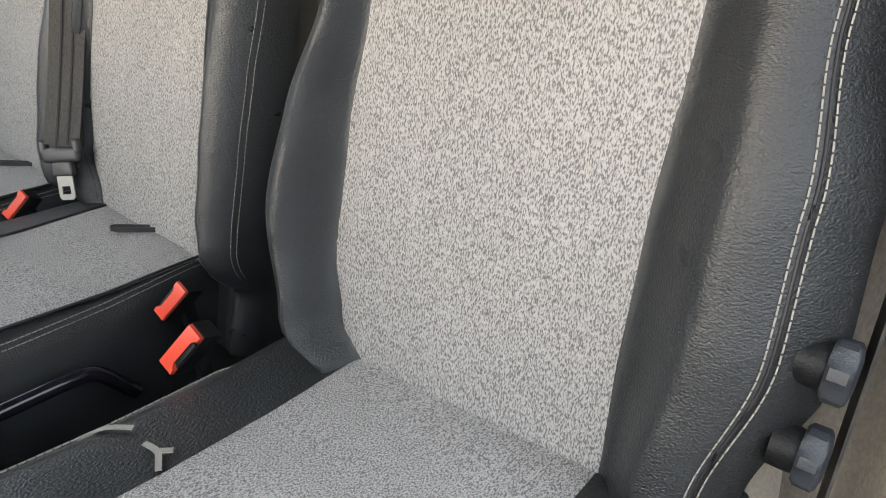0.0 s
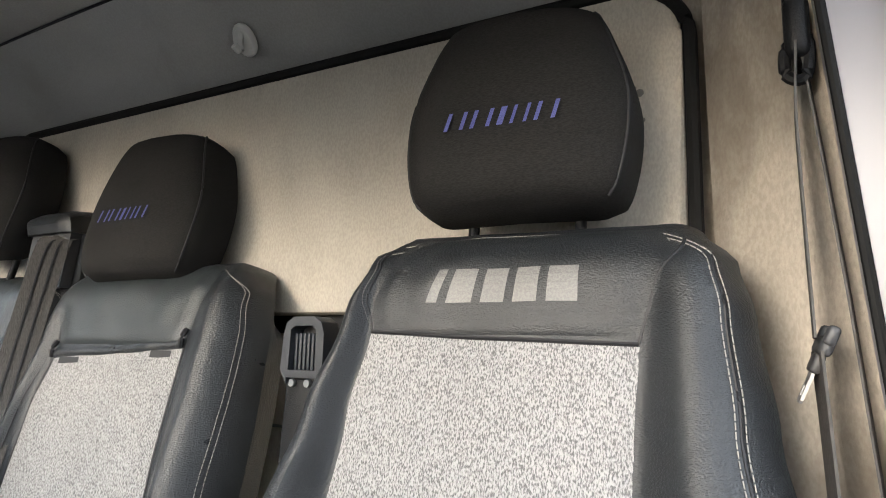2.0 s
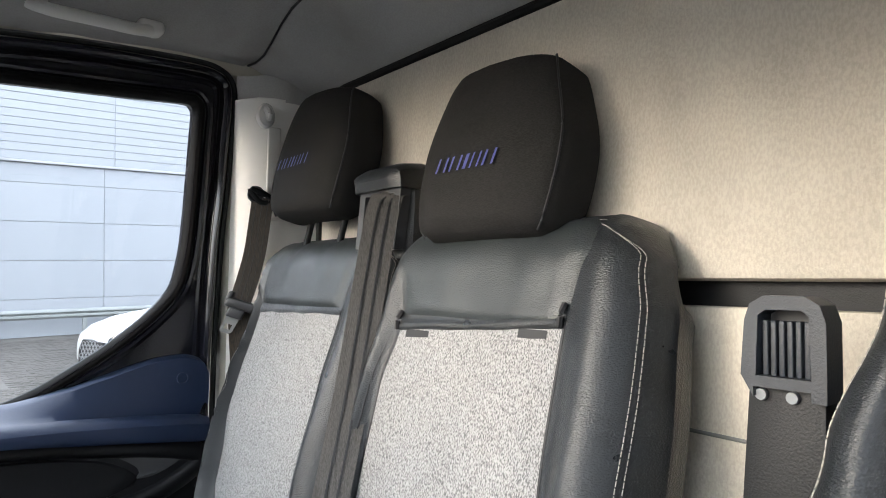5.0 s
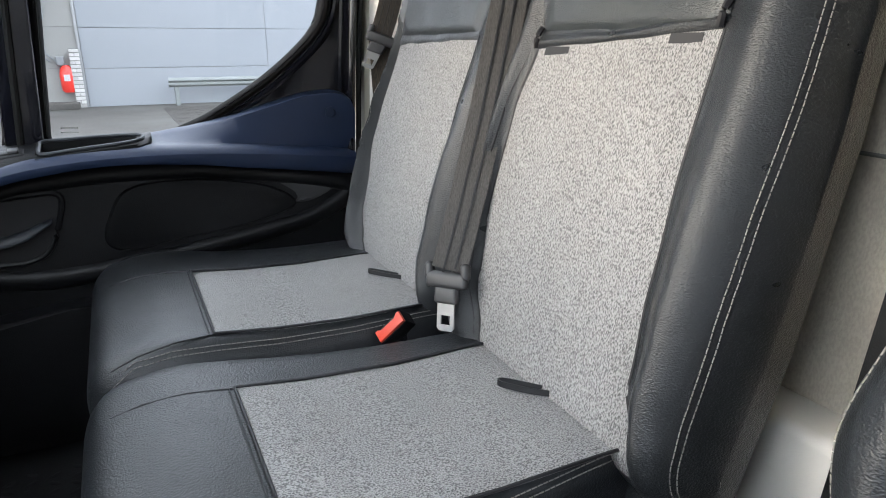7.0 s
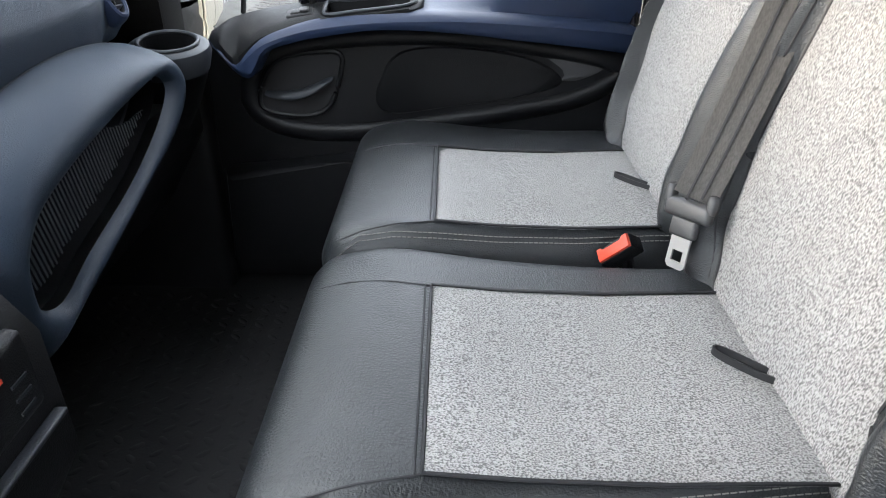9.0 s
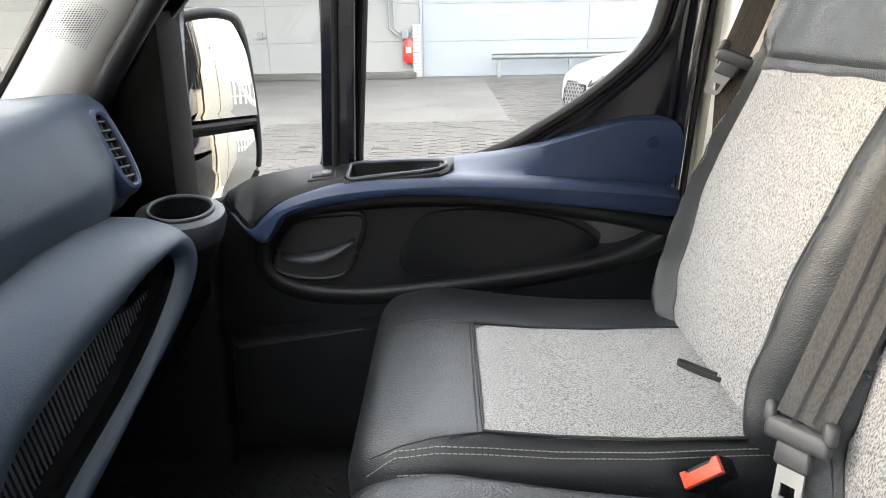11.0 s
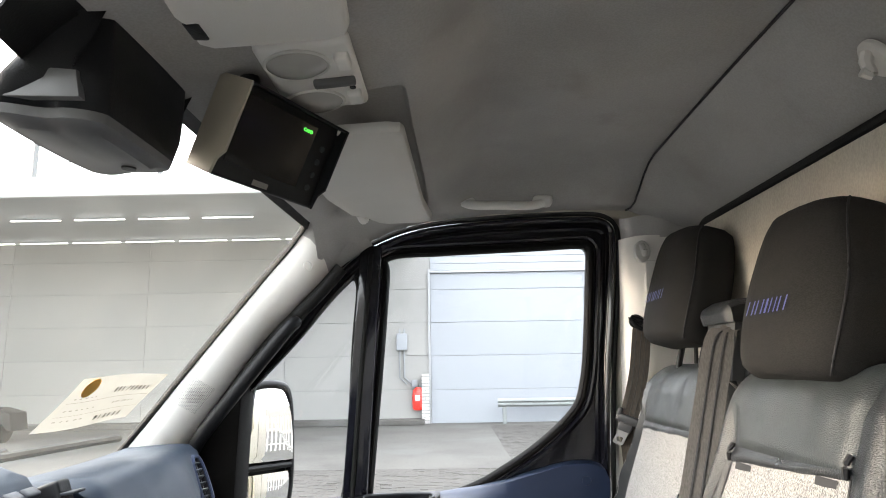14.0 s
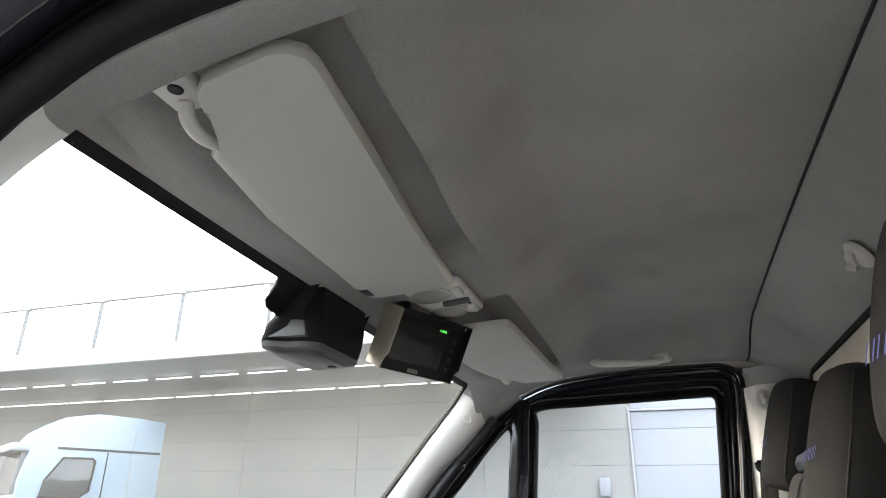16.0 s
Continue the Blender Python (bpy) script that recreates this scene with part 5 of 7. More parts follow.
def pillar(side):
    y = (lambda v: v) if side > 0 else flip
    p = thing("pillar_a", "cream plastic windscreen pillar trim", "pillar trim", kind="structure", at=(-0.74, y(1.58), 1.45))
    front = [(-0.86, 1.50, 1.33), (-0.740, 1.535, 1.484), (-0.601, 1.54, 1.675), (-0.46, 1.54, 1.862), (-0.395, 1.54, 1.945), (-0.365, 1.53, 1.985), (-0.345, 1.50, 2.005)]
    back = [(-0.74, 1.60, 1.33), (-0.618, 1.60, 1.499), (-0.482, 1.60, 1.703), (-0.399, 1.60, 1.801), (-0.345, 1.60, 1.860), (-0.30, 1.60, 1.915), (-0.22, 1.60, 1.975)]
    rings = []
    for f, b in zip(smooth_path(front, 24), smooth_path(back, 24)):
        mid = (f + b) / 2
        ring = [f, f.lerp(b, 0.2) + Vector((0.012, -0.012, 0.004)), mid + Vector((0.014, -0.020, 0.006)), f.lerp(b, 0.8) + Vector((0.008, -0.014, 0.004)), b, b + Vector((0.0, 0.08 if side > 0 else 0.0, 0)), f + Vector((-0.03, 0.10 if side > 0 else 0.03, 0))]
        rings.append([(q[0], y(q[1] + (0.0 if side > 0 else 0.04)), q[2]) for q in ring])
    cut = 19 if side > 0 else 16
    part("pillar_cover", loft(Mesh(), rings[:cut]), TRIM_CREAM, p)
    if side > 0:
        part("felt_cover", loft(Mesh(), rings[cut - 1:]), HEADLINER, p)
        part("round_plug", disc(Mesh(), (-0.352, y(1.533), 1.902), (0.6, -0.75 * side, 0.2), 0.0115, 0.002, 24, 0.0095), TRIM_CREAM, p)
    part("pillar_seal", tube(Mesh(), [(q[0] - 0.004, y(q[1] + (0.0 if side > 0 else 0.04)), q[2]) for q in smooth_path(front, 30)], 0.0075, 8), RUBBER, p)
    if side > 0:
        part("entry_handle", tube(Mesh(), [(a, y(b), c) for a, b, c in smooth_path([(-0.386, 1.600, 1.780), (-0.398, 1.574, 1.764), (-0.452, 1.560, 1.688), (-0.520, 1.557, 1.595), (-0.578, 1.562, 1.517), (-0.614, 1.590, 1.462)], 32)], [0.010, 0.014] + [0.0165] * 28 + [0.014, 0.010], 16), PLASTIC, p, "black pillar grab bar")
        part("handle_backing", tube(Mesh(), [(q[0] + 0.014, y(q[1] + 0.002), q[2] - 0.006) for q in smooth_path(back[1:6], 24)], 0.0165, 10), RUBBER, p)
        g = Mesh()
        fr = Vector((-0.583, 1.519, 1.609)), Vector((0.148, 0.01, 0.195)).normalized(), Vector((0.55, 0.55, -0.4)).normalized()
        for i in range(18):
            for j in range(17):
                c = fr[0] + fr[1] * ((i - 8.5) * 0.0038 + (j % 2) * 0.0019) + fr[2] * ((j - 8) * 0.0033)
                hexd = abs(i - 8.5) + 0.5 * abs(j - 8) < 5.2 and abs(j - 8) < 5.5
                r = 0.00135 if hexd else 0.0009
                nn = fr[1].cross(fr[2]).normalized()
                nn = nn if nn[1] < 0 else -nn
                a = [c + nn * 0.0025 + fr[1] * (r * math.cos(k * math.tau / 6)) + fr[2] * (r * math.sin(k * math.tau / 6)) for k in range(6)]
                g.add(a, [tuple(range(6))])
        part("speaker_holes", g, PLASTIC, p, "dotted loudspeaker grille", smooth=False)
    # black corner plate at the foot of the door glass
    part("corner_plate", prism(Mesh(), [(-0.66, 1.28), (-0.505, 1.28), (-0.505, 1.625), (-0.56, 1.60), (-0.66, 1.47)], lambda s, t, d: (s, y(d), t), 1.60, 1.70, 0.008), SEAL, p)
    return p


pillar(1)
pillar(-1)

WS_TOP, WS_BOT = (-0.352, 1.995), (-0.810, 1.388)


def ws(y, k, off=0.0):
    """A point of the windscreen: k is 0 at the top and 1 at the bottom."""
    bow = 0.05 * (1 - ((y - MID) / 0.75) ** 2)
    x, z = WS_TOP[0] + (WS_BOT[0] - WS_TOP[0]) * k, WS_TOP[1] + (WS_BOT[1] - WS_TOP[1]) * k
    return Vector((x - bow * (0.3 + 0.7 * k) + off * 0.8, y, z - 0.0 * bow - off * 0.6))


screen = thing("windscreen", "large laminated windscreen with black edge band", "windscreen", kind="structure", at=(-0.81, MID, 1.39))
g = part("pane", grid(Mesh(), lambda i, j: ws(0.05 + 1.55 * i, j), 30, 12), WINDSCREEN, screen)
g.visible_shadow = False
part("edge_band", grid(Mesh(), lambda i, j: ws(0.05 + 1.55 * i, -0.03 + 0.042 * j, 0.004), 40, 2), PLASTIC, screen, "black edge band")
part("camera_patch", fill(Mesh(), [(0.52, 0.0), (0.542, 0.006), (0.552, 0.025), (0.555, 0.045), (0.556, 0.062), (0.570, 0.075), (0.60, 0.079), (0.632, 0.084), (0.636, 0.11), (0.642, 0.13), (0.80, 0.13), (0.83, 0.09), (0.85, 0.0)], [], lambda s, t, d: ws(s, t, d), 0.003, 0.006), PLASTIC, screen, "black printed patch")
part("header_trim", grid(Mesh(), lambda i, j: Vector((-0.325, 0.04 + 1.58 * i, roof_z(-0.325, 0.04 + 1.58 * i) + 0.003)).lerp(ws(0.04 + 1.58 * i, -0.01, 0.008), j), 60, 4), HEADLINER, screen)
wiper = thing("wiper", "black wiper blade resting on the windscreen", "wiper", at=(-0.84, 1.1, 1.42))
part("blade", tube(Mesh(), [ws(0.86 + 0.67 * k / 10, 0.800 + 0.010 * k / 10, -0.02) for k in range(11)], 0.008, 8), RUBBER, wiper)
part("arm", tube(Mesh(), [ws(0.80 + 0.42 * k / 6, 0.99 - 0.18 * k / 6, -0.035) for k in range(7)], 0.007, 8), PLASTIC, wiper)
sheet = thing("paper_sheet", "cream paper sheet with handwriting behind the windscreen", "paper", at=tuple(ws(1.27, 0.66)))


def sheet_at(a, b, off=0.008):
    y = 1.150 + 0.275 * a + 0.008 * b
    return ws(y, 0.705 - 0.15 * b - 0.008 * a, off + 0.004 * math.sin(5 * a + 2 * b))


part("page", grid(Mesh(), lambda i, j: sheet_at(i, j), 16, 10), PAPER, sheet)
part("round_print", disc(Mesh(), sheet_at(0.14, 0.84, 0.012), (0.8, 0, -0.6), 0.020, 0.0008), ORANGE, sheet)
rng_w = random.Random(8)
for a0, a1, b0, h, n in ((0.50, 0.93, 0.66, 0.10, 9), (0.52, 0.86, 0.12, 0.09, 6), (0.60, 0.86, 0.42, 0.035, 7), (0.04, 0.96, 0.555, 0.008, 1), (0.04, 0.96, 0.30, 0.006, 1), (0.08, 0.36, 0.62, 0.02, 5), (0.08, 0.44, 0.40, 0.02, 6), (0.08, 0.40, 0.20, 0.02, 5)):
    w = (a1 - a0) / n
    for k in range(n):
        tilt_ = rng_w.uniform(-0.010, 0.016)
        wide = w * (1.0 if n == 1 else rng_w.uniform(0.25, 0.5))
        part("writing", grid(Mesh(), lambda i, j: sheet_at(a0 + w * k + wide * i + tilt_ * j, b0 + h * j, 0.0105), 2 if n > 1 else 12, 2), INK, sheet)

# ---- dashboard ----
dash = thing("dashboard", "blue-grey and charcoal plastic van dashboard", "dashboard", at=(-0.6, MID, 1.2))


def block_edge(y):
    return 1.372 - 0.18 * max(0, 1.46 - y) - 0.012 * sstep(1.42, 1.50, y)


rings = []
for k in range(41):
    s = k / 40
    y = 1.06 + 0.487 * s
    e = min(s, 1 - s) * 0.487
    q = 1 - max(0, 1 - e / (0.022 if s < 0.5 else 0.034)) ** 2
    zb, fl = block_edge(y), sstep(1.36, 1.44, y)
    prof = [(-0.84, 1.44), (-0.77, 1.475), (-0.68, 1.498), (-0.585, 1.508), (-0.552, 1.508), (-0.532, 1.494), (-0.512 - 0.006 * fl, 1.465), (-0.487 - 0.014 * fl, 1.425), (-0.484 - 0.014 * fl, 1.412), (-0.497 - 0.005 * fl, zb + 0.004), (-0.52, zb - 0.02), (-0.60, zb - 0.06), (-0.84, zb - 0.06)]
    cx, cz = -0.66, 1.42
    rings.append([(cx + (x - cx) * (0.90 + 0.10 * q) - (0.035 * sstep(1.30, 1.53, y) if x > -0.7 else 0), y, cz + (z - cz) * (0.84 + 0.16 * q)) for x, z in prof])
part("storage_block", loft(Mesh(), rings), DASH_BLUE, dash, "blue-grey passenger storage lid")
va, vb = Vector((-0.5520, 1.475, 1.4815)), Vector((-0.5085, 1.4616, 1.391))
dirv = (vb - va).normalized()
out = Vector((0.82, -0.20, 0.52))
out = (out - dirv * out.dot(dirv)).normalized()
acr = dirv.cross(out).normalized()
oval = lambda r, w, d: [va.lerp(vb, 0.5) + dirv * (r * math.copysign(abs(math.cos(a)) ** 0.8, math.cos(a))) + acr * (w * math.copysign(abs(math.sin(a)) ** 0.7, math.sin(a))) + out * d for a in [k * math.tau / 40 for k in range(40)]]
vent = part("air_vent", loft(Mesh(), [oval(0.053, 0.0135, 0.003), oval(0.051, 0.012, -0.004), oval(0.050, 0.011, -0.012), oval(0.004, 0.001, -0.0125)], True, False), PIPING, dash, "black side air vent")
part("vent_rim", loft(Mesh(), [oval(0.066, 0.029, -0.022), oval(0.064, 0.026, -0.006), oval(0.060, 0.021, 0.004), oval(0.0565, 0.0160, 0.006), oval(0.053, 0.0135, 0.004), oval(0.052, 0.0125, -0.004)], True, False), PLASTIC_BLUE, vent, "blue moulded vent surround")
for k in range(7):
    c = va.lerp(vb, 0.09 + 0.137 * k) - out * 0.002
    part("vane", box(Mesh(), c, (0.023, 0.0035, 0.008), 0.001, Matrix((acr, dirv, out)).transposed() @ Matrix.Rotation(radians(30), 3, "X")), PLASTIC_SOFT, vent)
part("vane_post", box(Mesh(), va.lerp(vb, 0.5) - out * 0.004, (0.003, 0.10, 0.006), 0.001, Matrix((acr, dirv, out)).transposed()), PLASTIC, vent)
# centre and driver section
rings = []
for k in range(25):
    y = 0.10 + 0.92 * k / 24
    e = min(k, 24 - k) / 24 * 0.92
    q = 1 - max(0, 1 - e / 0.02) ** 2
    prof = [(-0.86, 1.42), (-0.80, 1.50), (-0.70, 1.535), (-0.655, 1.545), (-0.61, 1.530), (-0.59, 1.505), (-0.545, 1.42), (-0.50, 1.32), (-0.46, 1.27), (-0.60, 1.2), (-0.86, 1.2)]
    rings.append([(-0.66 + (x + 0.66) * (0.95 + 0.05 * q), y, 1.4 + (z - 1.4) * (0.92 + 0.08 * q)) for x, z in prof])
part("centre_section", loft(Mesh(), rings), DASH_BLUE, dash)
part("top_hood", loft(Mesh(), [[(-0.84, y, 1.50), (-0.72, y, 1.560), (-0.67, y, 1.566), (-0.66, y, 1.555), (-0.72, y, 1.53), (-0.84, y, 1.47)] for y in (0.52, 0.56, 0.85, 0.93, 0.96)]), PLASTIC, dash, "black instrument hood")
part("gap_filler", box(Mesh(), (-0.66, 1.040, 1.40), (0.20, 0.045, 0.17), 0.004), PLASTIC, dash)
cv = part("centre_vent", box(Mesh(), (-0.575, 1.040, 1.455), (0.05, 0.034, 0.11), 0.006, Matrix.Rotation(radians(-22), 3, "Y")), PLASTIC, dash, "black centre air vent")
for k in range(6):
    part("vane", box(Mesh(), (-0.556 + 0.0065 * k, 1.040, 1.497 - 0.0165 * k), (0.02, 0.03, 0.004), 0.001, Matrix.Rotation(radians(-10), 3, "Y")), PLASTIC_SOFT, cv)
for k in range(6):
    part("switch", box(Mesh(), (-0.587, 0.815 + 0.034 * k, 1.497), (0.018, 0.028, 0.026), 0.004, Matrix.Rotation(radians(28), 3, "Y")), PLASTIC_SOFT if k != 1 else RED, dash, "" if k != 1 else "red warning switch")
# open shelf with rolled rim
SHELF = [(1.376, 1.306), (1.345, 1.324), (1.295, 1.320), (1.188, 1.305), (1.067, 1.283), (1.0, 1.262), (0.965, 1.225), (0.962, 1.185), (1.0, 1.166), (1.077, 1.187), (1.2, 1.214), (1.30, 1.248), (1.365, 1.282)]
lipx = lambda t, s: -0.422 + 0.06 * (1.3 - t)
hole = [(a, b) for a, b, _ in smooth_loop([(a, b, 0) for a, b in SHELF], 60)]
outer = [(1.462, 1.300), (1.445, 1.336), (1.39, 1.360), (1.28, 1.377), (1.17, 1.377), (1.06, 1.360), (0.98, 1.333), (0.92, 1.29), (0.90, 1.2), (0.93, 1.128), (0.985, 1.130), (1.063, 1.150), (1.21, 1.187), (1.37, 1.225), (1.445, 1.262)]
outer = [(a, b) for a, b, _ in smooth_loop([(a, b, 0) for a, b in outer], 60)]
sh = part("shelf_panel", fill(Mesh(), outer, [hole], lambda s, t, d: (lipx(t, s) + d, s, t), -0.09, -0.06), PLASTIC_SOFT, dash, "charcoal open shelf surround")
rim = []
for k in range(60):
    h = Vector((lipx(hole[k][1], 0) - 0.004, hole[k][0], hole[k][1]))
    top = sstep(-0.01, 0.03, outer[k][1] - hole[k][1])
    o = Vector((lipx(outer[k][1], 0) - 0.014 - 0.045 * top, outer[k][0], outer[k][1]))
    ring = []
    for j in range(13):
        f = j / 12
        p = h.lerp(o, f)
        p[0] += (0.018 + 0.02 * top) * math.sin(math.pi * f) ** 0.75
        ring.append(p)
    rim.append(ring)
loft(sh_m := Mesh(), rim + [rim[0]], False, False)
part("shelf_rim", sh_m, DASH_BLUE, dash, "blue-grey rolled rim")
part("shelf_well", loft(Mesh(), [[(lipx(b, a) - 0.02, a, b) for a, b in hole], [(lipx(b, a) - 0.13, a, b - 0.02) for a, b in hole]], True, False), PLASTIC, dash)
part("shelf_back", fill(Mesh(), hole, [], lambda s, t, d: (lipx(t, s) + d, s, t - 0.02), -0.135, -0.125), PLASTIC, dash)
ribs = Mesh()
for k in range(52):
    y = 0.965 + 0.0075 * k
    zs_ = [b for a, b in hole if abs(a - y) < 0.02]
    if zs_:
        z0, z1 = min(zs_) + 0.006, max(zs_) - 0.003 - 0.05 * sstep(1.15, 1.32, y)
        if z1 > z0:
            box(ribs, (lipx((z0 + z1) / 2, 0) - 0.034, y, (z0 + z1) / 2), (0.003, 0.0035, z1 - z0), 0.0, Matrix.Rotation(radians(12), 3, "X"))
box(ribs, (-0.466, 1.14, 1.225), (0.002, 0.30, 0.06))
tagged(part("net_ribs", ribs, PLASTIC_SOFT, dash, "fine black net ribs", smooth=False), kind="stuff")
CA = Vector((0.05, -0.14, 0.99)).normalized()
CC = Vector((-0.472, 1.527, 1.333))
cup = part("cup_holder", disc(Mesh(), CC - CA * 0.034, CA, 0.050, 0.034, 40, 0.0465), PLASTIC, dash, "charcoal cup holder ring", smooth=False)
ce1 = CA.cross(Vector((0, 1, 0))).normalized()
ce2 = CA.cross(ce1)
circ = lambda r, d, sh: [CC + CA * d + ce1 * (r * math.cos(k * math.tau / 40)) + ce2 * (r * math.sin(k * math.tau / 40)) + Vector(sh) for k in range(40)]
part("cup_rim", tube(Mesh(), circ(0.0485, 0.0005, (0, 0, 0)), 0.0036, 8, True), PLASTIC_SOFT, cup)
part("cup_floor", disc(Mesh(), CC - CA * 0.050, CA, 0.047, 0.004, 28), PLASTIC, cup)
part("cup_shoulder", loft(Mesh(), [circ(0.0465, -0.002, (0, 0, 0)), circ(0.058, -0.001, (0, 0, 0)), circ(0.066, -0.006, (0, 0, 0)), circ(0.069, -0.018, (0, 0, 0)), circ(0.066, -0.045, (-0.004, 0, 0))], True, False), PLASTIC_SOFT, dash)
part("cup_well", loft(Mesh(), [circ(0.0655, -0.043, (-0.004, 0, 0)), circ(0.056, -0.11, (-0.02, 0, 0)), circ(0.036, -0.20, (-0.05, 0, 0))], True, False), PLASTIC, dash)
deck = Mesh()
grid(deck, lambda i, j: (-0.479 - 0.066 * j, 1.0 + 0.455 * i, (1.331 + 0.040 * sstep(0, 0.35, i) - 0.045 * sstep(0.55, 0.95, i)) * (1 - j) + (block_edge(1.0 + 0.50 * i) + 0.004 - 0.03 * sstep(0.8, 1.0, i)) * j), 40, 8)
part("deck", deck, PLASTIC_SOFT, dash, "charcoal ledge under the storage lid")
part("lower_panel", prism(Mesh(), [(-0.90, 0.85), (-0.72, 0.85), (-0.56, 1.0), (-0.47, 1.15), (-0.47, 1.24), (-0.90, 1.24)], lambda s, t, d: (s, d, t), 0.10, 1.62, 0.01), PLASTIC, dash)
# centre stack
stack = part("centre_console", loft(Mesh(), [[(-0.56, y, 1.40), (-0.46, y, 1.335), (-0.375, y, 1.285), (-0.345, y, 1.235), (-0.345, y, 1.10), (-0.40, y, 1.0), (-0.50, y, 0.84), (-0.62, y, 0.84)] for y in (0.56, 0.57, 0.84, 0.86)]), PLASTIC, dash, "black centre console")
part("radio", box(Mesh(), (-0.352, 0.715, 1.215), (0.02, 0.25, 0.08), 0.008), PLASTIC, stack, "black radio panel")
part("silver_strip", box(Mesh(), (-0.338, 0.735, 1.160), (0.012, 0.22, 0.006), 0.002), PLASTIC_SOFT, stack)
for k in range(4):
    part("lit_symbol", box(Mesh(), (-0.341, 0.784 + 0.012 * (k % 2), 1.232 + 0.012 * (k // 2)), (0.001, 0.005, 0.004)), RED, stack)
for k in range(3):
    part("button_slot", box(Mesh(), (-0.342, 0.815, 1.190 + 0.014 * k), (0.003, 0.02, 0.003)), PLASTIC_SOFT, stack)
part("red_button", box(Mesh(), (-0.365, 0.72, 1.075), (0.03, 0.02, 0.015), 0.004), RED, stack)
part("kick_panel", box(Mesh(), (-0.72, 1.64, 1.02), (0.52, 0.06, 0.50), 0.02), PLASTIC, dash)
part("kick_panel", box(Mesh(), (-0.72, flip(1.64), 1.08), (0.52, 0.06, 0.58), 0.02), PLASTIC, dash)
part("bulkhead", box(Mesh(), (-0.92, MID, 1.04), (0.06, 1.75, 0.62)), PLASTIC, dash)

# ---- overhead fittings ----
def visor(side):
    y = (lambda v: v) if side < 0 else (lambda v: 0.905 + (0.664 - v) * 0.99)
    name = "sun_visor"
    ob = thing(name, "pale grey vinyl sun visor folded against the headliner", "sun visor", "sun visors", at=(-0.18, y(0.4), 2.0))
    out = [(-0.095, 0.089), (-0.080, 0.093), (-0.069, 0.104), (-0.067, 0.122), (-0.0815, 0.247), (-0.104, 0.441), (-0.117, 0.640), (-0.122, 0.653), (-0.140, 0.660), (-0.250, 0.660), (-0.262, 0.650), (-0.262, 0.612), (-0.256, 0.598), (-0.257, 0.531),
           (-0.250, 0.339), (-0.229, 0.200), (-0.215, 0.187), (-0.196, 0.178), (-0.190, 0.135), (-0.182, 0.115), (-0.165, 0.100)]
    if side > 0:
        out = [(a + (0.030 * sstep(0.2, 0.6, b) if a > -0.16 else 0), b) for a, b in out]
    zz = lambda x: 2.004 + 0.09 * (x + 0.10)
    part("panel", prism(Mesh(), [(a, y(b)) for a, b in out], lambda s, t, d: (s, t, zz(s) + d), -0.012, 0.006, 0.006), VISOR, ob)
    part("pivot_plate", box(Mesh(), (-0.205, y(0.120), 2.004), (0.046, 0.052, 0.014), 0.005), LAMP_PLASTIC, ob)
    part("pivot_arm", tube(Mesh(), smooth_path([(-0.207, y(0.132), 1.998), (-0.209, y(0.140), 1.986), (-0.211, y(0.160), 1.981), (-0.214, y(0.186), 1.988)], 12), 0.0075, 10), LAMP_PLASTIC, ob)
    part("screw", disc(Mesh(), (-0.202, y(0.112), 1.998), (0, 0, -1), 0.007, 0.003, 14), PLASTIC, ob)
    part("clip", box(Mesh(), (-0.254, y(0.624), 1.982), (0.016, 0.030, 0.010), 0.003), PLASTIC, ob)
    return ob


visor(-1)
visor(1)
lamp = thing("dome_lamp", "pale grey interior lamp with two lenses and switches", "lamp", at=(-0.2, 0.87, 2.04))
tilt = Matrix.Rotation(radians(-7), 3, "Y")
LC = Vector((-0.184, 0.80, 2.022))
lp_ = lambda a, b, c: LC + tilt @ Vector((a, b, c))
part("plate", box(Mesh(), LC, (0.106, 0.168, 0.018), 0.008, tilt), LAMP_PLASTIC, lamp)
for b in (-0.045, 0.055):
    ring = [lp_(-0.012 + 0.036 * math.cos(a), b + 0.032 * math.sin(a), -0.0095) for a in [k * math.tau / 28 for k in range(28)]]
    cc = lp_(-0.012, b, -0.0095)
    le = part("lens", loft(Mesh(), [ring, [cc + (p - cc) * 0.75 + Vector((0, 0, -0.006)) for p in ring], [cc + (p - cc) * 0.35 + Vector((0, 0, -0.009)) for p in ring]]), LENS, lamp, "clouded lens")
    part("lens_rim", tube(Mesh(), ring, 0.0022, 8, True), VISOR, le)
for b in (-0.05, 0.045):
    part("rocker", box(Mesh(), lp_(0.040, b, -0.013), (0.018, 0.028, 0.012), 0.004, tilt), LAMP_PLASTIC, lamp)
    part("indicator", disc(Mesh(), lp_(0.040, b * 0.55, -0.009), (0, 0, -1), 0.004, 0.002, 12), PLASTIC, lamp)
part("slider", box(Mesh(), lp_(0.022, 0.0, -0.013), (0.05, 0.012, 0.010), 0.003, tilt), COVER_GREY, lamp)

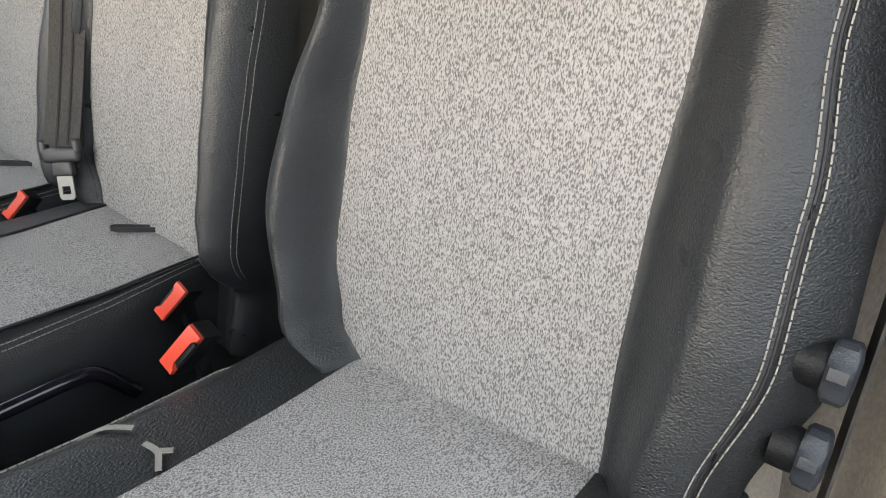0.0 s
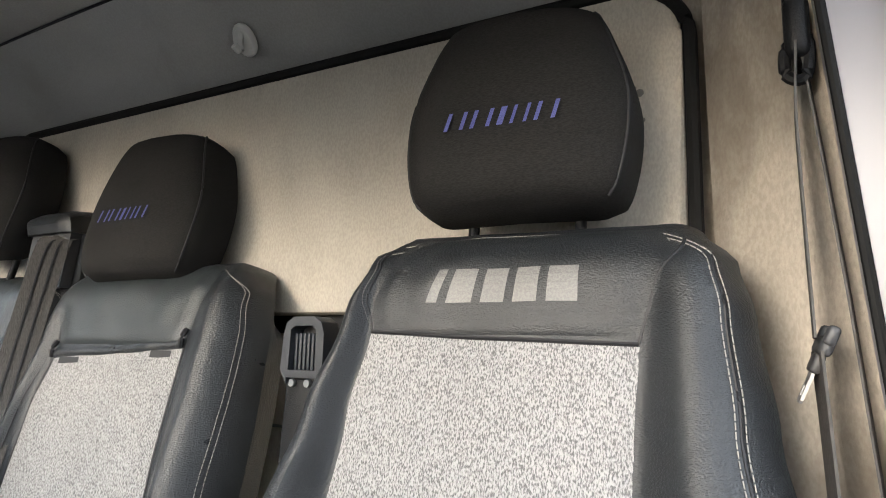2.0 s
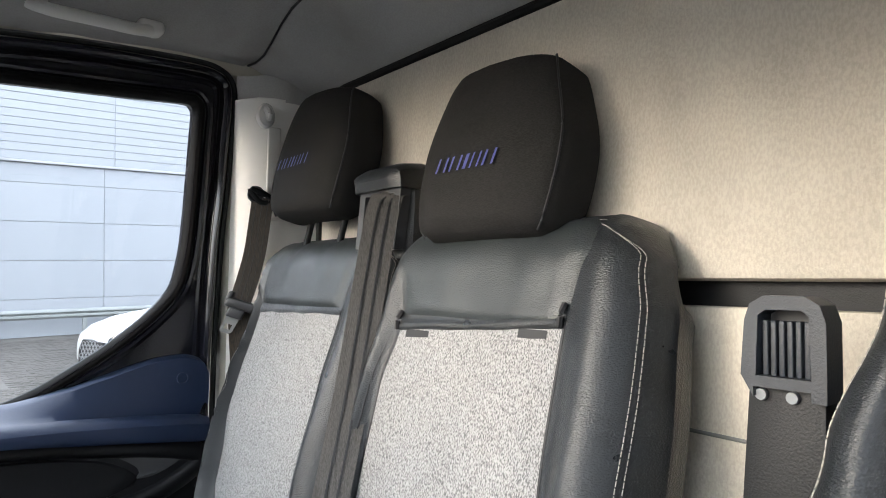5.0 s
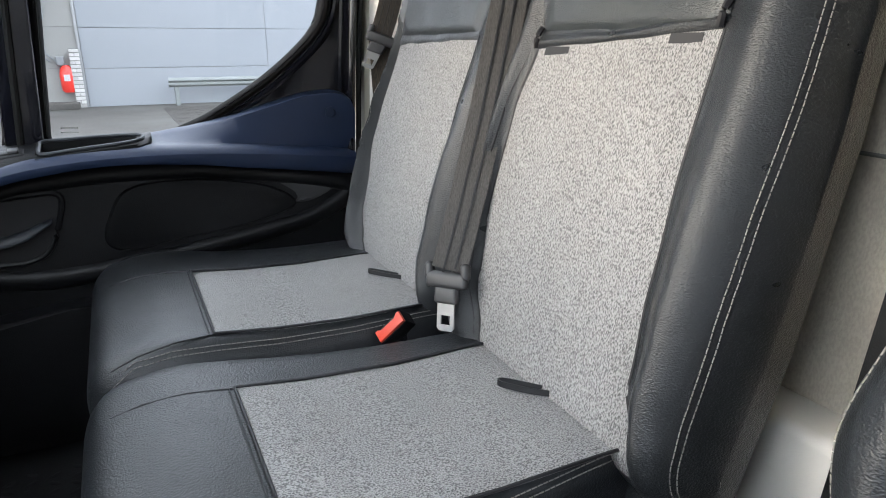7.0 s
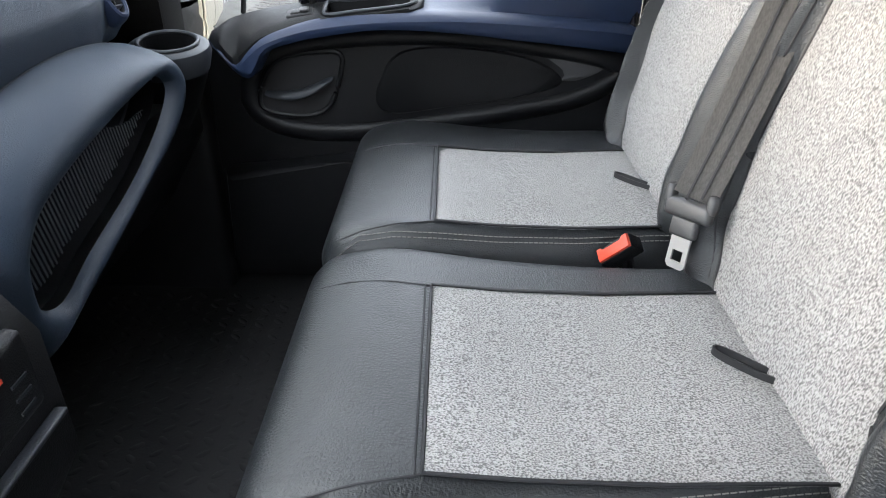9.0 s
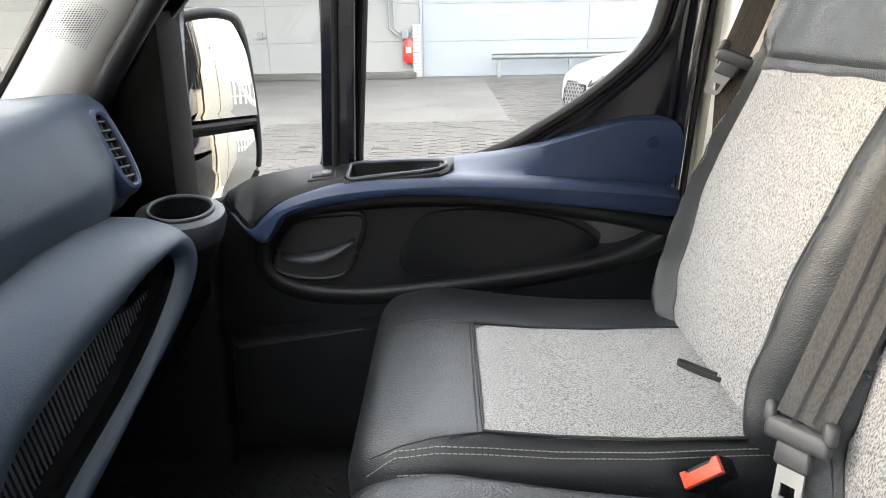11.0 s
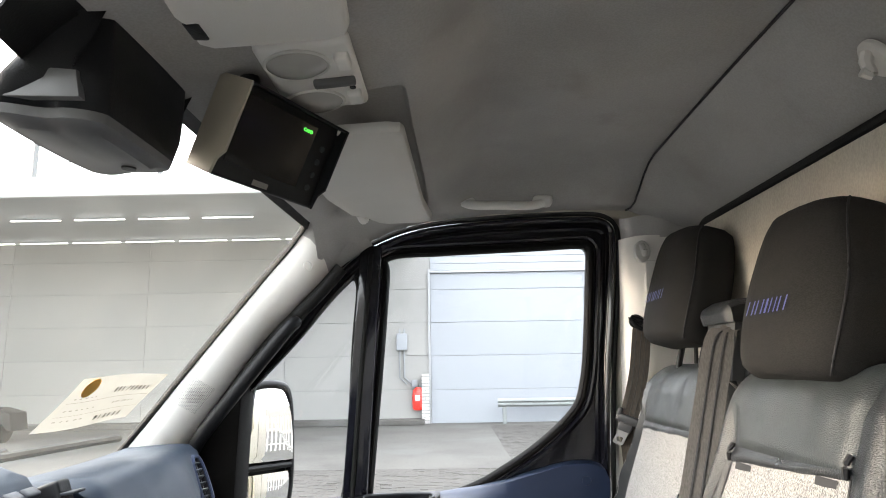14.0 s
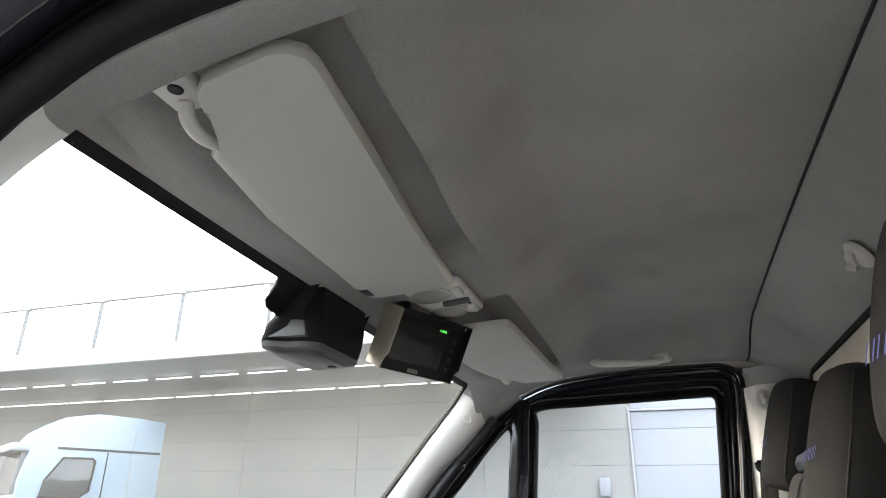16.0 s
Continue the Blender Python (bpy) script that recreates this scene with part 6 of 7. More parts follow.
MW = Vector((0.4854, 0.874, -0.0216)).normalized()
MD = Vector((-0.3612, 0.178, -0.9154))
MD = (MD - MW * MD.dot(MW)).normalized()
MN = MW.cross(MD).normalized()
MN = MN if MN[0] > 0 else -MN
MC = Vector((-0.2217, 0.8404, 1.938))
mt = Matrix((MW, MD, MN)).transposed()
mp = lambda a, b, c: MC + mt @ Vector((a, b, c))
mon = thing("camera_monitor", "black reversing camera monitor with sun hood", "monitor", at=tuple(MC))
part("housing", box(Mesh(), mp(0.0015, 0, -0.037), (0.170, 0.1155, 0.042), 0.004, mt), PLASTIC, mon)
part("screen", box(Mesh(), mp(-0.014, -0.004, -0.0155), (0.118, 0.082, 0.002), 0.0, mt), SCREEN, mon, "dark switched-on screen")
part("hood_side", prism(Mesh(), [(-0.0575, -0.0584), (-0.0575, 0.0), (0.028, -0.001), (0.038, -0.012), (0.0575, -0.013), (0.0575, -0.0584)], lambda p, q, d: mp(d, p, q), -0.087, -0.0835, 0.001), HOOD_LIT, mon, "hood side, caught light in its beige colour")
part("hood_top", box(Mesh(), mp(0, -0.0565, -0.008), (0.172, 0.003, 0.016), 0.001, mt), PLASTIC, mon)
part("hood_far", prism(Mesh(), [(-0.0575, -0.0584), (-0.0575, 0.0), (0.028, -0.001), (0.038, -0.012), (0.0575, -0.013), (0.0575, -0.0584)], lambda p, q, d: mp(d, p, q), 0.0835, 0.087, 0.001), PLASTIC, mon)
part("maker_plate", box(Mesh(), mp(-0.010, 0.050, -0.0155), (0.024, 0.007, 0.002), 0.0, mt), SILVER_PRINT, mon, "small pale plate")
for k in range(4):
    part("button", disc(Mesh(), mp(0.066, -0.022 + 0.018 * k, -0.016), MN, 0.004, 0.002, 12), PLASTIC_SOFT, mon)
part("bracket", tube(Mesh(), [mp(-0.055, -0.055, -0.045), mp(-0.06, -0.075, -0.05), (-0.29, 0.79, 2.05)], 0.014, 10), PLASTIC, mon)
cu = bpy.data.curves.new("readout", "FONT")
cu.body, cu.size, cu.align_x, cu.align_y = "CAM3", 0.0062, "CENTER", "CENTER"
cu.extrude = 0.0002
tmp = new("readout_tmp", cu)
bpy.context.view_layer.update()
me = bpy.data.meshes.new_from_object(tmp.evaluated_get(bpy.context.evaluated_depsgraph_get()))
bpy.data.objects.remove(tmp)
me.materials.clear()
me.materials.append(GREEN)
ro = new("readout", me)
tmat = Matrix((MW, -MD, MN)).transposed().to_4x4()
me.transform(Matrix.Translation(mp(0.030, -0.036, -0.0136)) @ tmat)
ro.parent = mon
ro.matrix_parent_inverse = Matrix.Translation(-mon.location)
ro["label"] = "green lit channel readout"

cb = thing("sensor_housing", "black plastic sensor housing behind the windscreen", "sensor housing", at=(-0.42, 0.75, 1.95))
rings = []
for z, x0, x1, ya, yb in ((2.035, -0.385, -0.345, 0.63, 0.83), (2.005, -0.39, -0.342, 0.628, 0.825), (1.973, -0.40, -0.338, 0.625, 0.818), (1.945, -0.415, -0.335, 0.622, 0.81), (1.930, -0.425, -0.335, 0.62, 0.808), (1.908, -0.44, -0.340, 0.632, 0.806), (1.902, -0.44, -0.348, 0.645, 0.80)):
    lo = smooth_loop([(x0, ya, z), (x0 + 0.05, ya, z), (x1 - 0.025, ya, z), (x1 - 0.004, ya + 0.012, z), (x1, ya + 0.035, z), (x1, yb - 0.035, z), (x1 - 0.004, yb - 0.012, z), (x1 - 0.025, yb, z), (x0 + 0.05, yb, z), (x0, yb, z)], 60)
    rings.append(lo)
part("shell", loft(Mesh(), rings), PLASTIC, cb)
low = lambda k, z: [Vector((-0.40 + (p[0] + 0.40) * k, 0.718 + (p[1] - 0.718) * k, z)) for p in rings[5]]
part("lower_cover", loft(Mesh(), [low(1.0, 1.9075), low(0.97, 1.899), low(0.80, 1.8965), low(0.74, 1.893)]), COVER_GREY, cb, "grey lower cover with raised middle")
# thin patch whose grey stands in for the reflection on the shell's side
part("side_cover", prism(Mesh(), [(-0.428, 1.912), (-0.350, 1.912), (-0.356, 1.938), (-0.405, 1.942)], lambda p, q, d: (p, d, q), 0.6165, 0.628, 0.002), COVER_GREY, cb, "grey patch for the reflection on the housing side")
part("sensor_eye", disc(Mesh(), (-0.378, 0.765, 1.894), (0, 0, -1), 0.008, 0.003, 16), PLASTIC, cb)

grab = thing("grab_handle", "pale grey ceiling grab handle over the door", "grab handle", at=(0.1, 1.55, 2.05))
pts = smooth_path([(-0.012, 1.566, 2.078), (0.000, 1.542, 2.060), (0.030, 1.518, 2.046), (0.096, 1.512, 2.045), (0.162, 1.518, 2.048), (0.192, 1.542, 2.064), (0.204, 1.566, 2.080)], 30)
part("bar", tube(Mesh(), pts, [0.015] * 5 + [0.0105] * 20 + [0.015] * 5, 12), LAMP_PLASTIC, grab)
for x in (0.006, 0.186):
    part("end_cap", box(Mesh(), (x, 1.542, 2.064), (0.046, 0.040, 0.026), 0.011), LAMP_PLASTIC, grab)

# ---- belts and buckles ----
def buckle(name_label, c, side=1, along=(0.50, -0.42, 0.74), k=0.82):
    """A leaning stalk buckle: black body, red button with raised ends round the slot."""
    ob = thing("belt_buckle", name_label, "buckle", "belt buckles", at=c)
    along = Vector(along).normalized()
    face = Vector((-0.58, -0.42, 0.62))
    face = (face - along * face.dot(along)).normalized()
    r = Matrix((along.cross(face), along, face)).transposed()
    C = Vector(c)
    w = lambda p, q, d: C + r @ Vector((p * k, q * k, d * k))
    part("body", prism(Mesh(), [(-0.0110, -0.029), (0.0115, -0.029), (0.0122, -0.026), (0.0122, 0.026), (0.0115, 0.029), (-0.0110, 0.029), (-0.0116, 0.026), (-0.0116, -0.026)], w, -0.030, 0.000, 0.003), PLASTIC, ob)
    u = [(-0.0100, -0.0275), (0.0105, -0.0275), (0.0105, -0.0200), (0.0035, -0.0165), (0.0035, 0.0165), (0.0105, 0.0200), (0.0105, 0.0275), (-0.0100, 0.0275)]
    part("release", prism(Mesh(), [(p * side, q) for p, q in u], w, -0.004, 0.0055, 0.0018), RED, ob, "red release button")
    part("slot", box(Mesh(), w(0.0072 * side, 0, 0.0005), (0.0062 * k, 0.032 * k, 0.004), 0.001, r), PIPING, ob)
    part("stalk", tube(Mesh(), smooth_path([w(0, 0, -0.026), C + Vector((0.024, 0.012, -0.045)), C + Vector((0.030, 0.010, -0.11))], 8), 0.009, 8), PLASTIC, ob)
    return ob


buckle("red-topped belt buckle between the bench cushions", (0.216, 1.096, 1.202), -1, (0.60, -0.32, 0.73))
buckle("red-topped belt buckle beside the bench cushion", (0.222, 0.674, 1.200), -1)
buckle("red-topped belt buckle beside the driver seat", (0.176, 0.572, 1.206), 1, k=0.92)


def tongue(ob, c, down, across, n, k=1.0):
    c, down, across = Vector(c), Vector(down).normalized(), Vector(across).normalized()
    n = Vector(n).normalized()
    r = Matrix((across, n, down)).transposed()
    part("tongue_cover", box(Mesh(), c, (0.062 * k, 0.014 * k, 0.022 * k), 0.006 * k, r), BELT_PLASTIC, ob)
    for s in (-1, 1):
        part("tongue_ear", box(Mesh(), c + across * (0.028 * s * k) - down * 0.012 * k, (0.012 * k, 0.013 * k, 0.022 * k), 0.005 * k, r), BELT_PLASTIC, ob)
    part("tongue_neck", box(Mesh(), c + down * 0.02 * k, (0.034 * k, 0.011 * k, 0.022 * k), 0.004 * k, r), BELT_PLASTIC, ob)
    m = Mesh()
    q = lambda a, b, d: c + across * (a * k) + down * (b * k) + n * d
    fill(m, [(-0.013, 0.028), (0.013, 0.028), (0.013, 0.062), (0.009, 0.066), (-0.009, 0.066), (-0.013, 0.062)], [[(-0.007, 0.046), (0.007, 0.046), (0.007, 0.058), (-0.007, 0.058)]], q, -0.0012, 0.0012)
    part("tongue_blade", m, STEEL, ob, "bright steel tongue")


b2 = thing("seat_belt", "dark grey webbing belt hanging between the bench seats", "seat belt", "seat belts", at=(0.33, 1.12, 1.2))
path = smooth_path([(0.440, 1.134, 1.756), (0.416, 1.128, 1.735), (0.392, 1.120, 1.64), (0.350, 1.098, 1.48), (0.312, 1.079, 1.36), (0.285, 1.066, 1.283)], 24)
part("webbing", strip(Mesh(), path, (0.85, -0.5, 0.25), 0.047, 0.0016), WEBBING, b2)
for off in (-0.008, 0.008):
    part("woven_line", strip(Mesh(), [p + Vector((0.85, -0.5, 0.25)) * off + Vector((-0.0009, -0.0014, 0)) for p in path], (0.85, -0.5, 0.25), 0.0025, 0.0012), PIPING, b2)
tongue(b2, (0.281, 1.063, 1.271), (-0.20, -0.38, -0.9), (0.5, -0.86, 0.12), (-0.86, -0.45, 0.2))
gd = thing("belt_guide", "charcoal belt guide tower on the bench back", "belt guide", at=(0.46, 1.16, 1.72))
part("tower", loft(Mesh(), [[(x, y, z) for x, y in ((a, 1.118), (a + 0.008, 1.110), (b_, 1.110), (b_, 1.225), (a + 0.008, 1.225), (a, 1.216))] for a, b_, z in ((0.446, 0.52, 1.66), (0.450, 0.52, 1.74), (0.448, 0.515, 1.775), (0.450, 0.51, 1.79))]), VINYL, gd)
part("slot_frame", fill(Mesh(), [(1.114, 1.672), (1.220, 1.672), (1.222, 1.772), (1.112, 1.772)], [[(1.128, 1.70), (1.135, 1.692), (1.198, 1.692), (1.206, 1.71), (1.206, 1.756), (1.128, 1.756)]], lambda p, q, d: (d + 0.1 * (q - 1.72), p, q), 0.430, 0.448), BELT_PLASTIC, gd, "charcoal slot frame")
hood = []
for j in range(13):
    q = j / 12
    y = 1.106 + 0.124 * q
    e = 1 - max(0, 1 - min(q, 1 - q) * 0.124 / 0.016) ** 2
    hood.append([(0.424 + 0.006 * (1 - e), y, 1.762), (0.420 + 0.008 * (1 - e), y, 1.776), (0.426, y, 1.790 - 0.006 * (1 - e)), (0.442, y, 1.800 - 0.010 * (1 - e)), (0.475, y, 1.804 - 0.012 * (1 - e)), (0.52, y, 1.796 - 0.012 * (1 - e)), (0.52, y, 1.762)])
part("hood", loft(Mesh(), hood), VINYL, gd, "dark vinyl hood")

b3 = thing("seat_belt", "worn brown-grey webbing belt by the cream pillar", "seat belt", "seat belts", at=(0.42, 1.56, 1.5))
path = smooth_path([(0.414, 1.545, 1.785), (0.411, 1.548, 1.75), (0.405, 1.555, 1.68), (0.393, 1.562, 1.62), (0.383, 1.566, 1.585)], 20)
part("webbing", strip(Mesh(), path, (0.9, -0.5, 0.1), 0.041, 0.0016), WEBBING_BROWN, b3)
path2 = smooth_path([(0.385, 1.572, 1.575), (0.400, 1.580, 1.42), (0.41, 1.58, 1.25), (0.43, 1.58, 1.0)], 16)
part("webbing_lower", strip(Mesh(), path2, (0.9, -0.3, 0.1), 0.046, 0.0016), WEBBING_BROWN, b3)
tongue(b3, (0.382, 1.563, 1.577), (-0.36, 0.33, -0.87), (0.8, -0.5, -0.3), (-0.5, -0.85, 0), 0.92)
for off in (-0.011, 0.0, 0.011):
    part("woven_line", strip(Mesh(), [p + Vector((0.9, -0.5, 0.1)) * off + Vector((-0.0008, -0.0013, 0)) for p in path], (0.9, -0.5, 0.1), 0.0016, 0.0012), WEBBING, b3)
part("swivel", disc(Mesh(), (0.408, 1.566, 1.792), (-0.4, -1, 0), 0.016, 0.022, 20), PLASTIC, b3, "black swivel anchor")
part("swivel_loop", tube(Mesh(), smooth_loop([(0.390, 1.550, 1.800), (0.41, 1.540, 1.794), (0.432, 1.543, 1.782), (0.41, 1.545, 1.776)], 16), 0.006, 8, True), PLASTIC, b3)
part("height_rail", box(Mesh(), (0.448, 1.5765, 1.84), (0.028, 0.006, 0.19), 0.003), TRIM_CREAM, b3)

b1 = thing("seat_belt", "dark webbing driver belt on the felt pillar", "seat belt", "seat belts", at=(0.45, 0.11, 1.6))
path = smooth_path([(0.405, 0.092, 1.835), (0.40, 0.0945, 1.78), (0.40, 0.0935, 1.70), (0.40, 0.0915, 1.60)], 16)
part("webbing", strip(Mesh(), path, (1, 0.022, 0), 0.046, 0.0018), WEBBING, b1)
path = smooth_path([(0.40, 0.0905, 1.59), (0.40, 0.0865, 1.50), (0.40, 0.083, 1.38), (0.40, 0.08, 1.10)], 16)
part("webbing_lower", strip(Mesh(), path, (1, 0.14, 0), 0.046, 0.0022), WEBBING, b1)
path = [(0.42, 0.086, 1.84), (0.42, 0.0755, 1.74), (0.42, 0.065, 1.63), (0.42, 0.057, 1.53), (0.42, 0.03, 1.2)]
part("webbing_rear", strip(Mesh(), path, (1, -0.11, 0), 0.046, 0.0018), WEBBING, b1)
tongue(b1, (0.40, 0.086, 1.594), (0, 0.40, -0.92), (1, 0.1, 0.04), (0, 0.92, 0.40), 0.72)
part("anchor", box(Mesh(), (0.415, 0.090, 1.855), (0.05, 0.020, 0.055), 0.008), PLASTIC, b1, "black belt anchor")
part("anchor_loop", tube(Mesh(), smooth_loop([(0.40, 0.083, 1.845), (0.40, 0.098, 1.84), (0.40, 0.099, 1.815), (0.40, 0.085, 1.812)], 20), 0.005, 8, True), PLASTIC, b1)
part("adjuster", box(Mesh(), (0.43, 0.092, 1.895), (0.04, 0.016, 0.04), 0.006), PLASTIC, b1)

# bracket on the inner side of the driver seat
br = thing("belt_bracket", "black steel belt bracket beside the driver seat", "bracket", at=(0.42, 0.59, 0.8))
bx = lambda p, q, d: (d, p, q)
part("post", prism(Mesh(), [(0.535, 0.80), (0.635, 0.80), (0.582, 1.56), (0.528, 1.56)], bx, 0.378, 0.405, 0.004), PLASTIC, br)
hd = part("retractor_head", fill(Mesh(), [(0.524, 1.545), (0.534, 1.545), (0.534, 1.552), (0.574, 1.552), (0.574, 1.545), (0.583, 1.56), (0.580, 1.60), (0.576, 1.612), (0.566, 1.618), (0.538, 1.618), (0.528, 1.612), (0.524, 1.60)], [[(0.534, 1.560), (0.572, 1.560), (0.570, 1.604), (0.564, 1.608), (0.540, 1.608), (0.535, 1.604)]], bx, 0.368, 0.396), PLASTIC_SOFT, br, "charcoal slotted belt head")
part("slot_floor", prism(Mesh(), [(0.530, 1.55), (0.576, 1.55), (0.576, 1.612), (0.530, 1.612)], bx, 0.390, 0.395), PIPING, hd)
for k in range(6):
    part("rib", box(Mesh(), (0.380, 0.539 + 0.0058 * k, 1.580), (0.010, 0.0040, 0.040), 0.001), PLASTIC_SOFT, hd)
for q in (0.549, 0.571):
    part("bolt", disc(Mesh(), (0.377, q, 1.546), (-1, 0, 0), 0.0045, 0.004, 12), GALV, br, "bright socket bolt")

# recline knobs on the outer side of the driver seat
def seat_knob(kx, ky, kz):
    wheel = lambda r, off, d: [(kx + r * (1 - d * (k % 6 < 3)) * math.cos(k * math.tau / 36), ky + off, kz + r * (1 - d * (k % 6 < 3)) * math.sin(k * math.tau / 36)) for k in range(36)]
    part("knob_base", disc(Mesh(), (kx, ky + 0.024, kz), (0, -1, 0), 0.015, 0.018, 28), PLASTIC, seat)
    part("adjust_knob", loft(Mesh(), [wheel(0.018, 0.008, 0), wheel(0.0205, 0.006, 0.14), wheel(0.0205, -0.004, 0.14), wheel(0.018, -0.006, 0.10), wheel(0.010, -0.0075, 0)]), PLASTIC_SOFT, seat, "ribbed charcoal adjuster knob")


seat_knob(0.316, 0.066, 1.346)
seat_knob(0.312, 0.066, 1.285)


# ---- outside: mirror, yard, building ----
mir = thing("wing_mirror", "black two-part wing mirror on the passenger door", "mirror", at=(-0.52, 1.9, 1.3))
MY = 1.90
ml = smooth_loop([(-0.602, MY, 1.268), (-0.612, MY, 1.40), (-0.606, MY, 1.56), (-0.578, MY, 1.612), (-0.505, MY, 1.622), (-0.474, MY, 1.585), (-0.460, MY, 1.42), (-0.462, MY, 1.315), (-0.482, MY, 1.270), (-0.515, MY, 1.250), (-0.565, MY, 1.245)], 60)
mc = sum(ml, Vector()) / len(ml)
turn = Matrix.Rotation(radians(52), 3, "Z") @ Matrix.Diagonal((1.28, 1, 1))
mo = lambda p, k, d: mc + turn @ (((p - mc) * k) + Vector((0, d, 0)))
part("shell", loft(Mesh(), [[mo(p, 1.0, 0.014) for p in ml], [mo(p, 1.05, 0.03) for p in ml], [mo(p, 0.95, 0.10) for p in ml], [mo(p, 0.6, 0.14) for p in ml]]), MIRROR_SHELL, mir)
part("rim", tube(Mesh(), [mo(p, 1.0, 0) for p in ml], 0.012, 10, True), MIRROR_SHELL, mir)
up_ = [p for p in ml if p[2] > 1.413]
lo_ = [p for p in ml if p[2] < 1.395]
def mirror_face(ps, yaw, pitch, radius):
    """A slightly domed glass, turned a little in its shell."""
    c0 = sum(ps, Vector()) / len(ps)
    ps = sorted(ps, key=lambda p: math.atan2(p[2] - c0[2], p[0] - c0[0]))
    ax, az = math.tan(radians(yaw)), math.tan(radians(pitch))
    m = Mesh()
    rings = []
    for k in range(9):
        f = 0.965 * (1 - k / 8 * 0.98)
        ring = []
        for p in ps:
            q = (p - c0) * f
            ring.append(mo(c0 + q, 1.0, -0.012 + ax * q[0] * 1.28 + az * q[2] + ((q[0] * 1.28) ** 2 + q[2] ** 2) / (2 * radius)))
        rings.append(ring)
    return loft(m, rings, True, False)


for name, ps, yw, pt, rad in (("main_glass", up_, -0.3, 7.0, 1.3), ("wide_glass", lo_, -0.5, -4.5, 0.6)):
    part(name, mirror_face(ps, yw, pt, rad), MIRROR, mir, "mirror glass")
part("bar", tube(Mesh(), [mo(Vector((-0.612, MY, 1.404)), 0.98, -0.004), mo(Vector((-0.460, MY, 1.404)), 0.98, -0.004)], 0.009, 8), MIRROR_SHELL, mir)
part("arm", tube(Mesh(), [(-0.62, 1.72, 1.40), (-0.60, 1.82, 1.40), mo(ml[3], 0.9, 0.06)], 0.022, 10), MIRROR_SHELL, mir)
part("van_side", box(Mesh(), (2.4, 1.75, 1.45), (3.9, 0.02, 1.7), 0.01), BODY_PAINT, right, "cream painted van side")
part("cargo_body", box(Mesh(), (2.62, 0.845, 1.62), (3.6, 1.78, 2.0), 0.06), BODY_PAINT, right, "cream cargo body behind the cab")
part("panel_seam", box(Mesh(), (1.30, 1.7605, 1.45), (0.030, 0.004, 1.68)), RUBBER, right)

tagged(part("ground", box(Mesh(), (0, 0, -0.25), (900, 900, 0.5)), CONCRETE), "worn grey concrete yard", "ground", kind="structure")
# added wall, never in view: keeps bright sky out of the door glass reflection
yard = tagged(part("wall_yard", box(Mesh(), (4, -17, 4), (90, 0.4, 8), 0.02), PANEL), "plain grey unseen wall added across the yard", "wall", kind="structure")
part("end_wall", box(Mesh(), (48, 0, 3), (0.4, 80, 6), 0.02), PANEL, yard)
fence = thing("picket_fence", "white painted picket fence across the yard", "fence", at=(10.6, 4, 0))
for k in range(80):
    part("picket", box(Mesh(), (10.6, -4 + 0.21 * k, 1.05), (0.04, 0.085, 2.1), 0.0), WHITE_PAINT, fence)
for z in (0.4, 1.3):
    part("rail", box(Mesh(), (10.65, 4.35, z), (0.05, 17, 0.07), 0.0), WHITE_PAINT, fence)
pav = thing("pavement", "grey block paving with uneven joints", "paving", kind="structure", at=(0, 9, 0))
setts = Mesh()
rng = random.Random(4)


def paved(x, y):
    """Where the yard is laid in blocks."""
    if y > 19.2 or y < 5:
        return False
    if 12.4 < y < 19.2:
        return 1.0 < x < 9
    if y < 11.3:
        return -6 < x < 9
    return x > 1.0


count = 0
me_s = bpy.data.meshes.new("paving_block")
bb = Mesh()
box(bb, (0, 0, 0), (0.205, 0.105, 0.03), 0.006)
me_s.from_pydata(bb.v, [], bb.f)
me_s.materials.append(PAVING)
rows = int((19.2 - 6.0) / 0.112)
for r in range(rows):
    y = 6.0 + r * 0.112
    for cix in range(-12, 46):
        x = cix * 0.212 + (r % 2) * 0.106 - 0.3
        if not paved(x, y):
            continue
        if abs(x - 0.9) < 1.6 and 6.0 < y < 9.6 and count < 300 and (cix + r) % 2 == 0:
            ob = new("paving_block", me_s)
            ob.location = (x, y, rng.uniform(-0.004, 0.002))
            ob.rotation_euler = (rng.uniform(-0.02, 0.02), rng.uniform(-0.02, 0.02), rng.uniform(-0.02, 0.02))
            ob.parent = pav
            ob.matrix_parent_inverse = Matrix.Translation(-pav.location)
            count += 1
        else:
            z = 0.0055 + rng.uniform(-0.002, 0.002)
            a, b = (0.1, 0.05) if x > -0.62 - 0.05 * (11.3 - y) else (0.104, 0.0545)
            tz = [rng.uniform(-0.003, 0.003) for _ in range(4)]
            q = [(x - a, y - b, -0.01), (x + a, y - b, -0.01), (x + a, y + b, -0.01), (x - a, y + b, -0.01)]
            q += [(p[0] * 0.96 + x * 0.04, p[1] * 0.94 + y * 0.06, z + t) for p, t in zip(q, tz)]
            setts.add(q, [(4, 5, 6, 7), (0, 1, 5, 4), (1, 2, 6, 5), (2, 3, 7, 6), (3, 0, 4, 7)])
tagged(part("paving_blocks", setts, PAVING, pav, "", smooth=False), kind="stuff")
tagged(part("plinth_kerb", box(Mesh(), (-15.95, 19.7, 0.08), (30.1, 0.6, 0.16), 0.02), CONCRETE), "low concrete kerb along the hall", "kerb", kind="structure")

hall = thing("warehouse", "grey panel-clad warehouse hall with lit canopy", "warehouse", at=(-6, 20, 0))
BY = 20.0
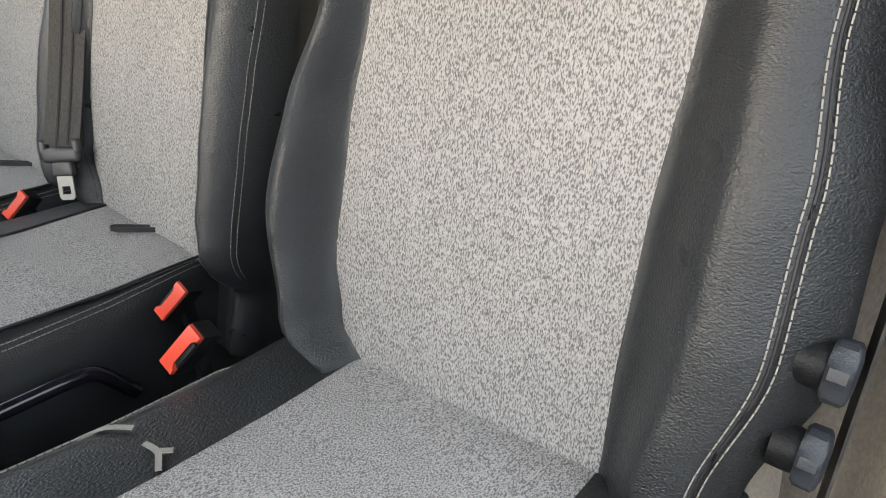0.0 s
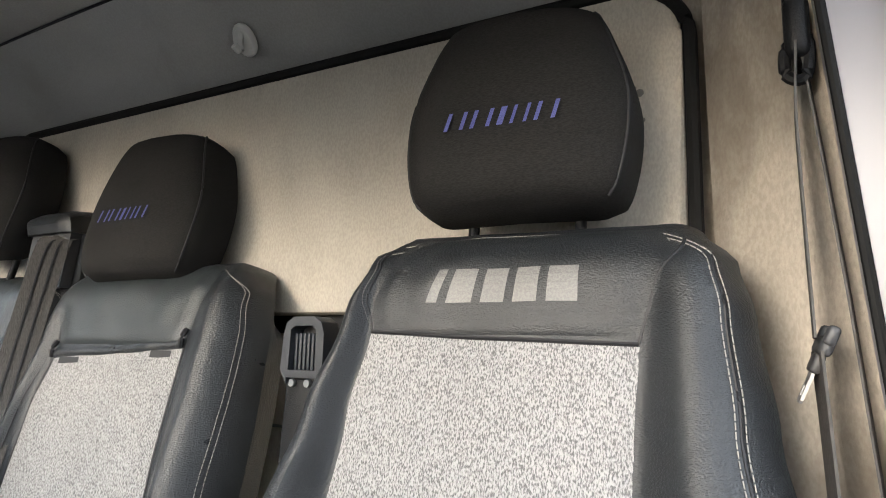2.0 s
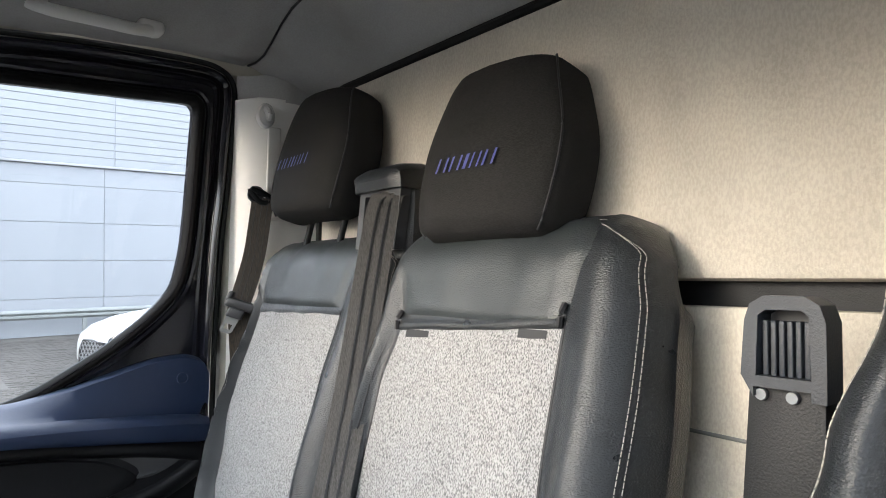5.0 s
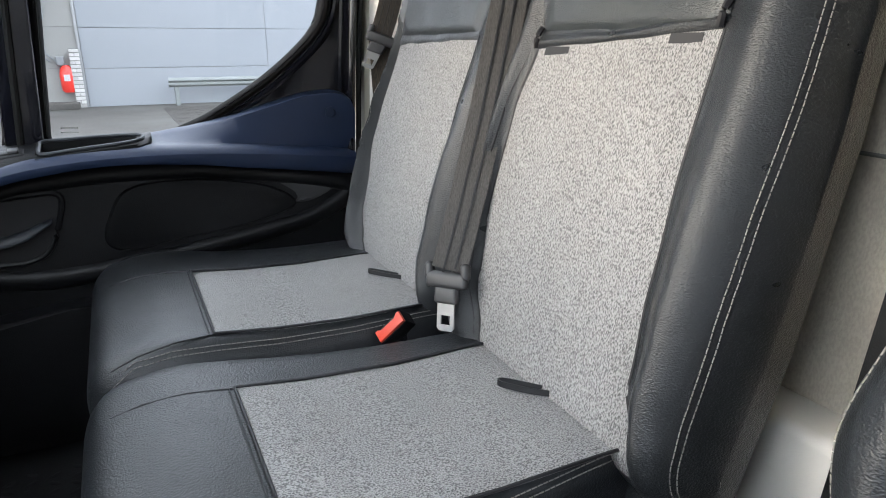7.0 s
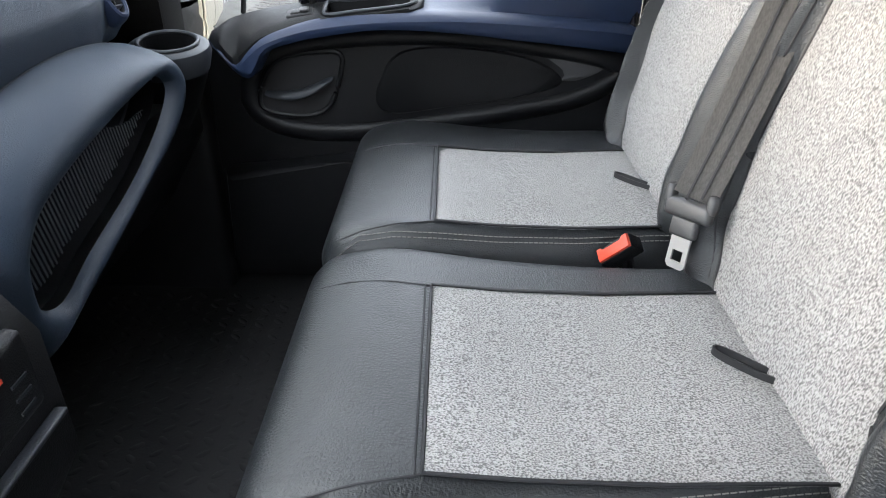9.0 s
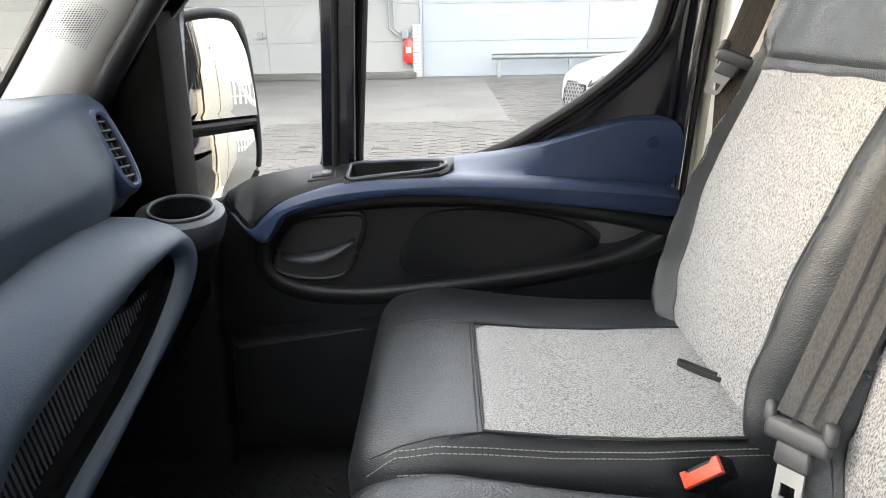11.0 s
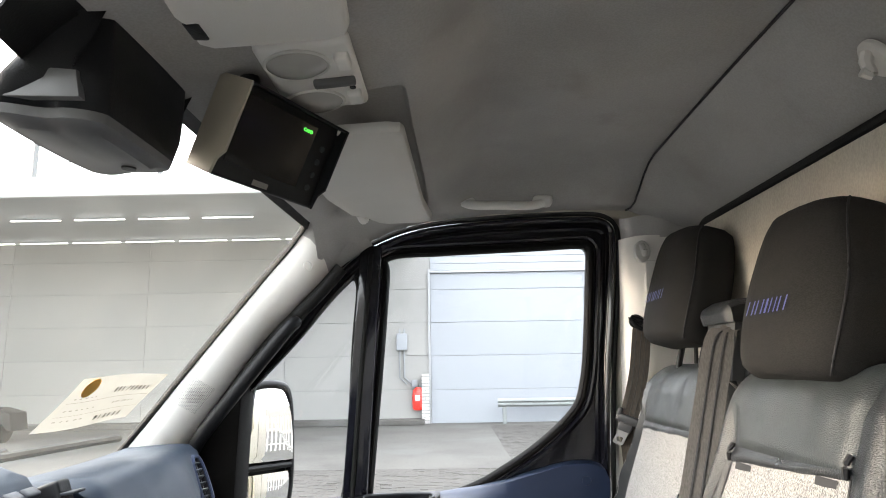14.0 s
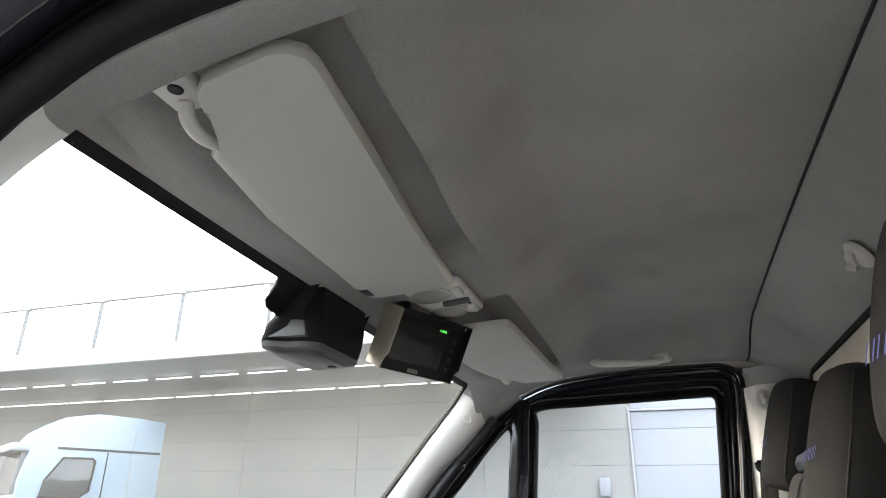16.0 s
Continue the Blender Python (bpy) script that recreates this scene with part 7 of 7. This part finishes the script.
part("core", box(Mesh(), (-6, BY + 4.005, 3.4), (64, 8, 6.8)), JOINT, hall)
GX0, GX1 = -0.74, 8.4
pm = {}


def wall_piece(x0, x1, z0, z1, mat, name="panel"):
    key = (round(x1 - x0, 3), round(z1 - z0, 3), mat.name)
    if key not in pm:
        m = box(Mesh(), (0, 0, 0), (x1 - x0 - 0.011, 0.09, z1 - z0 - 0.012), 0.006)
        me = bpy.data.meshes.new(name)
        me.from_pydata(m.v, [], m.f)
        me.materials.append(mat)
        pm[key] = me
    ob = new(name, pm[key])
    ob.location = ((x0 + x1) / 2, BY + 0.03, (z0 + z1) / 2)
    ob.parent = hall
    ob.matrix_parent_inverse = Matrix.Translation(-hall.location)


xs = [-31.0, -26.75, -22.4, -18.05, -13.7, -9.41, -5.12, GX0]
for x0, x1 in zip(xs, xs[1:]):
    for k in range(7):
        wall_piece(x0, x1, -0.02 + k * 1.004, 0.984 + k * 1.004, PANEL)
for z0, z1 in ((0.0, 0.97), (0.97, 1.97), (1.97, 2.97), (2.97, 3.97), (3.97, 4.48)):
    for x0, x1 in ((GX0 + 0.04, GX0 + 4.72), (GX0 + 4.72, GX1)):
        wall_piece(x0, x1, z0, z1, PANEL_DOOR, "door_panel")
for k in range(11):
    for x0, x1 in ((GX0 + 0.04, GX0 + 4.98), (GX0 + 4.98, GX1)):
        wall_piece(x0, x1, 4.56 + k * 0.215, 4.56 + (k + 1) * 0.215, PANEL_DOOR, "cladding_slat")
for k in range(7):
    wall_piece(GX1, GX1 + 8, -0.02 + k * 1.004, 0.984 + k * 1.004, PANEL)
part("door_lintel", box(Mesh(), ((GX0 + GX1) / 2, BY - 0.03, 4.52), (GX1 - GX0, 0.1, 0.07), 0.01), FASCIA, hall)
part("door_jamb", box(Mesh(), (GX0, BY - 0.03, 2.3), (0.07, 0.1, 4.6), 0.01), FASCIA, hall)
# canopy
CZ = 5.62
part("canopy_deck", box(Mesh(), (-15.9, 17.3, CZ + 0.05), (29.2, 5.6, 0.1), 0.0), CANOPY, hall, "dark ribbed canopy deck")
part("canopy_fascia", box(Mesh(), (-15.9, 14.46, CZ + 0.24), (29.2, 0.10, 0.48), 0.02), FASCIA, hall, "pale metal canopy fascia")
for row, (yy, n, ln, st) in enumerate(((16.35, 15, 1.30, 1.66), (19.35, 17, 1.45, 1.62))):
    for k in range(n):
        t = part("strip_light", box(Mesh(), (-29.0 + k * st + 0.4 * row, yy, CZ - 0.10), (ln, 0.055, 0.025), 0.008), TUBE, hall, "lit white fluorescent strip light" if k == 0 else "")
for k in range(9):
    x = -30.35 + 2.95 * k
    ps = part("rail_post", tube(Mesh(), [(x, 14.55, CZ + 0.45), (x, 14.55, CZ + 1.98)], 0.06, 8), RAIL_GREY, hall, "galvanised rail post" if k == 0 else "")
    part("post_cap", box(Mesh(), (x, 14.55, CZ + 2.0), (0.22, 0.14, 0.14), 0.02), GALV, ps)
part("rail_wire", tube(Mesh(), [(-31, 14.55, CZ + 1.98), (-4, 14.55, CZ + 1.98)], 0.04, 6), RAIL_GREY, hall)
for k in range(6):
    x = -26.5 + 5.9 * k / 1.4
    part("tie_rod", tube(Mesh(), [(x, 14.6, CZ + 0.45), (x - 1.6, 19.9, CZ + 3.2)], 0.025, 6), GALV, hall)
# fittings on the hall wall
ext = thing("fire_extinguisher", "red fire extinguisher in a cover on the wall", "fire extinguisher", at=(-1.09, 19.9, 0.3))
ring = lambda r, z: [(-1.09 + r * math.cos(k * math.tau / 16), 19.86 + 0.7 * r * math.sin(k * math.tau / 16), z) for k in range(16)]
part("cover", loft(Mesh(), [ring(0.12, 0.40), ring(0.17, 0.46), ring(0.18, 0.8), ring(0.15, 0.98), ring(0.07, 1.06)]), EXTRED, ext)
part("label_plate", box(Mesh(), (-1.10, 19.735, 0.76), (0.14, 0.012, 0.16)), WHITE_PAINT, ext)
el = thing("electric_box", "grey electric box with conduits on the wall", "electric box", at=(-1.57, 19.9, 2.3))
part("case", box(Mesh(), (-1.57, 19.9, 2.40), (0.32, 0.14, 0.5), 0.02), PANEL_DOOR, el)
for dx in (-0.07, 0.07):
    part("conduit", tube(Mesh(), [(-1.57 + dx, 19.9, 2.2), (-1.57 + dx, 19.9, 1.35), (-1.35 + dx, 19.9, 1.15)], 0.025, 8), GALV, el)
    part("gland", tube(Mesh(), [(-1.57 + dx, 19.9, 2.62), (-1.57 + dx, 19.9, 2.78)], 0.02, 8), PANEL_DOOR, el)
part("socket", box(Mesh(), (-1.2, 19.88, 1.17), (0.18, 0.14, 0.22), 0.02), GALV, el)
for k, (xx, zz) in enumerate(((-5.3, 1.20), (-13.95, 1.3))):
    lk = thing("door_latch", "small grey metal latch on the hall wall", "latch", at=(xx, 19.93, zz))
    part("plate", box(Mesh(), (xx, 19.94, zz), (0.14, 0.06, 0.2), 0.01), GALV, lk)
    part("grip", tube(Mesh(), [(xx + 0.05, 19.9, zz - 0.06), (xx + 0.2, 19.88, zz - 0.02)], 0.02, 8), CANOPY, lk)
pier = thing("brick_pier", "small whitewashed brick pier at the gate jamb", "brick pier", at=(-0.86, 19.85, 0))
part("mortar", box(Mesh(), (-0.87, 19.86, 0.74), (0.21, 0.16, 1.48)), JOINT, pier)
for k in range(15):
    for h in range(2 if k % 2 else 1):
        w = 0.105 if k % 2 else 0.215
        part("brick", box(Mesh(), (-0.87 + ((h - 0.5) * 0.113 if k % 2 else 0), 19.855, 0.055 + k * 0.097), (w, 0.18, 0.08), 0.006), BRICK, pier)
rail = thing("guard_rail", "grey galvanised guard rail in front of the gate", "guard rail", at=(3, 19.4, 0))
prof = [(0, 0.48), (-0.05, 0.53), (-0.05, 0.57), (0, 0.60), (-0.05, 0.64), (-0.05, 0.68), (-0.02, 0.72), (0.02, 0.72), (-0.02, 0.66), (0.03, 0.60), (-0.02, 0.55), (0.03, 0.48)]
part("beam", loft(Mesh(), [[(x, 19.4 + a, b) for a, b in prof] for x in (1.23, 8.5)]), RAIL_PALE, rail)
for x in (1.42, 3.42, 5.42, 7.42):
    part("post", box(Mesh(), (x, 19.46, 0.28), (0.11, 0.1, 0.56), 0.01), RAIL_PALE, rail)

car = thing("parked_car", "white parked car with rounded bonnet", "car", at=(4.5, 11.4, 0))


def car_ring(x, hw, z0, zs, zt, wt):
    y0 = 11.4
    return [(x, y0 - hw, z0), (x, y0 - hw - 0.02, (z0 + zs) / 2), (x, y0 - hw + 0.01, zs), (x, y0 - wt, zs + 0.8 * (zt - zs)), (x, y0 - wt + 0.12, zt), (x, y0 + wt - 0.12, zt), (x, y0 + wt, zs + 0.8 * (zt - zs)), (x, y0 + hw - 0.01, zs), (x, y0 + hw + 0.02, (z0 + zs) / 2), (x, y0 + hw, z0)]


shape = [(2.02, 0.55, 0.28, 0.50, 0.58, 0.5), (2.08, 0.72, 0.22, 0.56, 0.68, 0.66), (2.25, 0.84, 0.2, 0.62, 0.80, 0.78), (2.6, 0.88, 0.2, 0.72, 0.92, 0.80), (3.05, 0.90, 0.2, 0.80, 1.00, 0.80), (3.3, 0.90, 0.2, 0.86, 1.05, 0.78), (3.75, 0.9, 0.2, 0.90, 1.42, 0.66),
         (4.1, 0.9, 0.2, 0.92, 1.56, 0.62), (5.2, 0.9, 0.2, 0.94, 1.60, 0.62), (5.9, 0.9, 0.22, 0.94, 1.45, 0.62), (6.2, 0.86, 0.3, 0.9, 1.1, 0.66)]
part("body", loft(Mesh(), [car_ring(*p) for p in shape]), WHITE_PAINT, car)
part("windscreen", Mesh().add([(3.36, 10.72, 1.08), (3.36, 12.08, 1.08), (3.98, 11.95, 1.54), (3.98, 10.85, 1.54)], [(0, 1, 2, 3)]), DARK_GLASS, car)
part("side_window", Mesh().add([(3.75, 10.515, 1.02), (5.7, 10.515, 1.02), (5.4, 10.72, 1.48), (4.15, 10.72, 1.48)], [(0, 1, 2, 3)]), DARK_GLASS, car)
gn, ga = Vector((-0.75, -0.66, 0.10)).normalized(), Vector((0.66, -0.75, 0)).normalized()
gu = ga.cross(gn) if ga.cross(gn)[2] > 0 else gn.cross(ga)
gc = Vector((2.02, 10.76, 0.48))
gp_ = lambda a, b, d: gc + ga * a + gu * b + gn * d
gr = part("grille", prism(Mesh(), [(-0.20, -0.19), (0.13, -0.20), (0.19, 0.0), (0.17, 0.14), (-0.16, 0.19), (-0.21, 0.05)], gp_, -0.16, 0.050, 0.02), PLASTIC, car, "black honeycomb grille")
for i in range(7):
    for j in range(6):
        a, b = -0.155 + 0.052 * i + 0.026 * (j % 2), -0.15 + 0.056 * j
        if a > 0.16 or (b > 0.1 and a > 0.13):
            continue
        part("honeycomb_cell", tube(Mesh(), [gp_(a + 0.024 * math.cos(q), b + 0.028 * math.sin(q), 0.054) for q in [k * math.tau / 6 + math.pi / 6 for k in range(6)]], 0.006, 5, True), GALV, gr)
part("headlight", prism(Mesh(), [(0.20, 0.10), (0.42, 0.16), (0.56, 0.30), (0.38, 0.28), (0.24, 0.20)], gp_, -0.05, 0.02, 0.01), DARK_GLASS, car, "dark swept headlight")
for x in (2.75, 5.4):
    w = part("wheel", disc(Mesh(), (x, 10.62, 0.31), (0, -1, 0), 0.31, 0.16, 28), RUBBER, car, "black tyre")
    part("rim", disc(Mesh(), (x, 10.46, 0.31), (0, -1, 0), 0.2, 0.02, 20), GALV, w)

car.location.x -= 0.10

TRUCK = (-15.1, 12.65, 0)
truck = thing("white_truck", "pale blue-white lorry cab parked in the yard", "lorry", at=TRUCK)
rear_z = lambda s, t, d: (TRUCK[0] + s, TRUCK[1] + d, t + (0.45 if t > 1.2 else 0.0))
cabp = [(0.06, 0.9), (0.0, 1.9), (0.16, 2.85), (0.42, 3.25), (0.80, 3.52), (1.6, 3.68), (2.5, 3.66), (3.40, 3.60), (3.42, 0.9)]
part("cab", prism(Mesh(), cabp, rear_z, 0.0, 2.4, 0.06), BLUE_WHITE, truck)
sw = part("side_window", prism(Mesh(), [(0.52, 1.55), (1.50, 1.58), (1.66, 1.70), (1.70, 2.45), (1.62, 2.52), (0.92, 2.50), (0.60, 1.95)], rear_z, -0.025, 0.03, 0.01), DARK_GLASS, truck)
part("window_seal", tube(Mesh(), [rear_z(p, q, -0.02) for p, q in ((0.52, 1.55), (1.50, 1.58), (1.66, 1.70), (1.70, 2.45), (1.62, 2.52), (0.92, 2.50), (0.60, 1.95))], 0.03, 6, True), RUBBER, sw)
part("visor", box(Mesh(), rear_z(-0.05, 2.72, 1.2), (0.5, 2.3, 0.20), 0.05), CANOPY, truck, "dark sun visor")
part("side_stripe", box(Mesh(), rear_z(2.05, 2.74, -0.005), (2.6, 0.02, 0.06)), PLASTIC, truck)
part("door_gap", box(Mesh(), rear_z(1.98, 1.9, -0.003), (0.03, 0.016, 1.6)), PLASTIC, truck)
part("door_gap", box(Mesh(), rear_z(2.62, 2.2, -0.003), (0.025, 0.016, 2.2)), GALV, truck)
part("front_window", prism(Mesh(), [(0.12, 1.6), (2.28, 1.6), (2.2, 2.6), (0.2, 2.6)], lambda s, t, d: rear_z(d + 0.10 * (t - 1.9) - 0.02, t, s), -0.05, 0.05), DARK_GLASS, truck)
part("chassis", box(Mesh(), rear_z(3.0, 0.7, 1.2), (5, 1.0, 0.3), 0.02), PLASTIC, truck)
for x in (0.95, 4.6):
    w = part("wheel", disc(Mesh(), rear_z(x, 0.5, 0.35), (0, -1, 0), 0.5, 0.3, 28), RUBBER, truck)
    part("rim", disc(Mesh(), rear_z(x, 0.5, 0.05), (0, -1, 0), 0.28, 0.03, 20), GALV, w)
truck.rotation_euler[2] = radians(60)

trl = thing("trailer_wheel", "black mudguard and wheel of a parked trailer", "trailer", at=(-11.4, 16.2, 0))
part("mudguard", prism(Mesh(), [(-13.6, 0.35), (-13.6, 0.84), (-11.1, 0.84), (-10.66, 0.72), (-10.58, 0.3), (-10.7, 0.3), (-10.85, 0.55), (-12.0, 0.6), (-12.3, 0.2), (-13.2, 0.2)], lambda s, t, d: (s, d, t), 15.95, 16.6, 0.03), RUBBER, trl)
wt = part("tyre", disc(Mesh(), (-11.36, 16.5, 0.36), (0, -1, 0), 0.48, 0.42, 32), RUBBER, trl)
part("rim", disc(Mesh(), (-11.36, 16.07, 0.36), (0, -1, 0), 0.27, 0.03, 24, 0.2), GALV, wt, "pale steel rim")
part("hub", disc(Mesh(), (-11.36, 16.08, 0.36), (0, -1, 0), 0.13, 0.06, 20), GALV, wt)

# ---- the cab's front against its seats, and the van's lean on the yard ----
FRONT = Matrix.Translation((0.75, 0, 2.0)) @ Matrix.Diagonal((0.985, 1, 0.987, 1)) @ Matrix.Translation((-0.75, 0, -2.0))
LEAN = Matrix.Translation((-0.74, 20, 2.2)) @ Matrix.Rotation(radians(-1.9), 4, "Y") @ Matrix.Translation((0.74, -20, -2.2))
OUTSIDE = ("ground", "wall_yard", "picket_fence", "pavement", "plinth_kerb", "warehouse", "fire_extinguisher", "electric_box", "door_latch", "brick_pier", "guard_rail",
           "parked_car", "white_truck", "trailer_wheel")
AHEAD = ("door_passenger", "pillar_a", "windscreen", "wiper", "paper_sheet", "dashboard", "sun_visor", "dome_lamp", "camera_monitor", "sensor_housing", "grab_handle",
         "wing_mirror", "ceiling", "ceiling_rear", "trim_seam", "wall_right")
for ob in [o for o in scene.objects if not o.parent]:
    kind_ = ob.name.split(".")[0]
    if kind_ in OUTSIDE:
        ob.matrix_world = LEAN @ ob.matrix_basis
    elif kind_ in AHEAD:
        ob.matrix_world = FRONT @ ob.matrix_basis
    elif kind_ == "wall_left" or (kind_ in ("seat_belt", "coat_hook") and ob.location.y < 0.3):
        ob.location.y -= 0.024
